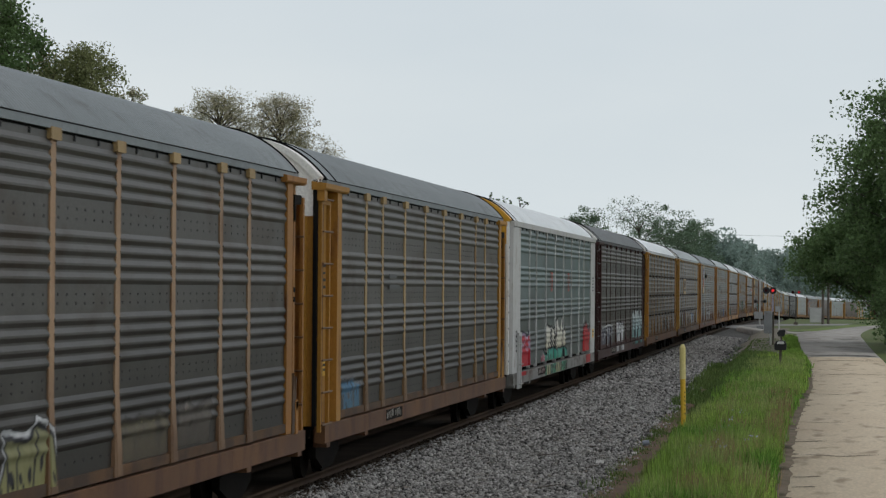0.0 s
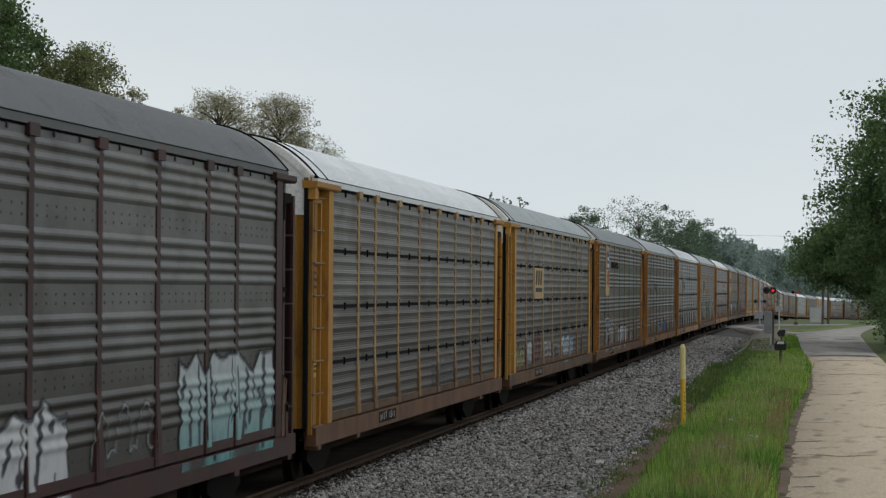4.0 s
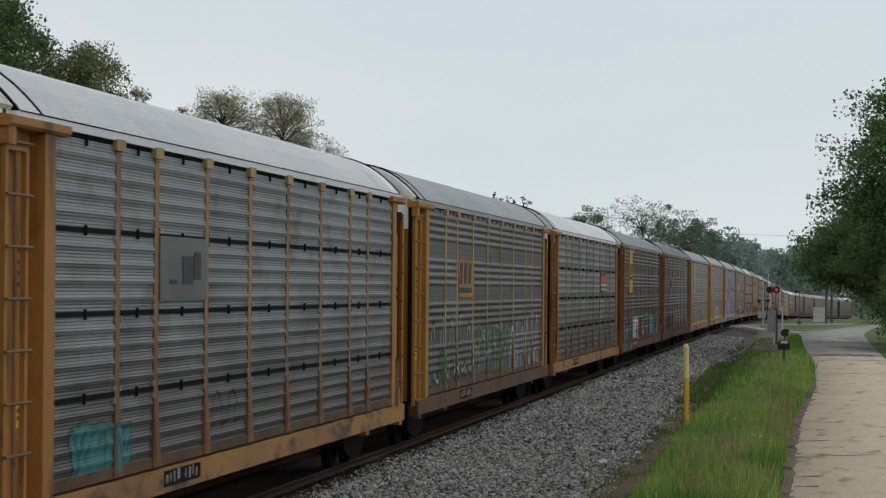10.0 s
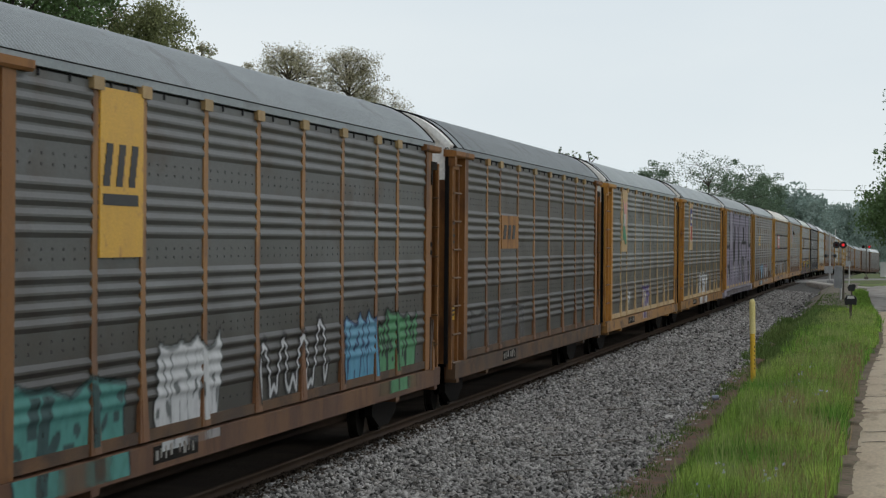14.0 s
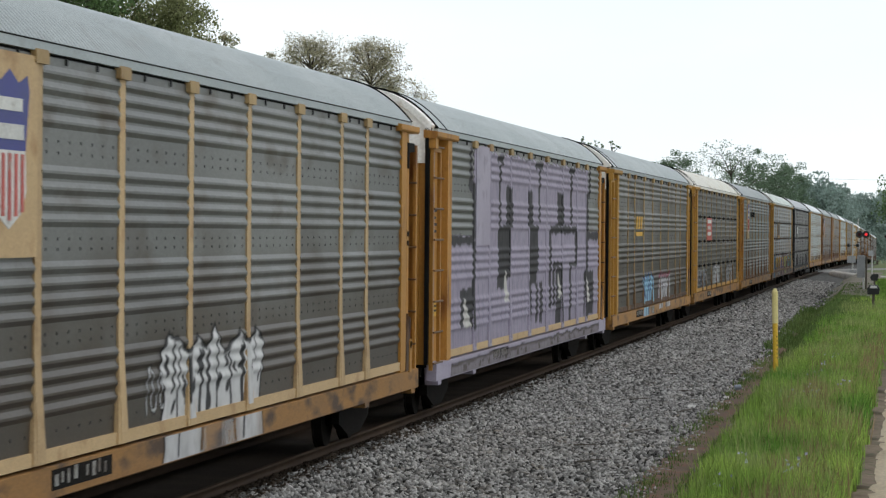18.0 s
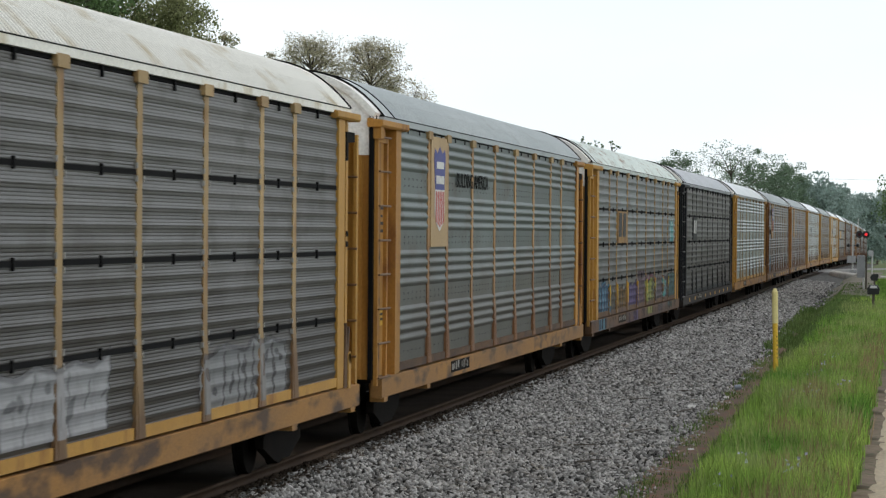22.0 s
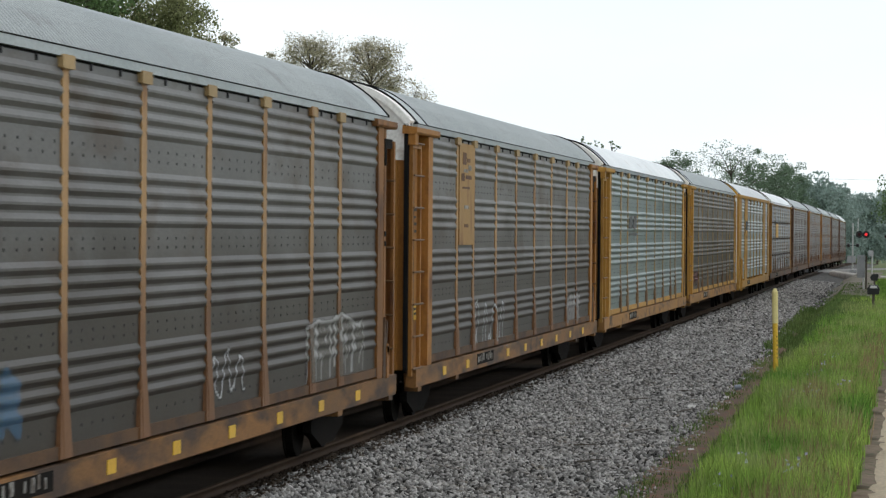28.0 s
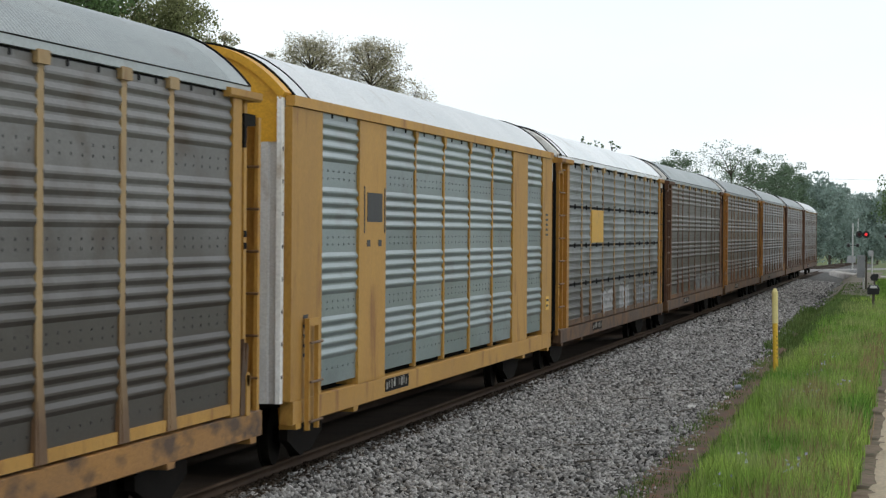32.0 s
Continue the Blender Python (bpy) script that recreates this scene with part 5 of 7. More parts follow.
CARS = [
    dict(panel="brown", post="orange", paint="tan", sill="rust", roof="grey",
         graffiti=tags((10.4, 12.4, 0.75, 1.95, spikes(3, (0.2, 0.2, 0.12), BLK, 3, (0.34, 0.32, 0.12), WHT)), (15.2, 17.9, 1.2, 1.85, spikes(5, (0.25, 0.22, 0.14), (0.07, 0.06, 0.05), 4, (0.16, 0.13, 0.09), None, 0.6)), (18.1, 20.3, 1.22, 1.95, spikes(6, (0.26, 0.23, 0.2), (0.06, 0.05, 0.045), 3, (0.12, 0.1, 0.08), None, 0.6))),
         label="weathered grey-brown autorack with tan posts and graffiti"),
    dict(panel="brown", post="mustard", sill="rust", roof="grey",
         graffiti=tags((2.1, 4.2, 1.12, 1.8, spikes(8, BLU, (0.2, 0.22, 0.24), 2, (0.12, 0.24, 0.34), None, 0.6))), emblem=ghost(FASCIA, [(7.3, 8.2, 3.46, 3.54), (7.3, 8.6, 3.26, 3.34)]),
         label="grimy brown autorack with mustard posts and ladder"),
    dict(smooth=True, panel="teal", post="white", sill="soiled", roof="white", plain=True, hood="gold",
         graffiti=tags((1.9, 4.8, 0.9, 2.25, spikes(11, (0.40, 0.02, 0.035), (0.40, 0.30, 0.42), 4, (0.42, 0.015, 0.022), (0.03, 0.03, 0.05), thin=0.022)), (9.3, 16.0, 0.58, 2.5, spikes(12, (0.62, 0.63, 0.62), BLK, 5, (0.5, 0.42, 0.2), None, thin=0.15)), (8.7, 16.7, 0.55, 1.62, spikes(13, (0.04, 0.32, 0.27), BLK, 5, (0.10, 0.26, 0.13), None, thin=0.12)), (8.0, 9.4, 0.8, 1.5, spikes(113, RED, (0.5, 0.4, 0.45), 2, (0.4, 0.1, 0.14), None, 0.85, 0.1)), (22.4, 25.35, 0.73, 2.22, spikes(14, (0.36, 0.025, 0.03), (0.2, 0.06, 0.07), 2, (0.42, 0.05, 0.045), (0.05, 0.02, 0.02), thin=0.02))), emblem=ghost(RED_P, [(10.8, 11.25, 3.2, 3.26), (10.8, 11.25, 3.72, 3.78), (10.8, 10.88, 3.2, 3.78), (11.17, 11.25, 3.2, 3.78), (16.5, 16.95, 3.2, 3.26), (16.5, 16.95, 3.72, 3.78), (16.5, 16.58, 3.2, 3.78), (16.87, 16.95, 3.2, 3.78)]),
         label="white autorack with green-grey screens and bright graffiti"),
    dict(panel="dark", post="maroon", roof="dark",
         graffiti=tags((1.9, 7.6, 1.0, 2.15, spikes(15, (0.06, 0.065, 0.08), WHT, 4, (0.1, 0.1, 0.12))), (9.5, 13.9, 0.8, 2.25, spikes(16, WHT, (0.05, 0.05, 0.06), 4, WHT, thin=0.08)), (14.8, 18.0, 1.2, 2.05, scrawl(17, GRY, 3)), (19.1, 25.5, 0.9, 2.55, spikes(18, WHT, (0.05, 0.06, 0.07), 6, (0.12, 0.3, 0.3), None, thin=0.09))),
         label="maroon autorack with dark screens and white graffiti"),
    dict(panel="umber", kind="b", post="mustard", sill="rust", roof="white",
         graffiti=tags((14.0, 18.0, 1.2, 1.9, spikes(19, (0.1, 0.1, 0.1), (0.24, 0.24, 0.24), 5, None, None, 0.5))),
         label="orange autorack with seamed dark screens and white roof"),
    dict(panel="umber", kind="b", post="honey", paint="straw", sill="grime", roof="light",
         graffiti=tags((1.9, 4.3, 1.0, 1.9, spikes(21, (0.3, 0.3, 0.14), (0.05, 0.05, 0.05), 3, (0.36, 0.34, 0.16), None, 0.7)), (4.8, 6.2, 1.0, 2.0, spikes(22, WHT, (0.1, 0.18, 0.3), 2, GRY, None, 0.85)), (6.7, 8.7, 1.1, 2.0, wash((0.13, 0.06, 0.055), 0.7, 3)), (9.7, 12.0, 1.2, 1.8, spikes(23, (0.16, 0.15, 0.15), (0.5, 0.5, 0.5), 4, (0.13, 0.12, 0.12), None, 0.7)), (12.2, 14.4, 1.2, 1.75, spikes(25, (0.12, 0.11, 0.11), (0.38, 0.38, 0.38), 3, (0.1, 0.1, 0.1), None, 0.6)), (15.1, 19.4, 0.95, 1.95, spikes(24, WHT, (0.1, 0.18, 0.3), 5, GRY, None, 0.85, 0.08))), emblem=plated(6.68, 9.31, 2.99, 3.87, POST["buff"], "pale yellow plate with black shapes", blocks(7.0, 9.0, 3.38, 3.8, 3, 0.25, True)),
         label="mustard autorack with seamed screens and a yellow plate"),
    dict(panel="green", post="orange", sill="rust", roof="mid",
         graffiti=tags((4.5, 9.1, 0.9, 2.25, spikes(31, GRY, (0.03, 0.03, 0.03), 3, GRY, WHT, 0.85, 0.08)), (11.4, 16.7, 0.9, 1.95, spikes(32, WHT, BLK, 5, GRY, None, 0.9, 0.08)), (17.5, 20.4, 1.0, 1.55, spikes(33, (0.09, 0.12, 0.16), GRY, 4, None, None, 0.8))), emblem=union(lambda ob: shield(ob, POST["buff"]), lettering("BUILDING AMERICA", SEAM, 7.5, 4.08, 0.27, wide=1.12)),
         label="orange autorack with green-grey screens and a striped shield"),
    dict(panel="green", post="orange", roof="light",
         graffiti=tags((9.6, 12.4, 1.05, 1.9, spikes(35, (0.2, 0.34, 0.38), (0.05, 0.09, 0.11), 3, (0.24, 0.37, 0.4), None, 0.85, 0.12)), (14.8, 17.3, 1.05, 1.9, spikes(36, BLU, (0.03, 0.06, 0.2), 3, (0.05, 0.14, 0.4)))), emblem=words(FASCIA, 6.83, 9.14, 3.26, 3.55, 11, 20),
         label="orange autorack with green-grey screens and blue graffiti"),
    dict(panel="pale", kind="b", post="orange", sill="patched", roof="white",
         graffiti=tags((2.5, 5.4, 1.14, 1.85, spikes(38, TEAL, (0.03, 0.12, 0.13), 4, (0.06, 0.22, 0.22), None, 0.85, 0.08)), (9.7, 11.7, 1.3, 2.0, scrawl(39, BLK, 2, 0.025))), emblem=plated(6.68, 9.31, 3.1, 3.9, PANEL["green"], "grey plate with a worn dark mark", [(7.9, 8.5, 3.3, 3.66), (8.55, 8.95, 3.36, 3.72), (7.2, 7.6, 3.3, 3.36)]),
         label="orange autorack with pale seamed screens and white roof"),
    dict(panel="grey", post="mustard", sill="grime", roof="light",
         graffiti=tags((2.2, 9.6, 1.15, 2.92, scrawl(41, WHT, 5, 0.05, (0.1, 0.11, 0.1))), (9.6, 17.4, 1.25, 2.55, spikes(42, (0.05, 0.13, 0.07), (0.3, 0.36, 0.33), 7, (0.13, 0.15, 0.13), None, 0.65)), (17.3, 24.8, 0.9, 2.8, scrawl(43, WHT, 6, 0.07, GRY)), (3.6, 4.6, 1.2, 2.0, wash(GRN, 0.6, 1))), emblem=plated(6.68, 9.31, 3.06, 3.9, POST["mustard"], "mustard plate with black worn shapes", blocks(6.75, 9.1, 3.36, 3.84, 3, 0.2, True)),
         label="mustard autorack covered low down in white scrawls"),
    dict(panel="pale", kind="b", post="orange", sill="patched", roof="white",
         emblem=plated(18.09, 20.72, 3.06, 3.9, PANEL["grey"], "plate with a red band", (), (), lambda p: (bars("emblem_band", p, RED_P, [(18.1, 20.7, 3.45, 3.72)]), bars("emblem_band", p, WHITE_P, [(18.1, 20.7, 3.36, 3.43), (18.1, 20.7, 3.22, 3.27)]))),
         label="orange autorack with seamed screens and a red panel"),
    dict(panel="grey", post="russet", sill="rust", roof="mid",
         graffiti=tags((1.6, 6.0, 0.75, 2.1, spikes(45, (0.06, 0.22, 0.2), (0.03, 0.07, 0.07), 3, (0.08, 0.28, 0.25), None, 0.9, 0.2)), (7.1, 10.3, 0.9, 2.35, spikes(46, WHT, (0.12, 0.13, 0.13), 4, WHT, thin=0.04)), (12.2, 17.1, 1.1, 2.25, scrawl(47, WHT, 4, 0.055, (0.06, 0.06, 0.065))), (18.0, 20.95, 1.05, 2.32, spikes(48, (0.16, 0.33, 0.45), (0.02, 0.05, 0.12), 4, (0.08, 0.28, 0.42), thin=0.07)), (20.9, 24.7, 0.8, 2.3, spikes(49, (0.06, 0.22, 0.09), (0.015, 0.03, 0.02), 4, (0.1, 0.28, 0.14), thin=0.09))), emblem=plated(4.755, 6.465, 3.1, 4.88, GOLD_P, "tall golden yellow plate with black shapes", blocks(4.86, 6.36, 3.85, 4.3, 3, 0.22, True)),
         label="rusty autorack with a tall golden plate and graffiti"),
    dict(panel="brown", post="russet", sill="grime", roof="grey",
         graffiti=tags((2.4, 10.6, 1.15, 2.1, spikes(51, (0.16, 0.16, 0.16), (0.07, 0.065, 0.06), 5, (0.12, 0.115, 0.11), None, 0.5))), emblem=plated(6.68, 9.31, 3.15, 3.85, POST["orange"], "worn orange plate", blocks(6.9, 9.0, 3.35, 3.65, 3)),
         label="brown autorack with rust-orange posts and faint graffiti"),
    dict(rail=True, panel="dusty", post="tangerine", paint="buff", roof="light",
         graffiti=tags((11.9, 14.7, 0.8, 2.0, spikes(53, (0.5, 0.46, 0.32), (0.09, 0.06, 0.19), 3, (0.4, 0.33, 0.3), (0.1, 0.07, 0.2), thin=0.24)), (7.1, 7.7, 1.25, 1.9, wash(WHT, 0.8, 1)), (22.2, 22.5, 1.2, 1.6, wash(WHT, 0.7, 4))), emblem=plated(4.755, 6.465, 3.02, 4.9, POST["buff"], "tan plate with a red and green shape", (), (), tri_emblem),
         label="tan autorack with a red and green emblem"),
    dict(rail=True, panel="dusty", post="tangerine", paint="buff", roof="light",
         graffiti=tags((10.95, 15.95, 0.72, 2.3, spikes(55, (0.6, 0.6, 0.6), (0.03, 0.03, 0.032), 6, (0.55, 0.55, 0.55), None, 0.97, 0.085)), (10.4, 11.2, 1.25, 1.85, scrawl(56, WHT, 2, 0.04))), emblem=lambda ob: shield(ob, POST["buff"]),
         label="tan autorack with a striped shield and white graffiti"),
    dict(rail=True, panel="dusty", post="tangerine", paint="purple", sill="purple", roof="light",
         graffiti=lambda ob, kind: (decal(ob, kind, 1.87, 25.53, 1.13, 4.92, whole_side, label="pale purple and black graffiti over the whole side"), decal(ob, kind, 1.7, 25.5, 0.72, 1.04, spikes(57, (0.28, 0.26, 0.3), (0.1, 0.08, 0.07), 14, (0.22, 0.19, 0.2), None, 0.8, 0.16), flat=1.541)), emblem=plated(4.755, 6.465, 3.02, 4.9, POST["purple"], "plate rolled over with purple paint"),
         label="orange autorack painted over in pale purple graffiti"),
    dict(panel="umber", post="honey", roof="light",
         graffiti=tags((9.1, 12.75, 0.75, 2.17, spikes(61, (0.2, 0.4, 0.55), (0.03, 0.05, 0.16), 4, (0.3, 0.48, 0.6), None, 0.92, 0.1)), (14.3, 18.6, 0.85, 2.1, spikes(62, (0.38, 0.36, 0.37), (0.08, 0.06, 0.07), 5, WHT, (0.38, 0.1, 0.16), 0.92, 0.07))), emblem=ghost(GOLD_P, blocks(6.8, 8.9, 3.38, 3.76, 3, 0.22, True)),
         label="mustard autorack with blue and pink graffiti"),
    dict(rail=True, panel="dark", kind="b", post="honey", paint="straw", roof="cream",
         graffiti=tags((2.2, 6.9, 1.12, 2.05, spikes(64, (0.06, 0.065, 0.08), (0.36, 0.37, 0.38), 6, (0.05, 0.05, 0.06), None, 0.85, 0.06)), (10.3, 14.1, 1.25, 2.2, spikes(65, (0.36, 0.37, 0.38), (0.2, 0.2, 0.21), 3, (0.42, 0.42, 0.43), None, 0.7, 0.03)), (17.7, 22.3, 1.1, 2.1, spikes(66, (0.3, 0.31, 0.32), (0.14, 0.14, 0.15), 5, (0.34, 0.34, 0.34), None, 0.6, 0.06))), emblem=plated(6.68, 9.31, 2.99, 3.87, RED_P, "red plate with worn white bars", (), [(6.85, 8.9, 3.66, 3.8), (6.95, 8.4, 3.42, 3.56), (6.85, 8.7, 3.18, 3.32)]),
         label="mustard autorack with seamed screens and a red plate"),
    dict(panel="green", post="tangerine", roof="light",
         emblem=union(lambda ob: shield(ob, POST["buff"]), lettering("BUILDING AMERICA", SEAM, 7.5, 4.08, 0.27, wide=1.12)),
         label="orange autorack with clean green-grey screens and a shield"),
    dict(strips=True, panel="pale", kind="b", post="honey", paint="amber", sill="grime", roof="peeling",
         graffiti=tags((1.9, 4.8, 0.72, 2.05, spikes(71, (0.07, 0.17, 0.27), (0.02, 0.035, 0.07), 6, (0.1, 0.22, 0.27), (0.05, 0.16, 0.24), 0.88, 0.13)), (4.85, 6.6, 0.9, 1.75, wash((0.10, 0.085, 0.065), 0.5, 9)), (6.7, 9.2, 0.95, 1.95, spikes(72, (0.17, 0.095, 0.03), (0.07, 0.05, 0.02), 5, (0.2, 0.11, 0.035), None, 0.75, 0.1)), (9.6, 12.4, 0.72, 2.05, spikes(73, (0.095, 0.07, 0.16), (0.04, 0.03, 0.08), 5, (0.1, 0.075, 0.17), None, 0.85, 0.12)), (12.5, 14.7, 0.72, 2.15, wash((0.13, 0.085, 0.11), 0.65, 5)), (14.7, 18.2, 0.8, 2.1, spikes(74, (0.24, 0.28, 0.07), BLK, 5, (0.27, 0.27, 0.08), (0.2, 0.06, 0.09), 0.85, 0.13)), (18.6, 22.5, 0.72, 1.9, wash((0.13, 0.10, 0.12), 0.55, 6)), (22.5, 25.45, 0.74, 1.95, wash((0.05, 0.10, 0.095), 0.75, 8)), (20.4, 22.1, 1.2, 1.9, throw(75, 2, TEAL, GRY, None, 0.08, 0.04)), (23.2, 24.65, 2.95, 3.9, spikes(76, (0.1, 0.33, 0.35), (0.4, 0.5, 0.5), 3, (0.08, 0.28, 0.3)))), emblem=plated(6.68, 9.31, 2.99, 3.87, POST["amber"], "amber plate with black worn shapes", blocks(6.85, 9.1, 3.16, 3.82, 2, 0.2)),
         label="mustard autorack with peeling roof and many-coloured graffiti"),
    dict(panel="dark", kind="b", post="black", sill="soot", roof="silver", squares="small",
         emblem=plated(4.755, 6.465, 2.99, 3.87, POST["black"], "black plate with white shapes", (), blocks(4.95, 6.35, 3.26, 3.74, 2, 0.25)),
         label="black autorack with grey seamed screens and silver roof"),
    dict(smooth=True, trim="light", rail=True, panel="silver", post="honey", sill="patched", roof="white", label="orange autorack with pale galvanised screens and white roof"),
    dict(panel="umber", post="russet", paint="tawny", sill="stained", roof="light", squares=True,
         graffiti=tags((15.2, 17.1, 1.25, 1.95, scrawl(81, WHT, 3, 0.04)), (20.4, 24.6, 1.2, 2.2, spikes(82, (0.2, 0.19, 0.17), (0.46, 0.46, 0.45), 5, (0.16, 0.15, 0.13), None, 0.6, 0.06)), (1.95, 4.4, 1.12, 2.12, spikes(183, (0.15, 0.22, 0.28), (0.04, 0.06, 0.08), 5, (0.11, 0.18, 0.23), (0.38, 0.4, 0.41), 0.85, 0.15)), (6.7, 8.2, 1.3, 2.1, throw(83, 2, BLU, None, None, 0.13, strength=0.35))), emblem=union(lambda ob: shield(ob, POST["tawny"]), lettering("We will", SEAM, 1.98, 4.28, 0.46, wide=1.2), lettering("deliver.", SEAM, 1.98, 3.22, 0.44, wide=1.2)),
         label="rusty brown autorack with a striped shield and white scrawls"),
    dict(panel="umber", post="orange", paint="tawny", sill="stained", roof="light", squares=True,
         graffiti=tags((6.6, 11.0, 0.95, 2.2, scrawl(85, WHT, 4, 0.05)), (20.6, 23.7, 1.1, 2.0, spikes(86, (0.4, 0.4, 0.4), (0.14, 0.13, 0.12), 4, (0.2, 0.19, 0.18), None, 0.8, 0.06))), emblem=plated(4.755, 6.465, 3.04, 4.88, POST["amber"], "peeling orange plate with ghosted marks", (), (), lambda p: (bars("flake", p, POST["rust"], [(5.1, 5.5, 4.5, 4.72), (5.6, 5.95, 4.55, 4.62), (4.95, 5.3, 4.2, 4.34), (5.45, 6.1, 4.24, 4.31), (5.1, 5.9, 4.06, 4.1), (5.3, 5.75, 3.36, 3.42)]), bars("flake", p, MARK_P, [(5.2, 5.7, 4.36, 4.42), (5.75, 6.1, 4.4, 4.5), (5.3, 5.8, 3.7, 3.76)]))),
         label="rusty brown autorack with a peeling orange plate"),
    dict(smooth=True, trim="mid", rail=True, panel="silver", post="honey", sill="patched", roof="white",
         emblem=ghost(FASCIA, blocks(6.75, 9.2, 3.4, 3.76, 2, 0.2) + [(6.75, 9.2, 3.2, 3.27)]),
         label="clean orange autorack with silver screens and white roof"),
    dict(rail=True, panel="umber", post="honey", sill="patched", roof="light",
         graffiti=tags((2.1, 4.6, 1.3, 1.9, wash((0.14, 0.05, 0.045), 0.6, 3))),
         label="mustard autorack with soot-brown screens"),
    dict(smooth=True, panel="silver", post="honey", roof="white", multi=True, hood="gold", end="white",
         emblem=ghost(DARK_P, [(5.4, 6.6, 3.42, 3.86), (5.15, 5.22, 3.25, 3.95), (6.78, 6.85, 3.25, 3.95), (5.4, 5.65, 3.05, 3.15), (6.3, 6.55, 3.05, 3.15)], 1.533),
         label="new yellow autorack with silver screens and white roof"),
    dict(smooth=True, panel="pale", kind="b", post="mustard", sill="grime", roof="white",
         graffiti=tags((9.0, 12.0, 1.15, 1.95, spikes(91, (0.4, 0.4, 0.4), (0.2, 0.2, 0.2), 3, None, None, 0.7)), (13.5, 16.5, 1.15, 2.0, spikes(92, (0.42, 0.42, 0.42), (0.2, 0.2, 0.2), 3, None, None, 0.7)), (18.0, 24.0, 1.1, 1.9, spikes(93, (0.26, 0.26, 0.26), (0.12, 0.12, 0.12), 6, None, None, 0.6))), emblem=plated(6.68, 9.31, 3.02, 3.85, GOLD_P, "golden plate with faint shapes"),
         label="mustard autorack with seamed screens and white roof"),
    dict(panel="umber", post="rust", sill="grime", roof="light",
         graffiti=tags((12.0, 24.0, 1.1, 1.9, spikes(95, (0.22, 0.22, 0.21), (0.1, 0.09, 0.08), 10, None, None, 0.55))),
         label="rusty brown autorack with weathered screens"),
    dict(panel="umber", post="orange", sill="grime", roof="light", label="brown autorack with orange posts and weathered screens"),
    dict(panel="umber", post="orange", sill="grime", roof="light", label="brown autorack with orange posts and sooty screens"),
    dict(panel="umber", post="rust", sill="grime", roof="light", label="brown autorack with rusty posts and sooty screens"),
    dict(panel="umber", post="rust", sill="grime", roof="white", label="last brown autorack of the train with white roof"),
]
TRAIN = [car(spec) for spec in CARS]


# ---------------------------------------------------------------- ballast stones, grass
def bed_z(x, y):
    t, near = toe(y), TRACK_X + 0.9
    xs = [near, near + 0.6, near + 1.2, 0.5 * (near + 1.2 + t), t - 0.25, t + 0.12]
    return np.interp(x, xs, [-0.15, -0.15, -0.24, -0.31, -0.36, -0.5])


def build_stones():
    rng = np.random.RandomState(21)
    cs, rs = [], []
    for y0, y1, dens, r in ((27, 62, 230, 0.042), (62, 100, 120, 0.05), (100, 210, 42, 0.065)):
        n = int((y1 - y0) * 4.7 * dens)
        y = y0 + (y1 - y0) * rng.rand(n)
        t = np.array([toe(v) for v in y])
        lo = TRACK_X + 1.05
        x = lo + (t + 0.25 - lo) * rng.rand(n)
        thin = np.array([noise.noise((q * 0.6, p * 1.2, 2)) for p, q in zip(x, y)])
        keep = rng.rand(n) < np.clip((t - 0.3 - x) / 0.7 + 0.7 * thin, 0.05, 1) * np.clip((x - lo) / 0.25 + 1.2 * thin + 0.5, 0.15, 1)
        x, y = x[keep], y[keep]
        z = np.array([max(bed_z(a, b), ground_z(a, b)) for a, b in zip(x, y)])
        cs.append(np.stack([x, y, z + r * 0.25], -1))
        rs.append(r * (0.6 + 0.8 * rng.rand(len(x))))
    scatter("ballast_stones", "loose grey crushed granite ballast stones", np.concatenate(cs), np.concatenate(rs), STONE, rng)
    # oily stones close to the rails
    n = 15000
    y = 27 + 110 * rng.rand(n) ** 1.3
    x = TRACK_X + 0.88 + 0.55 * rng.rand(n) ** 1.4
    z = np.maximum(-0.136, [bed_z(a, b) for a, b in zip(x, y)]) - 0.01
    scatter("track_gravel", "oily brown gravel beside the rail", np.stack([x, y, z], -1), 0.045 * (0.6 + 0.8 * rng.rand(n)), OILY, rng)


def scatter(name, label, c, r, material, rng):
    """Angular stones at the places c with the radii r."""
    n = len(c)
    base = np.array([(1, 0, 0), (-1, 0, 0), (0, 1, 0), (0, -1, 0), (0, 0, 1), (0, 0, -1)], float)
    q = rng.randn(n, 4)
    q /= np.linalg.norm(q, axis=1)[:, None]
    w, x, y, z = q.T
    R = np.stack([1 - 2 * (y * y + z * z), 2 * (x * y - z * w), 2 * (x * z + y * w), 2 * (x * y + z * w), 1 - 2 * (x * x + z * z), 2 * (y * z - x * w),
                  2 * (x * z - y * w), 2 * (y * z + x * w), 1 - 2 * (x * x + y * y)], -1).reshape(n, 3, 3)
    v = base[None] * (0.65 + 0.7 * rng.rand(n, 6, 1)) * r[:, None, None]
    v = np.einsum("nij,nkj->nki", R, v) + c[:, None]
    tri = np.array([(0, 2, 4), (2, 1, 4), (1, 3, 4), (3, 0, 4), (2, 0, 5), (1, 2, 5), (3, 1, 5), (0, 3, 5)])
    f = (np.arange(n)[:, None, None] * 6 + tri[None]).reshape(-1, 3)
    tagged(new(name, soup(name, v.reshape(-1, 3), f, material)), label, "stones", kind="stuff")


def road_left(y):
    return float(np.interp(y, [0, 43, 66, 90, 116, 141, 182, 198, 212], [-0.6, -0.57, -0.64, -0.38, -0.53, -0.98, -1.62, -2.3, -3.6]))


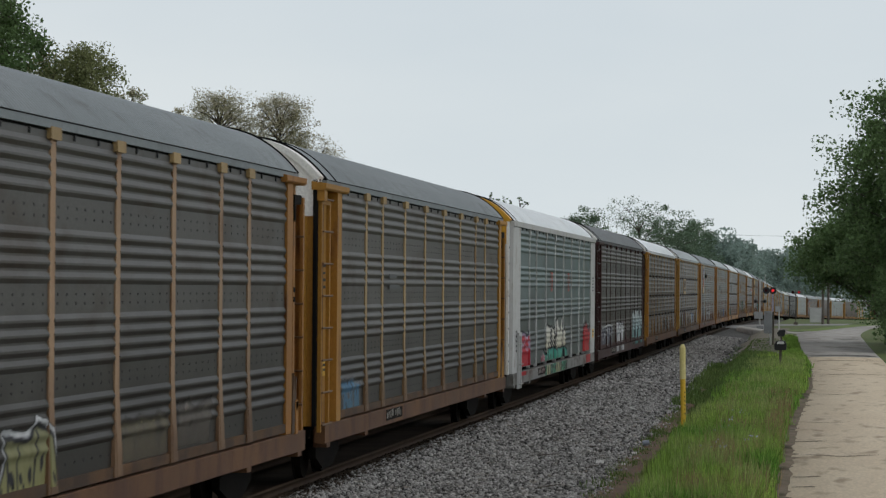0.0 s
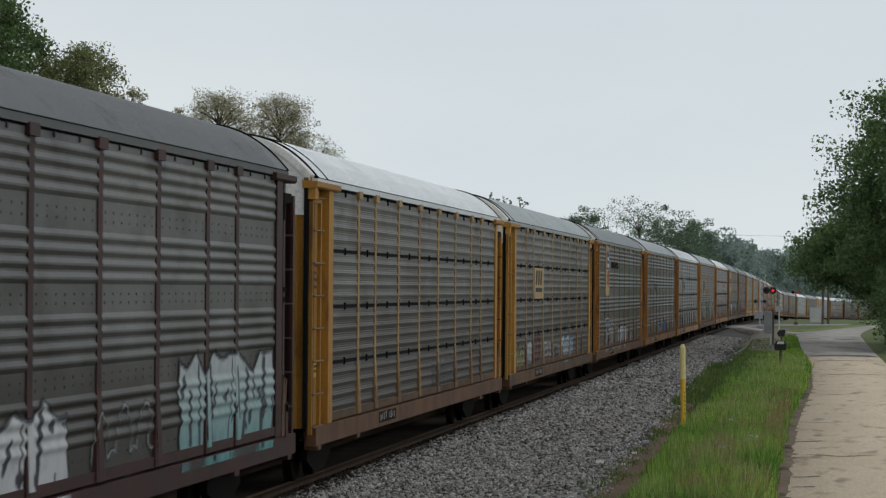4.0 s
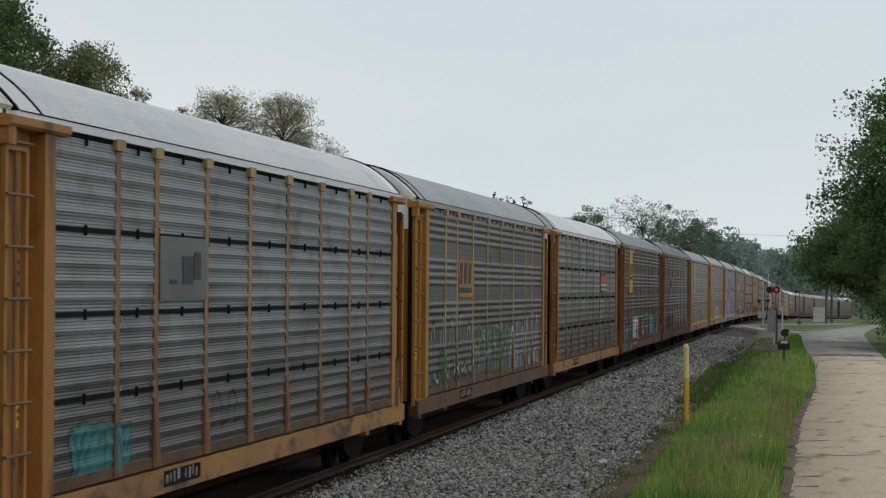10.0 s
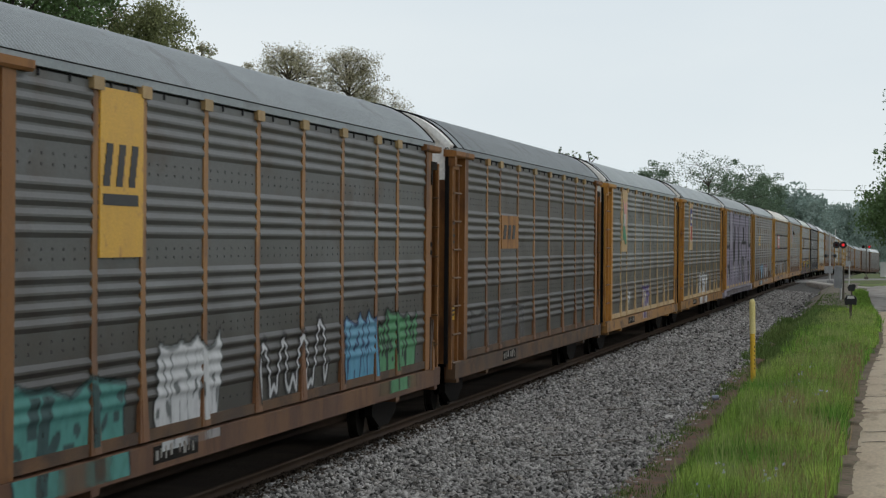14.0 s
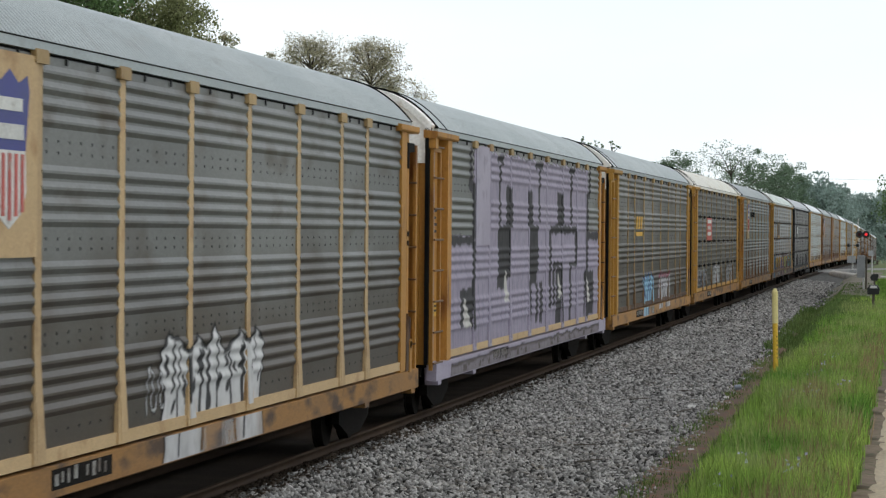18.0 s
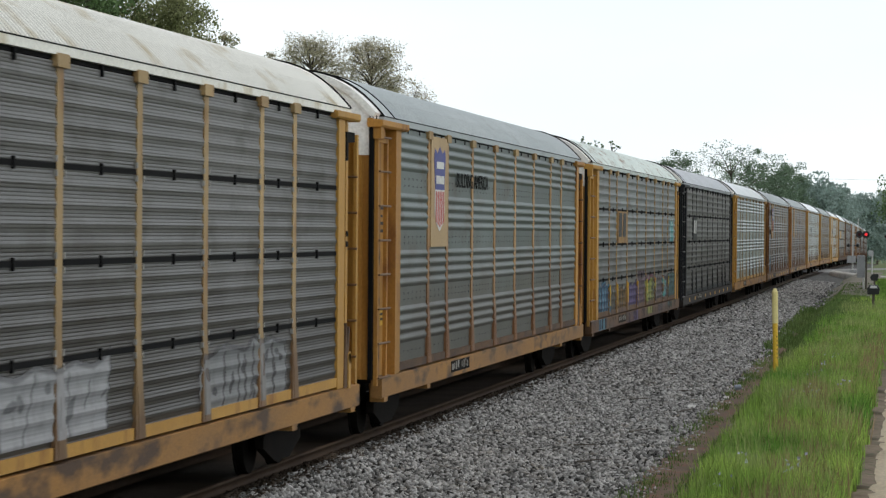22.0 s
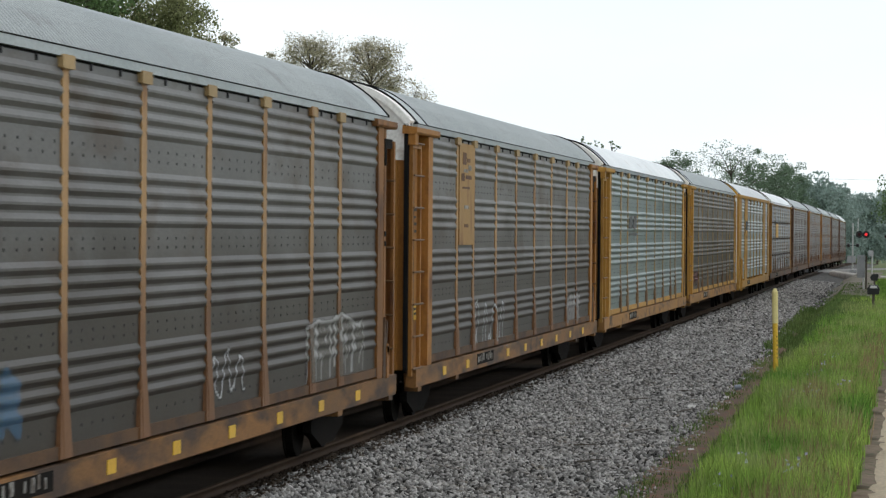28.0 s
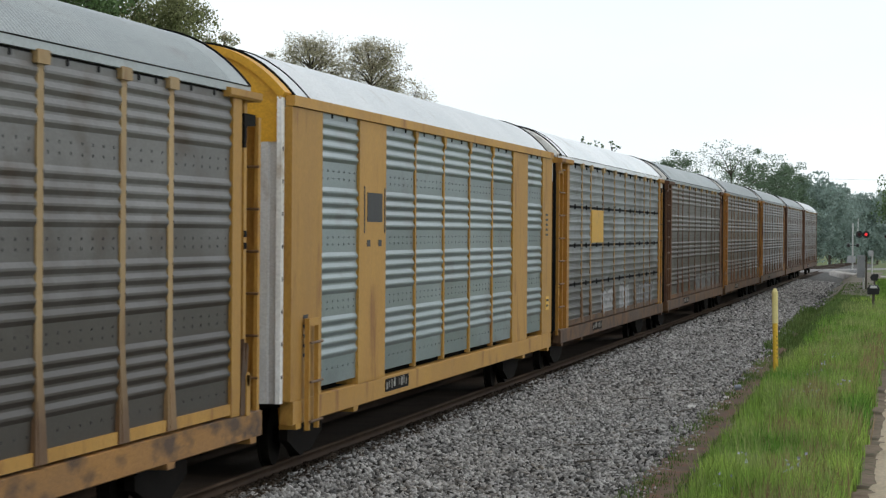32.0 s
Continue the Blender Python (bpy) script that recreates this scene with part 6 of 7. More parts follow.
def blades(name, label, bands, material, seed, category="grass"):
    rng = np.random.RandomState(seed)
    V = []
    for y0, y1, dens, h0, h1, wide, lo, hi in bands:
        n = int((y1 - y0) * 3.2 * dens)
        y = y0 + (y1 - y0) * rng.rand(n)
        a = np.array([toe(v) + 0.3 * noise.noise((v * 0.3, 7, 0)) + 0.2 * noise.noise((v * 0.9, 2, 0)) for v in y]) + lo
        b = np.array([road_left(v) + 0.22 * noise.noise((v * 0.7, 21, 0)) + 0.14 * noise.noise((v * 2.1, 23, 0)) for v in y]) + hi
        s = rng.rand(n)
        x = a + (b - a) * s
        clump = np.array([noise.noise((p * 0.8, q * 0.5, seed)) + 0.6 * noise.noise((p * 2.5, q * 1.5, seed + 3)) for p, q in zip(x, y)])
        keep = (rng.rand(n) < 0.56 + 1.0 * clump) & (rng.rand(n) < 0.25 + 3.2 * np.minimum(s, 1 - s) + 0.25 * (s > 0.6))
        x, y, clump = x[keep], y[keep], clump[keep]
        n = len(x)
        z = np.array([max(ground_z(p, q), bed_z(p, q) if p < toe(q) + 0.1 else -9) for p, q in zip(x, y)]) - 0.01
        h = (h0 + (h1 - h0) * rng.rand(n)) * (0.8 + 0.6 * np.clip(clump, -0.5, 0.8))
        ang, bend = rng.rand(n) * 2 * math.pi, 0.06 + 0.34 * rng.rand(n) ** 1.5
        dx, dy = np.cos(ang), np.sin(ang)
        w = wide * (0.6 + 0.8 * rng.rand(n))
        rx = np.cos(rng.rand(n) * 2 * math.pi)
        base = np.stack([x, y, z], -1)
        side = np.stack([rx * w, np.sqrt(1 - rx ** 2) * w, 0 * w], -1)
        lean = np.stack([dx * h * bend, dy * h * bend, h], -1)
        mid = np.stack([dx * h * bend * 0.35, dy * h * bend * 0.35, h * 0.6], -1)
        V.append(np.stack([base - side, base + side, base + mid + side * 0.7, base + mid - side * 0.7, base + lean], 1))
    V = np.concatenate(V)
    n = len(V)
    me = bpy.data.meshes.new(name)
    quad = (np.arange(n)[:, None] * 5 + np.array([0, 1, 2, 3])).astype(np.int32)
    tri = (np.arange(n)[:, None] * 5 + np.array([3, 2, 4])).astype(np.int32)
    me.vertices.add(n * 5)
    me.vertices.foreach_set("co", V.astype(np.float32).ravel())
    me.loops.add(n * 7)
    me.loops.foreach_set("vertex_index", np.concatenate([quad, tri], 1).ravel())
    me.polygons.add(2 * n)
    st = np.stack([np.arange(n) * 7, np.arange(n) * 7 + 4], -1).astype(np.int32)
    me.polygons.foreach_set("loop_start", st.ravel())
    me.update(calc_edges=True)
    me.materials.append(material)
    tagged(new(name, me), label, category, kind="stuff")


build_stones()
island = strip("grass_island", lambda y: [(-2.9 + 0.09 * (y - 224) * (y > 236) + 0.5 * (y < 228), verge(y) + 0.03), (-1.2 + 0.06 * (y - 224), verge(y) + 0.07), (-0.9 + 0.115 * (y - 224), verge(y) + 0.03)],
               list(np.arange(224, 300, 3.0)), surf("island_turf", (0.12, 0.19, 0.045), (0.17, 0.22, 0.06), 0.8, 0.95, 0, 0.5, 8))
tagged(island, "strip of mown grass beside the street", "grass", kind="structure")
blades("grass", "long fresh green grass on the verge", [(24, 62, 1050, 0.14, 0.54, 0.0075, 0.6, -0.18), (62, 100, 600, 0.13, 0.44, 0.0100, 0.9, -0.15), (100, 130, 210, 0.12, 0.34, 0.02, 1.7, -0.05), (130, 188, 200, 0.08, 0.24, 0.022, 2.6, -0.15)], GRASS, 31)
blades("dry_stalks", "thin straw-coloured stalks among the grass", [(24, 70, 110, 0.32, 0.66, 0.0048, 0.75, -0.3), (70, 120, 60, 0.3, 0.55, 0.008, 1.3, -0.2)], STRAW, 33)
blades("seed_stalks", "brown seed stalks along the road side of the verge", [(24, 80, 60, 0.35, 0.70, 0.0055, 1.3, -0.15)], SEED, 35)
blades("ditch_weeds", "low dark weeds along the ditch", [(58, 90, 190, 0.04, 0.16, 0.010, -0.5, -1.9), (62, 92, 60, 0.05, 0.18, 0.012, -0.6, -1.9), (68, 92, 150, 0.07, 0.25, 0.014, -0.05, -1.9), (88, 136, 340, 0.08, 0.32, 0.02, -0.7, -1.4), (125, 180, 40, 0.05, 0.14, 0.022, -0.4, -1.2), (24, 60, 130, 0.04, 0.16, 0.009, -0.7, -2.2)], WEED, 37, "weeds")
dirt = strip("verge_dirt", lambda y: [(toe(y) + 0.1 + 0.5 * noise.noise((y * 0.11, 2, 0)), ground_z(toe(y) + 0.1, y) + 0.03), (toe(y) + 0.9, ground_z(toe(y) + 0.95, y) + 0.035), (toe(y) + 2.1, ground_z(toe(y) + 2.1, y) + 0.035), (toe(y) + 2.9 + 0.4 * noise.noise((y * 0.2, 5, 0)), ground_z(toe(y) + 2.9, y) + 0.02)],
             list(np.arange(112, 250, 2.0)), surf("verge_gravelly_dirt", (0.14, 0.12, 0.095), (0.19, 0.168, 0.14), 0.7, 0.95, 0, 0.5, 10, (0.075, 0.09, 0.04), 0.35))
tagged(dirt, "bare grey-brown gravelly dirt beside the track", "dirt", kind="structure")
strip_mud = strip("ditch_mud", lambda y: [(toe(y) - 0.75 + 0.35 * noise.noise((y * 0.4, 1, 0)) + 0.15 * noise.noise((y * 1.3, 5, 0)), bed_z(toe(y) - 0.75, y) - 0.01), (toe(y) - 0.35, bed_z(toe(y) - 0.35, y) + 0.03), (toe(y) - 0.1, -0.335), (toe(y) + 0.1, ground_z(toe(y) + 0.1, y) + 0.03), (toe(y) + 0.5, ground_z(toe(y) + 0.5, y) + 0.025), (toe(y) + 1.1 + 0.3 * noise.noise((y * 0.3, 9, 0)), ground_z(toe(y) + 1.1, y) + 0.02)],
                  list(np.arange(20, 130, 0.5)), surf("ditch_red_mud", (0.135, 0.085, 0.055), (0.10, 0.072, 0.05), 1.8, 0.9, 0, 0.6, 15, (0.17, 0.065, 0.035), 0.25))
tagged(strip_mud, "bare reddish mud in the ditch", "mud", kind="structure")
shoulder = strip("road_shoulder", lambda y: [(road_left(y) - 0.45 + 0.25 * noise.noise((y * 0.5, 4, 0)) + 0.12 * noise.noise((y * 1.7, 8, 0)), verge(y) + 0.012), (road_left(y) - 0.15, verge(y) + 0.04),
                                             (road_left(y) - 0.14 + 0.16 * noise.noise((y * 0.6, 14, 0)) + 0.55 * max(0.0, noise.noise((y * 1.6, 18, 0)) - 0.12), verge(y) + 0.047), (road_left(y) + 0.3, verge(y) + 0.01)],
                 list(np.arange(10, 131, 0.25)), surf("shoulder_dirt", (0.12, 0.085, 0.06), (0.18, 0.135, 0.095), 2.0, 0.95, 0, 0.5, 15, (0.07, 0.075, 0.03), 0.35))
tagged(shoulder, "bare brown dirt along the road's edge", "dirt", kind="structure")


# ---------------------------------------------------------------- trees
def tree(name, label, base, height, radius, low, seed, leaf, n_leaf, size, limbs=16, subs=5, spread=0.17, flat=1.0, cat="tree", thick=0.012, twig=0.26):
    rng = np.random.RandomState(seed)
    ob = new(name)
    ob.location = base
    tagged(ob, label, cat)
    bm = bmesh.new()
    mid, semi = (low + height) / 2, (height - low) / 2
    tr = thick * height
    top = Vector((0.04 * radius * rng.randn(), 0.04 * radius * rng.randn(), low + 0.75 * (height - low)))
    tube(bm, (0, 0, -0.2), (top.x * 0.4, top.y * 0.4, top.z * 0.45), tr * 1.3, tr * 0.9, 8)
    tube(bm, (top.x * 0.4, top.y * 0.4, top.z * 0.45), top, tr * 0.9, tr * 0.25, 7)
    tips = []
    for i in range(limbs):
        s = (i + 0.5) / limbs
        a = i * 2.4 + rng.rand()
        zc = -0.85 + 1.8 * s
        rr = math.sqrt(max(0.05, 1 - min(1, abs(zc)) ** 2)) * (0.72 + 0.3 * rng.rand())
        end = Vector((radius * rr * math.cos(a), radius * flat * rr * math.sin(a), mid + semi * zc * 0.9))
        z0 = max(0.25 * low + 0.3, min(top.z * 0.95, end.z - (0.25 + 0.5 * rng.rand()) * radius))
        root = Vector((top.x * z0 / top.z, top.y * z0 / top.z, z0))
        knee = root.lerp(end, 0.5) + Vector((0, 0, 0.1 * radius * rng.rand()))
        tube(bm, root, knee, tr * 0.42, tr * 0.26, 5)
        tube(bm, knee, end, tr * 0.26, tr * 0.08, 5)
        tips.append(end)
        for j in range(subs):
            u = 0.35 + 0.65 * rng.rand()
            p = knee.lerp(end, u)
            q = p + Vector((rng.randn(), rng.randn() * flat, 0.6 * rng.randn() + 0.25)) * radius * twig
            tube(bm, p, q, tr * 0.12, tr * 0.04, 4)
            tips.append(q)
    me = bpy.data.meshes.new("trunk")
    bm.to_mesh(me)
    bm.free()
    me.materials.append(BARK)
    part("trunk", me, ob)
    tips = np.array([tuple(t) for t in tips])
    k = rng.randint(len(tips), size=n_leaf)
    sc = (0.5 + 1.0 * rng.rand(len(tips)))[k][:, None]
    g = np.clip(rng.randn(n_leaf, 3), -1.45, 1.45)
    c = tips[k] + g * radius * spread * sc * np.array((1, flat, 0.7))
    c[:, 2] = np.maximum(c[:, 2], 0.15)
    u = rng.randn(n_leaf, 3)
    u /= np.linalg.norm(u, axis=1)[:, None]
    w = np.cross(u, rng.randn(n_leaf, 3))
    w /= np.linalg.norm(w, axis=1)[:, None]
    sz = size * (0.5 + rng.rand(n_leaf))[:, None]
    v = np.stack([c - u * sz * 0.5, c + w * sz * 0.3, c + u * sz * 0.5, c - w * sz * 0.3], 1).reshape(-1, 3)
    part("crown", soup("crown", v, np.arange(n_leaf * 4).reshape(-1, 4), leaf), ob)
    return ob


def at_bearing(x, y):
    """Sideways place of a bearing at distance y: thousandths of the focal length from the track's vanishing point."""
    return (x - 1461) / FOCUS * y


tree("broadleaf_tree", "tall dark green broadleaf tree behind the train", (-34.0, 105, -0.3), 18.5, 4.5, 5, 1, LEAF_DEEP, 70000, 0.16, 60, 8, 0.09, twig=0.15)
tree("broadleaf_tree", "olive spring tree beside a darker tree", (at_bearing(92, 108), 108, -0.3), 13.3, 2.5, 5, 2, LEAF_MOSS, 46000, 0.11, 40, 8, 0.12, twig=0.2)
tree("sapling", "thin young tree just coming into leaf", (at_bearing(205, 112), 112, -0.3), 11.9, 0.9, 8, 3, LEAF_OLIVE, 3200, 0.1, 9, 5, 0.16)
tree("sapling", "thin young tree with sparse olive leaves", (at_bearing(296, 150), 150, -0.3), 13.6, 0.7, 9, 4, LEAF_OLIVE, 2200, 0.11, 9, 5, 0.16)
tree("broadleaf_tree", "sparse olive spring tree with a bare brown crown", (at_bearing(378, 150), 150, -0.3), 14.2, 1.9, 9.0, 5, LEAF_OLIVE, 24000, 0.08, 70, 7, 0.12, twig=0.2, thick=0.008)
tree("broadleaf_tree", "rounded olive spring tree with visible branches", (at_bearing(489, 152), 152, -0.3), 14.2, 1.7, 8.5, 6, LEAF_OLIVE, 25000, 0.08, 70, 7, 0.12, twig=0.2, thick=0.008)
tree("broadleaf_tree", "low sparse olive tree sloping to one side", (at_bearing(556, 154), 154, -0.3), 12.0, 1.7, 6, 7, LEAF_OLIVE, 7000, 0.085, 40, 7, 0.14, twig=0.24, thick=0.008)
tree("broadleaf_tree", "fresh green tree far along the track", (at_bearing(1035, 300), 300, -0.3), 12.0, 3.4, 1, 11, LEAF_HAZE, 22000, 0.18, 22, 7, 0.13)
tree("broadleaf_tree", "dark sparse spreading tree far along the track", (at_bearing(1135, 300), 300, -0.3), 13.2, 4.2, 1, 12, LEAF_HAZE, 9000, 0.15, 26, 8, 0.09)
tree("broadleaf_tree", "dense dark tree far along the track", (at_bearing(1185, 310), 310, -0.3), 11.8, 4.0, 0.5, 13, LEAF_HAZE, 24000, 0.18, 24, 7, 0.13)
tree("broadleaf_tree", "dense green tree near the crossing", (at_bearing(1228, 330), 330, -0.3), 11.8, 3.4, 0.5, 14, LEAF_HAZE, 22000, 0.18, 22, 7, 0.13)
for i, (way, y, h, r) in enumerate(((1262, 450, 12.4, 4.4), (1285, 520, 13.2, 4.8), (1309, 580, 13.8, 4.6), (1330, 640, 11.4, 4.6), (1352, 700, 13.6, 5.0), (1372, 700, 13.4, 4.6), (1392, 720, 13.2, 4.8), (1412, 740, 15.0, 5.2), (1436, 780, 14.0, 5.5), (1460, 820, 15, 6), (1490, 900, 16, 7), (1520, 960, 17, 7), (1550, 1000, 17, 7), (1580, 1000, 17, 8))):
    tree("broadleaf_tree", "hazy green tree in the far wood beyond the crossing", (at_bearing(way, y), y, -0.3 - dip(y)), h + dip(y), r, 0.3, 40 + i, LEAF_FAR_HAZE, 9000, 0.55, 20, 5, 0.17)
tree("oak_tree", "large spreading green tree over the road", (8.15, 150, 0.2), 15.6, 8.3, 1.2, 21, LEAF_DEEP, 150000, 0.18, 150, 8, 0.06, twig=0.1)
tree("oak_tree", "dense low green tree beside the road", (3.6, 165, 0.2), 7.7, 5.6, 2.9, 27, LEAF_DEEP, 65000, 0.17, 80, 8, 0.075, twig=0.12)
tree("broadleaf_tree", "young green tree past the crossing", (6.5, 255, 0.0), 7.5, 3.0, 1.0, 26, LEAF_MID, 8000, 0.24, 18, 6, 0.15)
tree("shrub", "dark green shrub at the road's edge", (5.2, 186, 0.2), 4.4, 2.3, 0.1, 22, LEAF_DEEP, 9000, 0.15, 20, 6, 0.16, cat="shrub")
tree("shrub", "dense shrub on the grass beside the road", (4.7, 143, 0.2), 4.6, 2.1, 0.1, 24, LEAF_DEEP, 16000, 0.14, 30, 6, 0.13, cat="shrub", twig=0.15)
tree("shrub", "dark bush under the large tree", (7.5, 170, 0.2), 5.0, 3.2, 0.1, 23, LEAF_DEEP, 9000, 0.17, 20, 6, 0.16, cat="shrub")
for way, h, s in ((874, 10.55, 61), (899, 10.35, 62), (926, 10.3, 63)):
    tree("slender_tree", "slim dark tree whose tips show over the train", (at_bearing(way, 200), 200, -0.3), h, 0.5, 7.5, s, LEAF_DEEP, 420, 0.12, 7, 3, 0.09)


# ---------------------------------------------------------------- small things along the line
def lone(name, label, category, at, pieces, group=""):
    """A thing from (part name, material, builder) at a place."""
    ob = new(name)
    ob.location = at
    tagged(ob, label, category, group)
    for pn, m, build in pieces:
        part(pn, shape((name, pn, len(MESH)), m, build), ob)
    return ob


YPOST = surf("post_yellow_plastic", (0.58, 0.36, 0.03), (0.66, 0.43, 0.05), 2, 0.5, 0, 0.05, 40, (0.4, 0.24, 0.03), 0.15)
YPALE = surf("post_pale_yellow_cap", (0.70, 0.60, 0.24), (0.76, 0.66, 0.32), 2, 0.5, 0, 0.05)
GREYBOX = surf("cabinet_grey_metal", (0.30, 0.31, 0.32), (0.38, 0.39, 0.40), 2, 0.5, 0.2, 0.05, 40, (0.22, 0.2, 0.18), 0.15)
PALE = surf("pole_white_paint", (0.5, 0.5, 0.49), (0.58, 0.58, 0.57), 2, 0.55, 0, 0.05)
TIMBER = surf("post_grey_timber", (0.09, 0.075, 0.06), (0.14, 0.12, 0.1), 2, 0.85, 0, 0.3)
SIGNAL_BLACK = surf("signal_black", (0.012, 0.012, 0.013), (0.02, 0.02, 0.02), 2, 0.5, 0, 0.05)
LAMP_RED = bpy.data.materials.new("lamp_red_lit")
LAMP_RED.use_nodes = True
LAMP_RED.node_tree.nodes["Principled BSDF"].inputs["Base Color"].default_value = (0.4, 0.01, 0.01, 1)
LAMP_RED.node_tree.nodes["Principled BSDF"].inputs["Emission Color"].default_value = (1.0, 0.03, 0.04, 1)
LAMP_RED.node_tree.nodes["Principled BSDF"].inputs["Emission Strength"].default_value = 0.5
LAMP_DARK = surf("lamp_red_unlit", (0.03, 0.005, 0.006), (0.045, 0.008, 0.009), 3, 0.25, 0, 0)

gp = ground_z(-2.94, 60.7)
mk = lone("marker_post", "yellow plastic marker post with a pale top", "marker post", (-2.94, 60.7, gp), [
    ("shaft", YPOST, lambda bm: tube(bm, (0, 0, -0.1), (-0.028, 0, 1.3), 0.056, 0.056, 14)),
    ("cap", YPALE, lambda bm: (tube(bm, (-0.028, 0, 1.3), (-0.04, 0, 1.97), 0.064, 0.064, 14), tube(bm, (-0.04, 0, 1.97), (-0.041, 0, 2.04), 0.064, 0.03, 14)))])
for i in range(6):
    part("label_bar", shape(("label_bar", 0), SIGNAL_BLACK, lambda bm: box(bm, 0.03, 0.046, -0.04, -0.015, 0, 0.035)), mk, (-0.012 - 0.002 * i, -0.01, 0.55 + 0.09 * i))

lone("mailbox", "dark mailbox with a white front on a timber post", "mailbox", (-1.66, 111, 0.2), [
    ("post", TIMBER, lambda bm: box(bm, -0.05, 0.05, -0.05, 0.05, -0.1, 0.8)),
    ("box", SIGNAL_BLACK, lambda bm: prism(bm, [(-0.22, 0.76), (0.22, 0.76), (0.24, 0.98), (0.15, 1.12), (-0.15, 1.12), (-0.24, 0.98)], -0.28, 0.28)),
    ("flap", PALE, lambda bm: prism(bm, [(-0.14, 1.0), (0.16, 1.0), (0.12, 1.1), (-0.1, 1.1)], -0.3, -0.285))])
lone("mailbox", "small black mailbox on a thin post", "mailbox", (-1.98, 135, 0.2), [
    ("post", TIMBER, lambda bm: box(bm, -0.04, 0.04, -0.04, 0.04, -0.1, 0.9)),
    ("box", SIGNAL_BLACK, lambda bm: prism(bm, [(-0.14, 0.9), (0.14, 0.9), (0.2, 1.16), (0.14, 1.22), (-0.1, 1.2), (-0.2, 1.06)], -0.22, 0.22))])
lone("signal_cabinet", "grey metal signal cabinet on a white post", "cabinet", (-3.05, 159, 0.12), [
    ("case", GREYBOX, lambda bm: prism(bm, [(-0.24, 0.75), (0.2, 0.75), (0.2, 1.95), (0.16, 1.99), (-0.2, 1.99), (-0.24, 1.95)], -0.2, 0.2)),
    ("door", GREYBOX, lambda bm: box(bm, -0.2, 0.16, -0.215, -0.203, 0.82, 1.9)),
    ("post", PALE, lambda bm: tube(bm, (0.12, -0.1, -0.1), (0.12, -0.1, 0.78), 0.06, 0.06, 10)),
    ("conduit", TIMBER, lambda bm: tube(bm, (0.27, 0, -0.1), (0.27, 0, 1.95), 0.05, 0.05, 8))])


def head(bm, x, z, y=-0.12):
    tube(bm, (x, y, z), (x, y + 0.02, z), 0.30, 0.30, 20)
    tube(bm, (x, y + 0.02, z), (x, y + 0.2, z), 0.15, 0.13, 14)


lone("crossing_signal", "railway crossing signal mast with red flashing lamps", "crossing signal", (-5.45, 245, -0.15), [
    ("mast", PALE, lambda bm: tube(bm, (0, 0, -0.1), (0, 0, 4.35), 0.075, 0.06, 10)),
    ("base", GREYBOX, lambda bm: box(bm, -0.25, 0.3, -0.25, 0.25, -0.1, 0.35)),
    ("gate_motor", GREYBOX, lambda bm: box(bm, -0.45, 0.25, -0.3, 0.3, 0.95, 1.55)),
    ("arm", PALE, lambda bm: tube(bm, (0, -0.05, 3.35), (1.2, -0.05, 3.35), 0.035, 0.035, 8)),
    ("bell_rod", PALE, lambda bm: tube(bm, (0.42, 0, 3.3), (0.45, 0, 4.75), 0.04, 0.03, 8)),
    ("lamp_head", SIGNAL_BLACK, lambda bm: head(bm, 0.55, 3.38)),
    ("lamp_head", SIGNAL_BLACK, lambda bm: head(bm, 1.12, 3.38)),
    ("lens", LAMP_DARK, lambda bm: tube(bm, (0.55, -0.14, 3.38), (0.55, -0.125, 3.38), 0.13, 0.13, 16)),
    ("lens", LAMP_RED, lambda bm: tube(bm, (1.12, -0.14, 3.38), (1.12, -0.125, 3.38), 0.13, 0.13, 16)),
    ("lamp_head", SIGNAL_BLACK, lambda bm: (tube(bm, (-0.35, 0.05, 2.45), (-0.35, -0.25, 2.45), 0.17, 0.1, 14), tube(bm, (0, 0, 2.45), (-0.4, 0, 2.45), 0.03, 0.03, 6))),
    ("lamp_head", SIGNAL_BLACK, lambda bm: (tube(bm, (0.42, 0.05, 2.45), (0.42, -0.25, 2.45), 0.17, 0.1, 14), tube(bm, (0, 0, 2.45), (0.45, 0, 2.45), 0.03, 0.03, 6)))])
lone("equipment_box", "pale grey equipment box beyond the crossing", "cabinet", (-0.75, 300, 0.0), [
    ("case", PALE, lambda bm: box(bm, -0.7, 0.7, -0.4, 0.4, -0.1, 1.35)),
    ("lid", PALE, lambda bm: box(bm, -0.74, 0.74, -0.44, 0.44, 1.35, 1.45))])
for dx, dy in ((0.0, 0.0), (0.55, 4.0)):
    lone("utility_pole", "dark timber utility pole beyond the crossing", "pole", (-0.1 + dx, 292 + dy, 0.0), [
        ("pole", TIMBER, lambda bm: tube(bm, (0, 0, -0.2), (0, 0, 4.2), 0.14, 0.12, 10)),
        ("crossarm", TIMBER, lambda bm: box(bm, -0.4, 0.4, -0.06, 0.06, 3.8, 3.92))], "poles by the crossing")
lone("marker_stake", "thin white stake by the street", "stake", (-3.6, 232, 0.0), [
    ("stake", PALE, lambda bm: tube(bm, (0, 0, -0.1), (0, 0, 1.6), 0.06, 0.05, 8)),
    ("plate", GREYBOX, lambda bm: box(bm, -0.3, 0.12, -0.02, 0.02, 1.5, 1.95))])
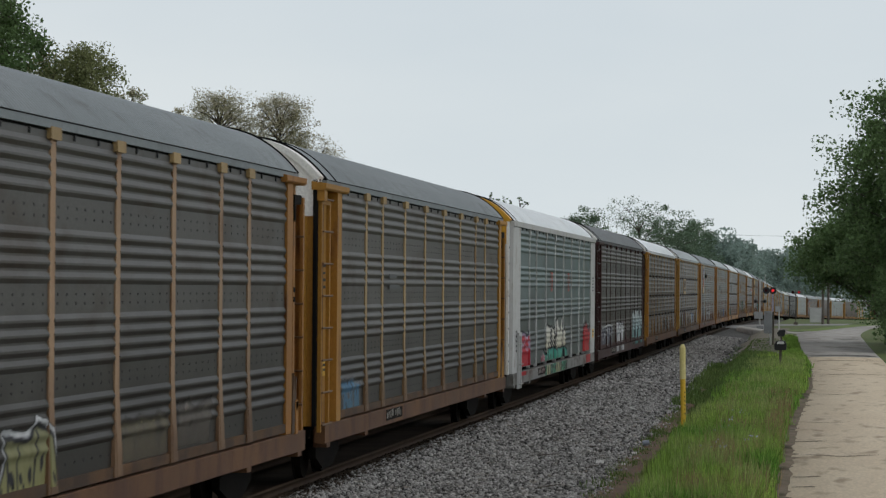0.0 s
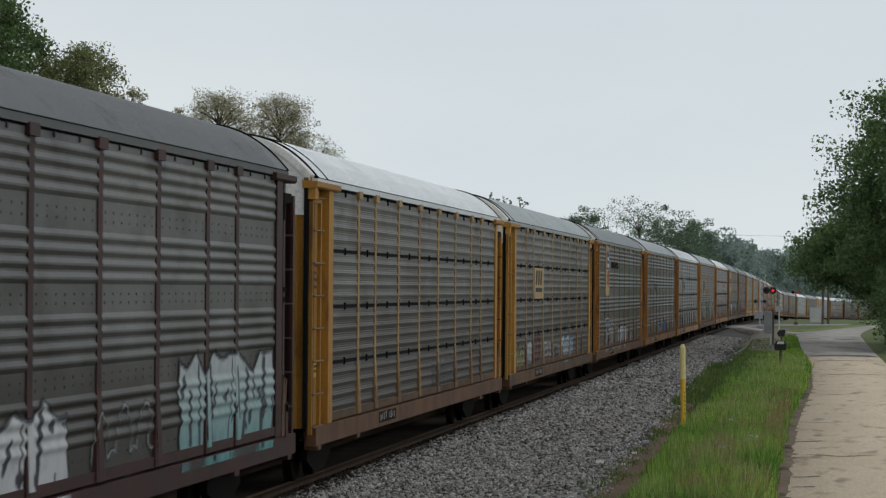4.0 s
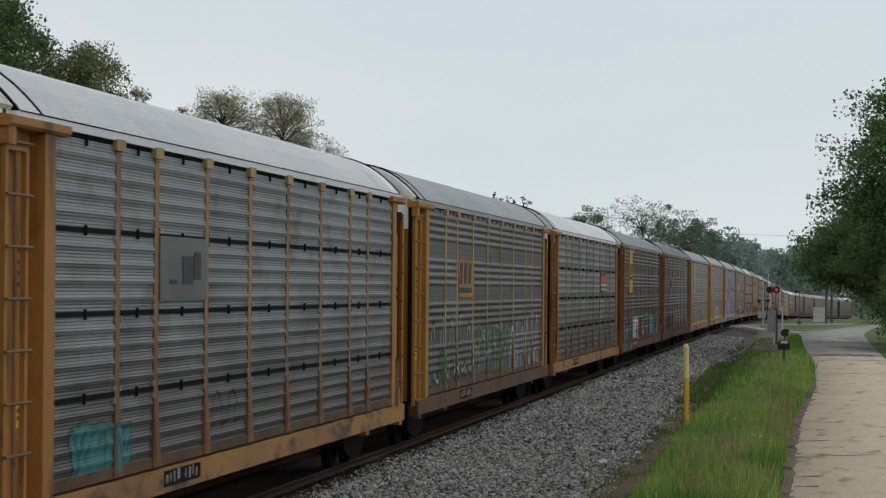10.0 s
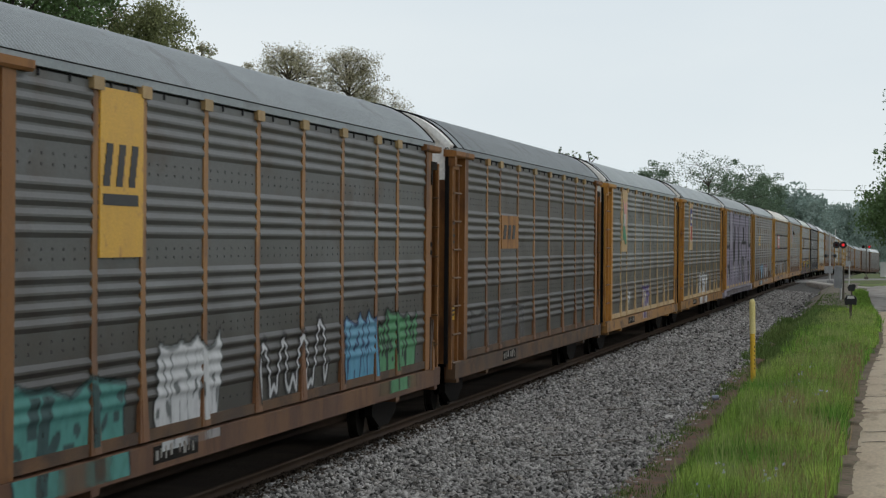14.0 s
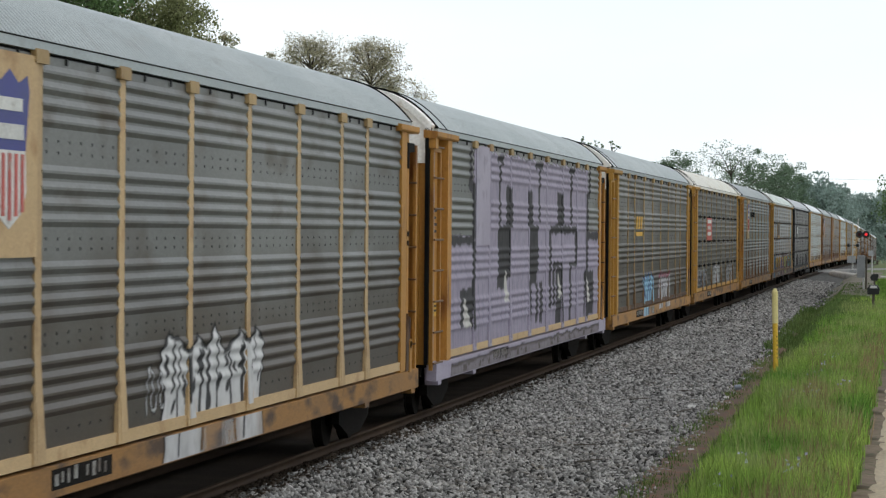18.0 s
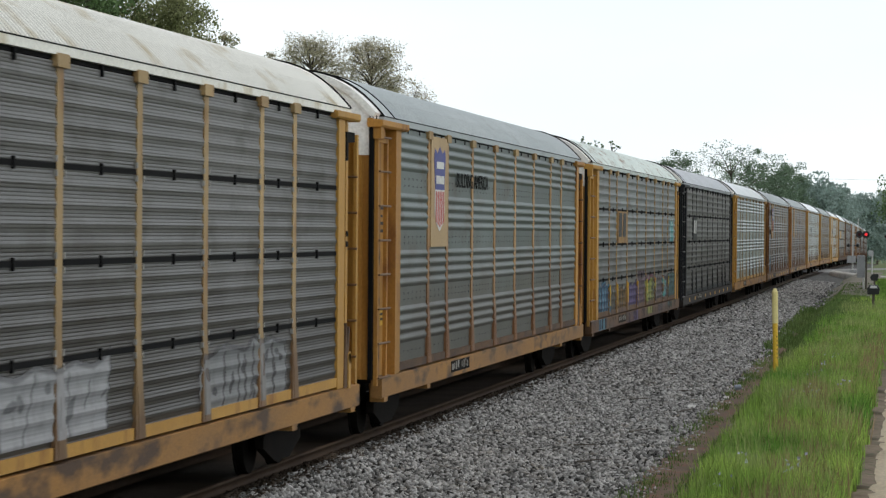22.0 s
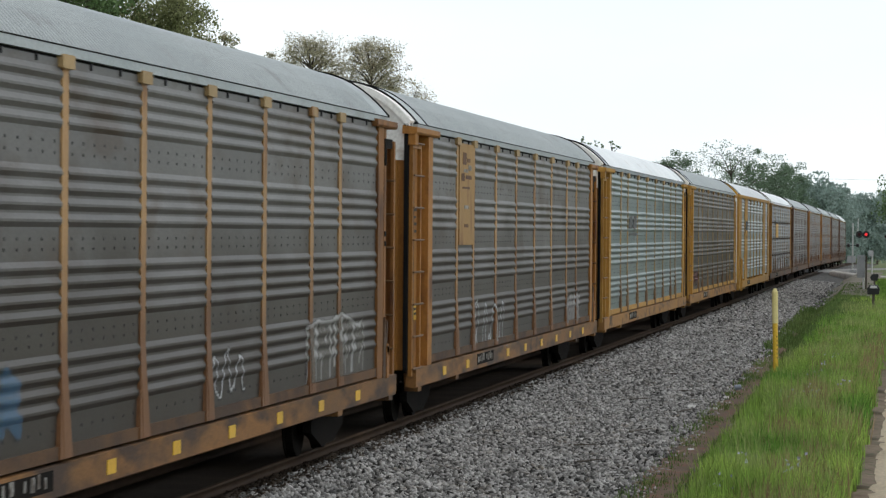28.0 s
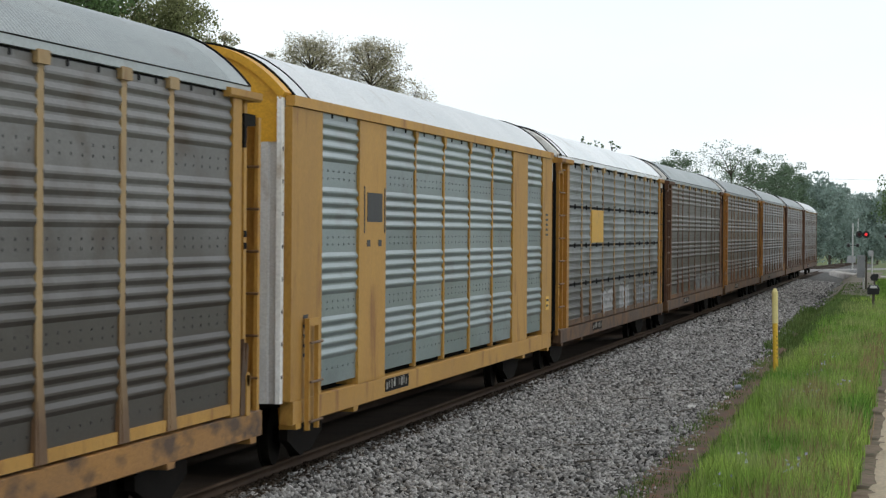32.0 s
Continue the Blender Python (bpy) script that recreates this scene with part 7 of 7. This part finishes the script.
lone("discarded_can", "crushed pale blue can in the ditch", "litter", (-4.04, 65.4, float(bed_z(-4.04, 65.4)) + 0.1), [
    ("body", surf("can_blue_grey", (0.2, 0.24, 0.3), (0.3, 0.34, 0.38), 9, 0.4, 0.4, 0.1), lambda bm: tube(bm, (-0.07, 0, 0), (0.07, 0.03, 0.02), 0.065, 0.06, 12)),
    ("end", GREYBOX, lambda bm: tube(bm, (0.071, 0.03, 0.02), (0.08, 0.032, 0.021), 0.05, 0.05, 12))])
for x, y, s in ((-4.56, 58.7, 0.11), (-4.1, 62.4, 0.09), (-3.5, 71, 0.09), (-3.9, 78, 0.1), (-4.05, 58.5, 0.07), (-3.85, 66, 0.08), (-4.3, 49, 0.06), (-3.7, 47.5, 0.07)):
    lone("paper_scrap", "crumpled white paper scrap on the stones", "litter", (x, y, float(max(bed_z(x, y), ground_z(x, y))) + 0.03), [
        ("sheet", PALE, lambda bm: plate(bm, [(-s, 0), (-s * 0.3, s * 0.5), (s * 0.6, s * 0.35), (s, -s * 0.1), (s * 0.2, -s * 0.2)], -s * 0.8, s * 0.6))], "scraps of litter")


def build_flowers():
    rng = np.random.RandomState(77)
    v = []
    for _ in range(13):
        cy = 30 + 34 * rng.rand()
        cx = toe(cy) + 1.2 + (road_left(cy) - 0.6 - toe(cy) - 1.2) * rng.rand()
        for _ in range(7):
            x, y = cx + 0.09 * rng.randn(), cy + 0.25 * rng.randn()
            c = np.array((x, y, ground_z(x, y) + 0.34 + 0.16 * rng.rand()))
            u = rng.randn(3)
            u /= np.linalg.norm(u)
            w = np.cross(u, rng.randn(3))
            w /= np.linalg.norm(w)
            v += [c - u * 0.026, c + w * 0.02, c + u * 0.026, c - w * 0.02]
    tagged(new("wildflowers", soup("wildflowers", v, np.arange(len(v)).reshape(-1, 4), BLOOM)), "small pale blue wildflowers among the grass", "flowers", kind="stuff")


build_flowers()
lone("crossing_signal", "small crossing signal across the street with red lamps", "crossing signal", (-2.75, 283, -0.15), [
    ("mast", TIMBER, lambda bm: tube(bm, (0, 0, -0.1), (0, 0, 3.4), 0.045, 0.04, 8)),
    ("base", TIMBER, lambda bm: box(bm, -0.2, 0.2, -0.2, 0.2, -0.1, 0.25)),
    ("lamp_head", SIGNAL_BLACK, lambda bm: (tube(bm, (-0.3, -0.1, 3.2), (-0.3, 0.1, 3.2), 0.16, 0.14, 16), tube(bm, (-0.3, 0, 3.2), (0, 0, 3.2), 0.03, 0.03, 6))),
    ("lamp_head", SIGNAL_BLACK, lambda bm: (tube(bm, (0.3, -0.1, 3.2), (0.3, 0.1, 3.2), 0.16, 0.14, 16), tube(bm, (0.3, 0, 3.2), (0, 0, 3.2), 0.03, 0.03, 6))),
    ("lens", LAMP_DARK, lambda bm: tube(bm, (-0.3, -0.12, 3.2), (-0.3, -0.104, 3.2), 0.1, 0.1, 16)),
    ("lens", LAMP_RED, lambda bm: tube(bm, (0.3, -0.12, 3.2), (0.3, -0.104, 3.2), 0.1, 0.1, 16))])

for x, y, a, q in ((-5.6, 79, 0.3, 0.5), (-5.2, 64, -0.5, 0.45), (-5.9, 60, 0.2, 0.6), (-4.9, 51, 0.7, 0.4), (-5.5, 47, -0.2, 0.45), (-4.6, 57, 1.0, 0.35), (-6.1, 71, -0.6, 0.5), (-5.0, 44, 0.4, 0.4)):
    d = Vector((q * math.cos(a), q * math.sin(a) * 2.0, 0))
    lone("twig", "thin dead twig lying on the ballast stones", "twig", (x, y, float(bed_z(x, y)) + 0.045), [
        ("stem", BARK, lambda bm: (tube(bm, -0.5 * d, 0.1 * d + Vector((0, 0, 0.02)), 0.014, 0.012, 6), tube(bm, 0.1 * d + Vector((0, 0, 0.02)), 0.5 * d + Vector((0.05, 0, 0.035)), 0.012, 0.006, 6)))], "dead twigs on the ballast")

# power line over the far road
for z in (13.0,):
    w = bpy.data.meshes.new("wire")
    bm = bmesh.new()
    pts = [Vector((-22 + 44 * i / 12, 500 - 1.2 * i, z - 0.5 * math.sin(math.pi * i / 12))) for i in range(13)]
    for a, c in zip(pts, pts[1:]):
        tube(bm, a, c, 0.018, 0.018, 5)
    bm.to_mesh(w)
    bm.free()
    w.materials.append(SIGNAL_BLACK)
    tagged(new("power_line", w), "thin dark power line strung between poles", "power line", "power lines over the road")
for x, y in ((-22, 500), (22, 485.6)):
    lone("utility_pole", "tall timber utility pole carrying the power line", "pole", (x, y, -0.3), [
        ("pole", TIMBER, lambda bm: tube(bm, (0, 0, 0), (0, 0, 14.4), 0.16, 0.12, 10)),
        ("crossarm", TIMBER, lambda bm: box(bm, -0.08, 0.08, -0.9, 0.9, 13.9, 14.05))], "poles of the power line")


def motions():
    for k, ob in enumerate(TRAIN):
        walk(ob, [(t, car_pose(k, t)) for t in range(33)])


motions()
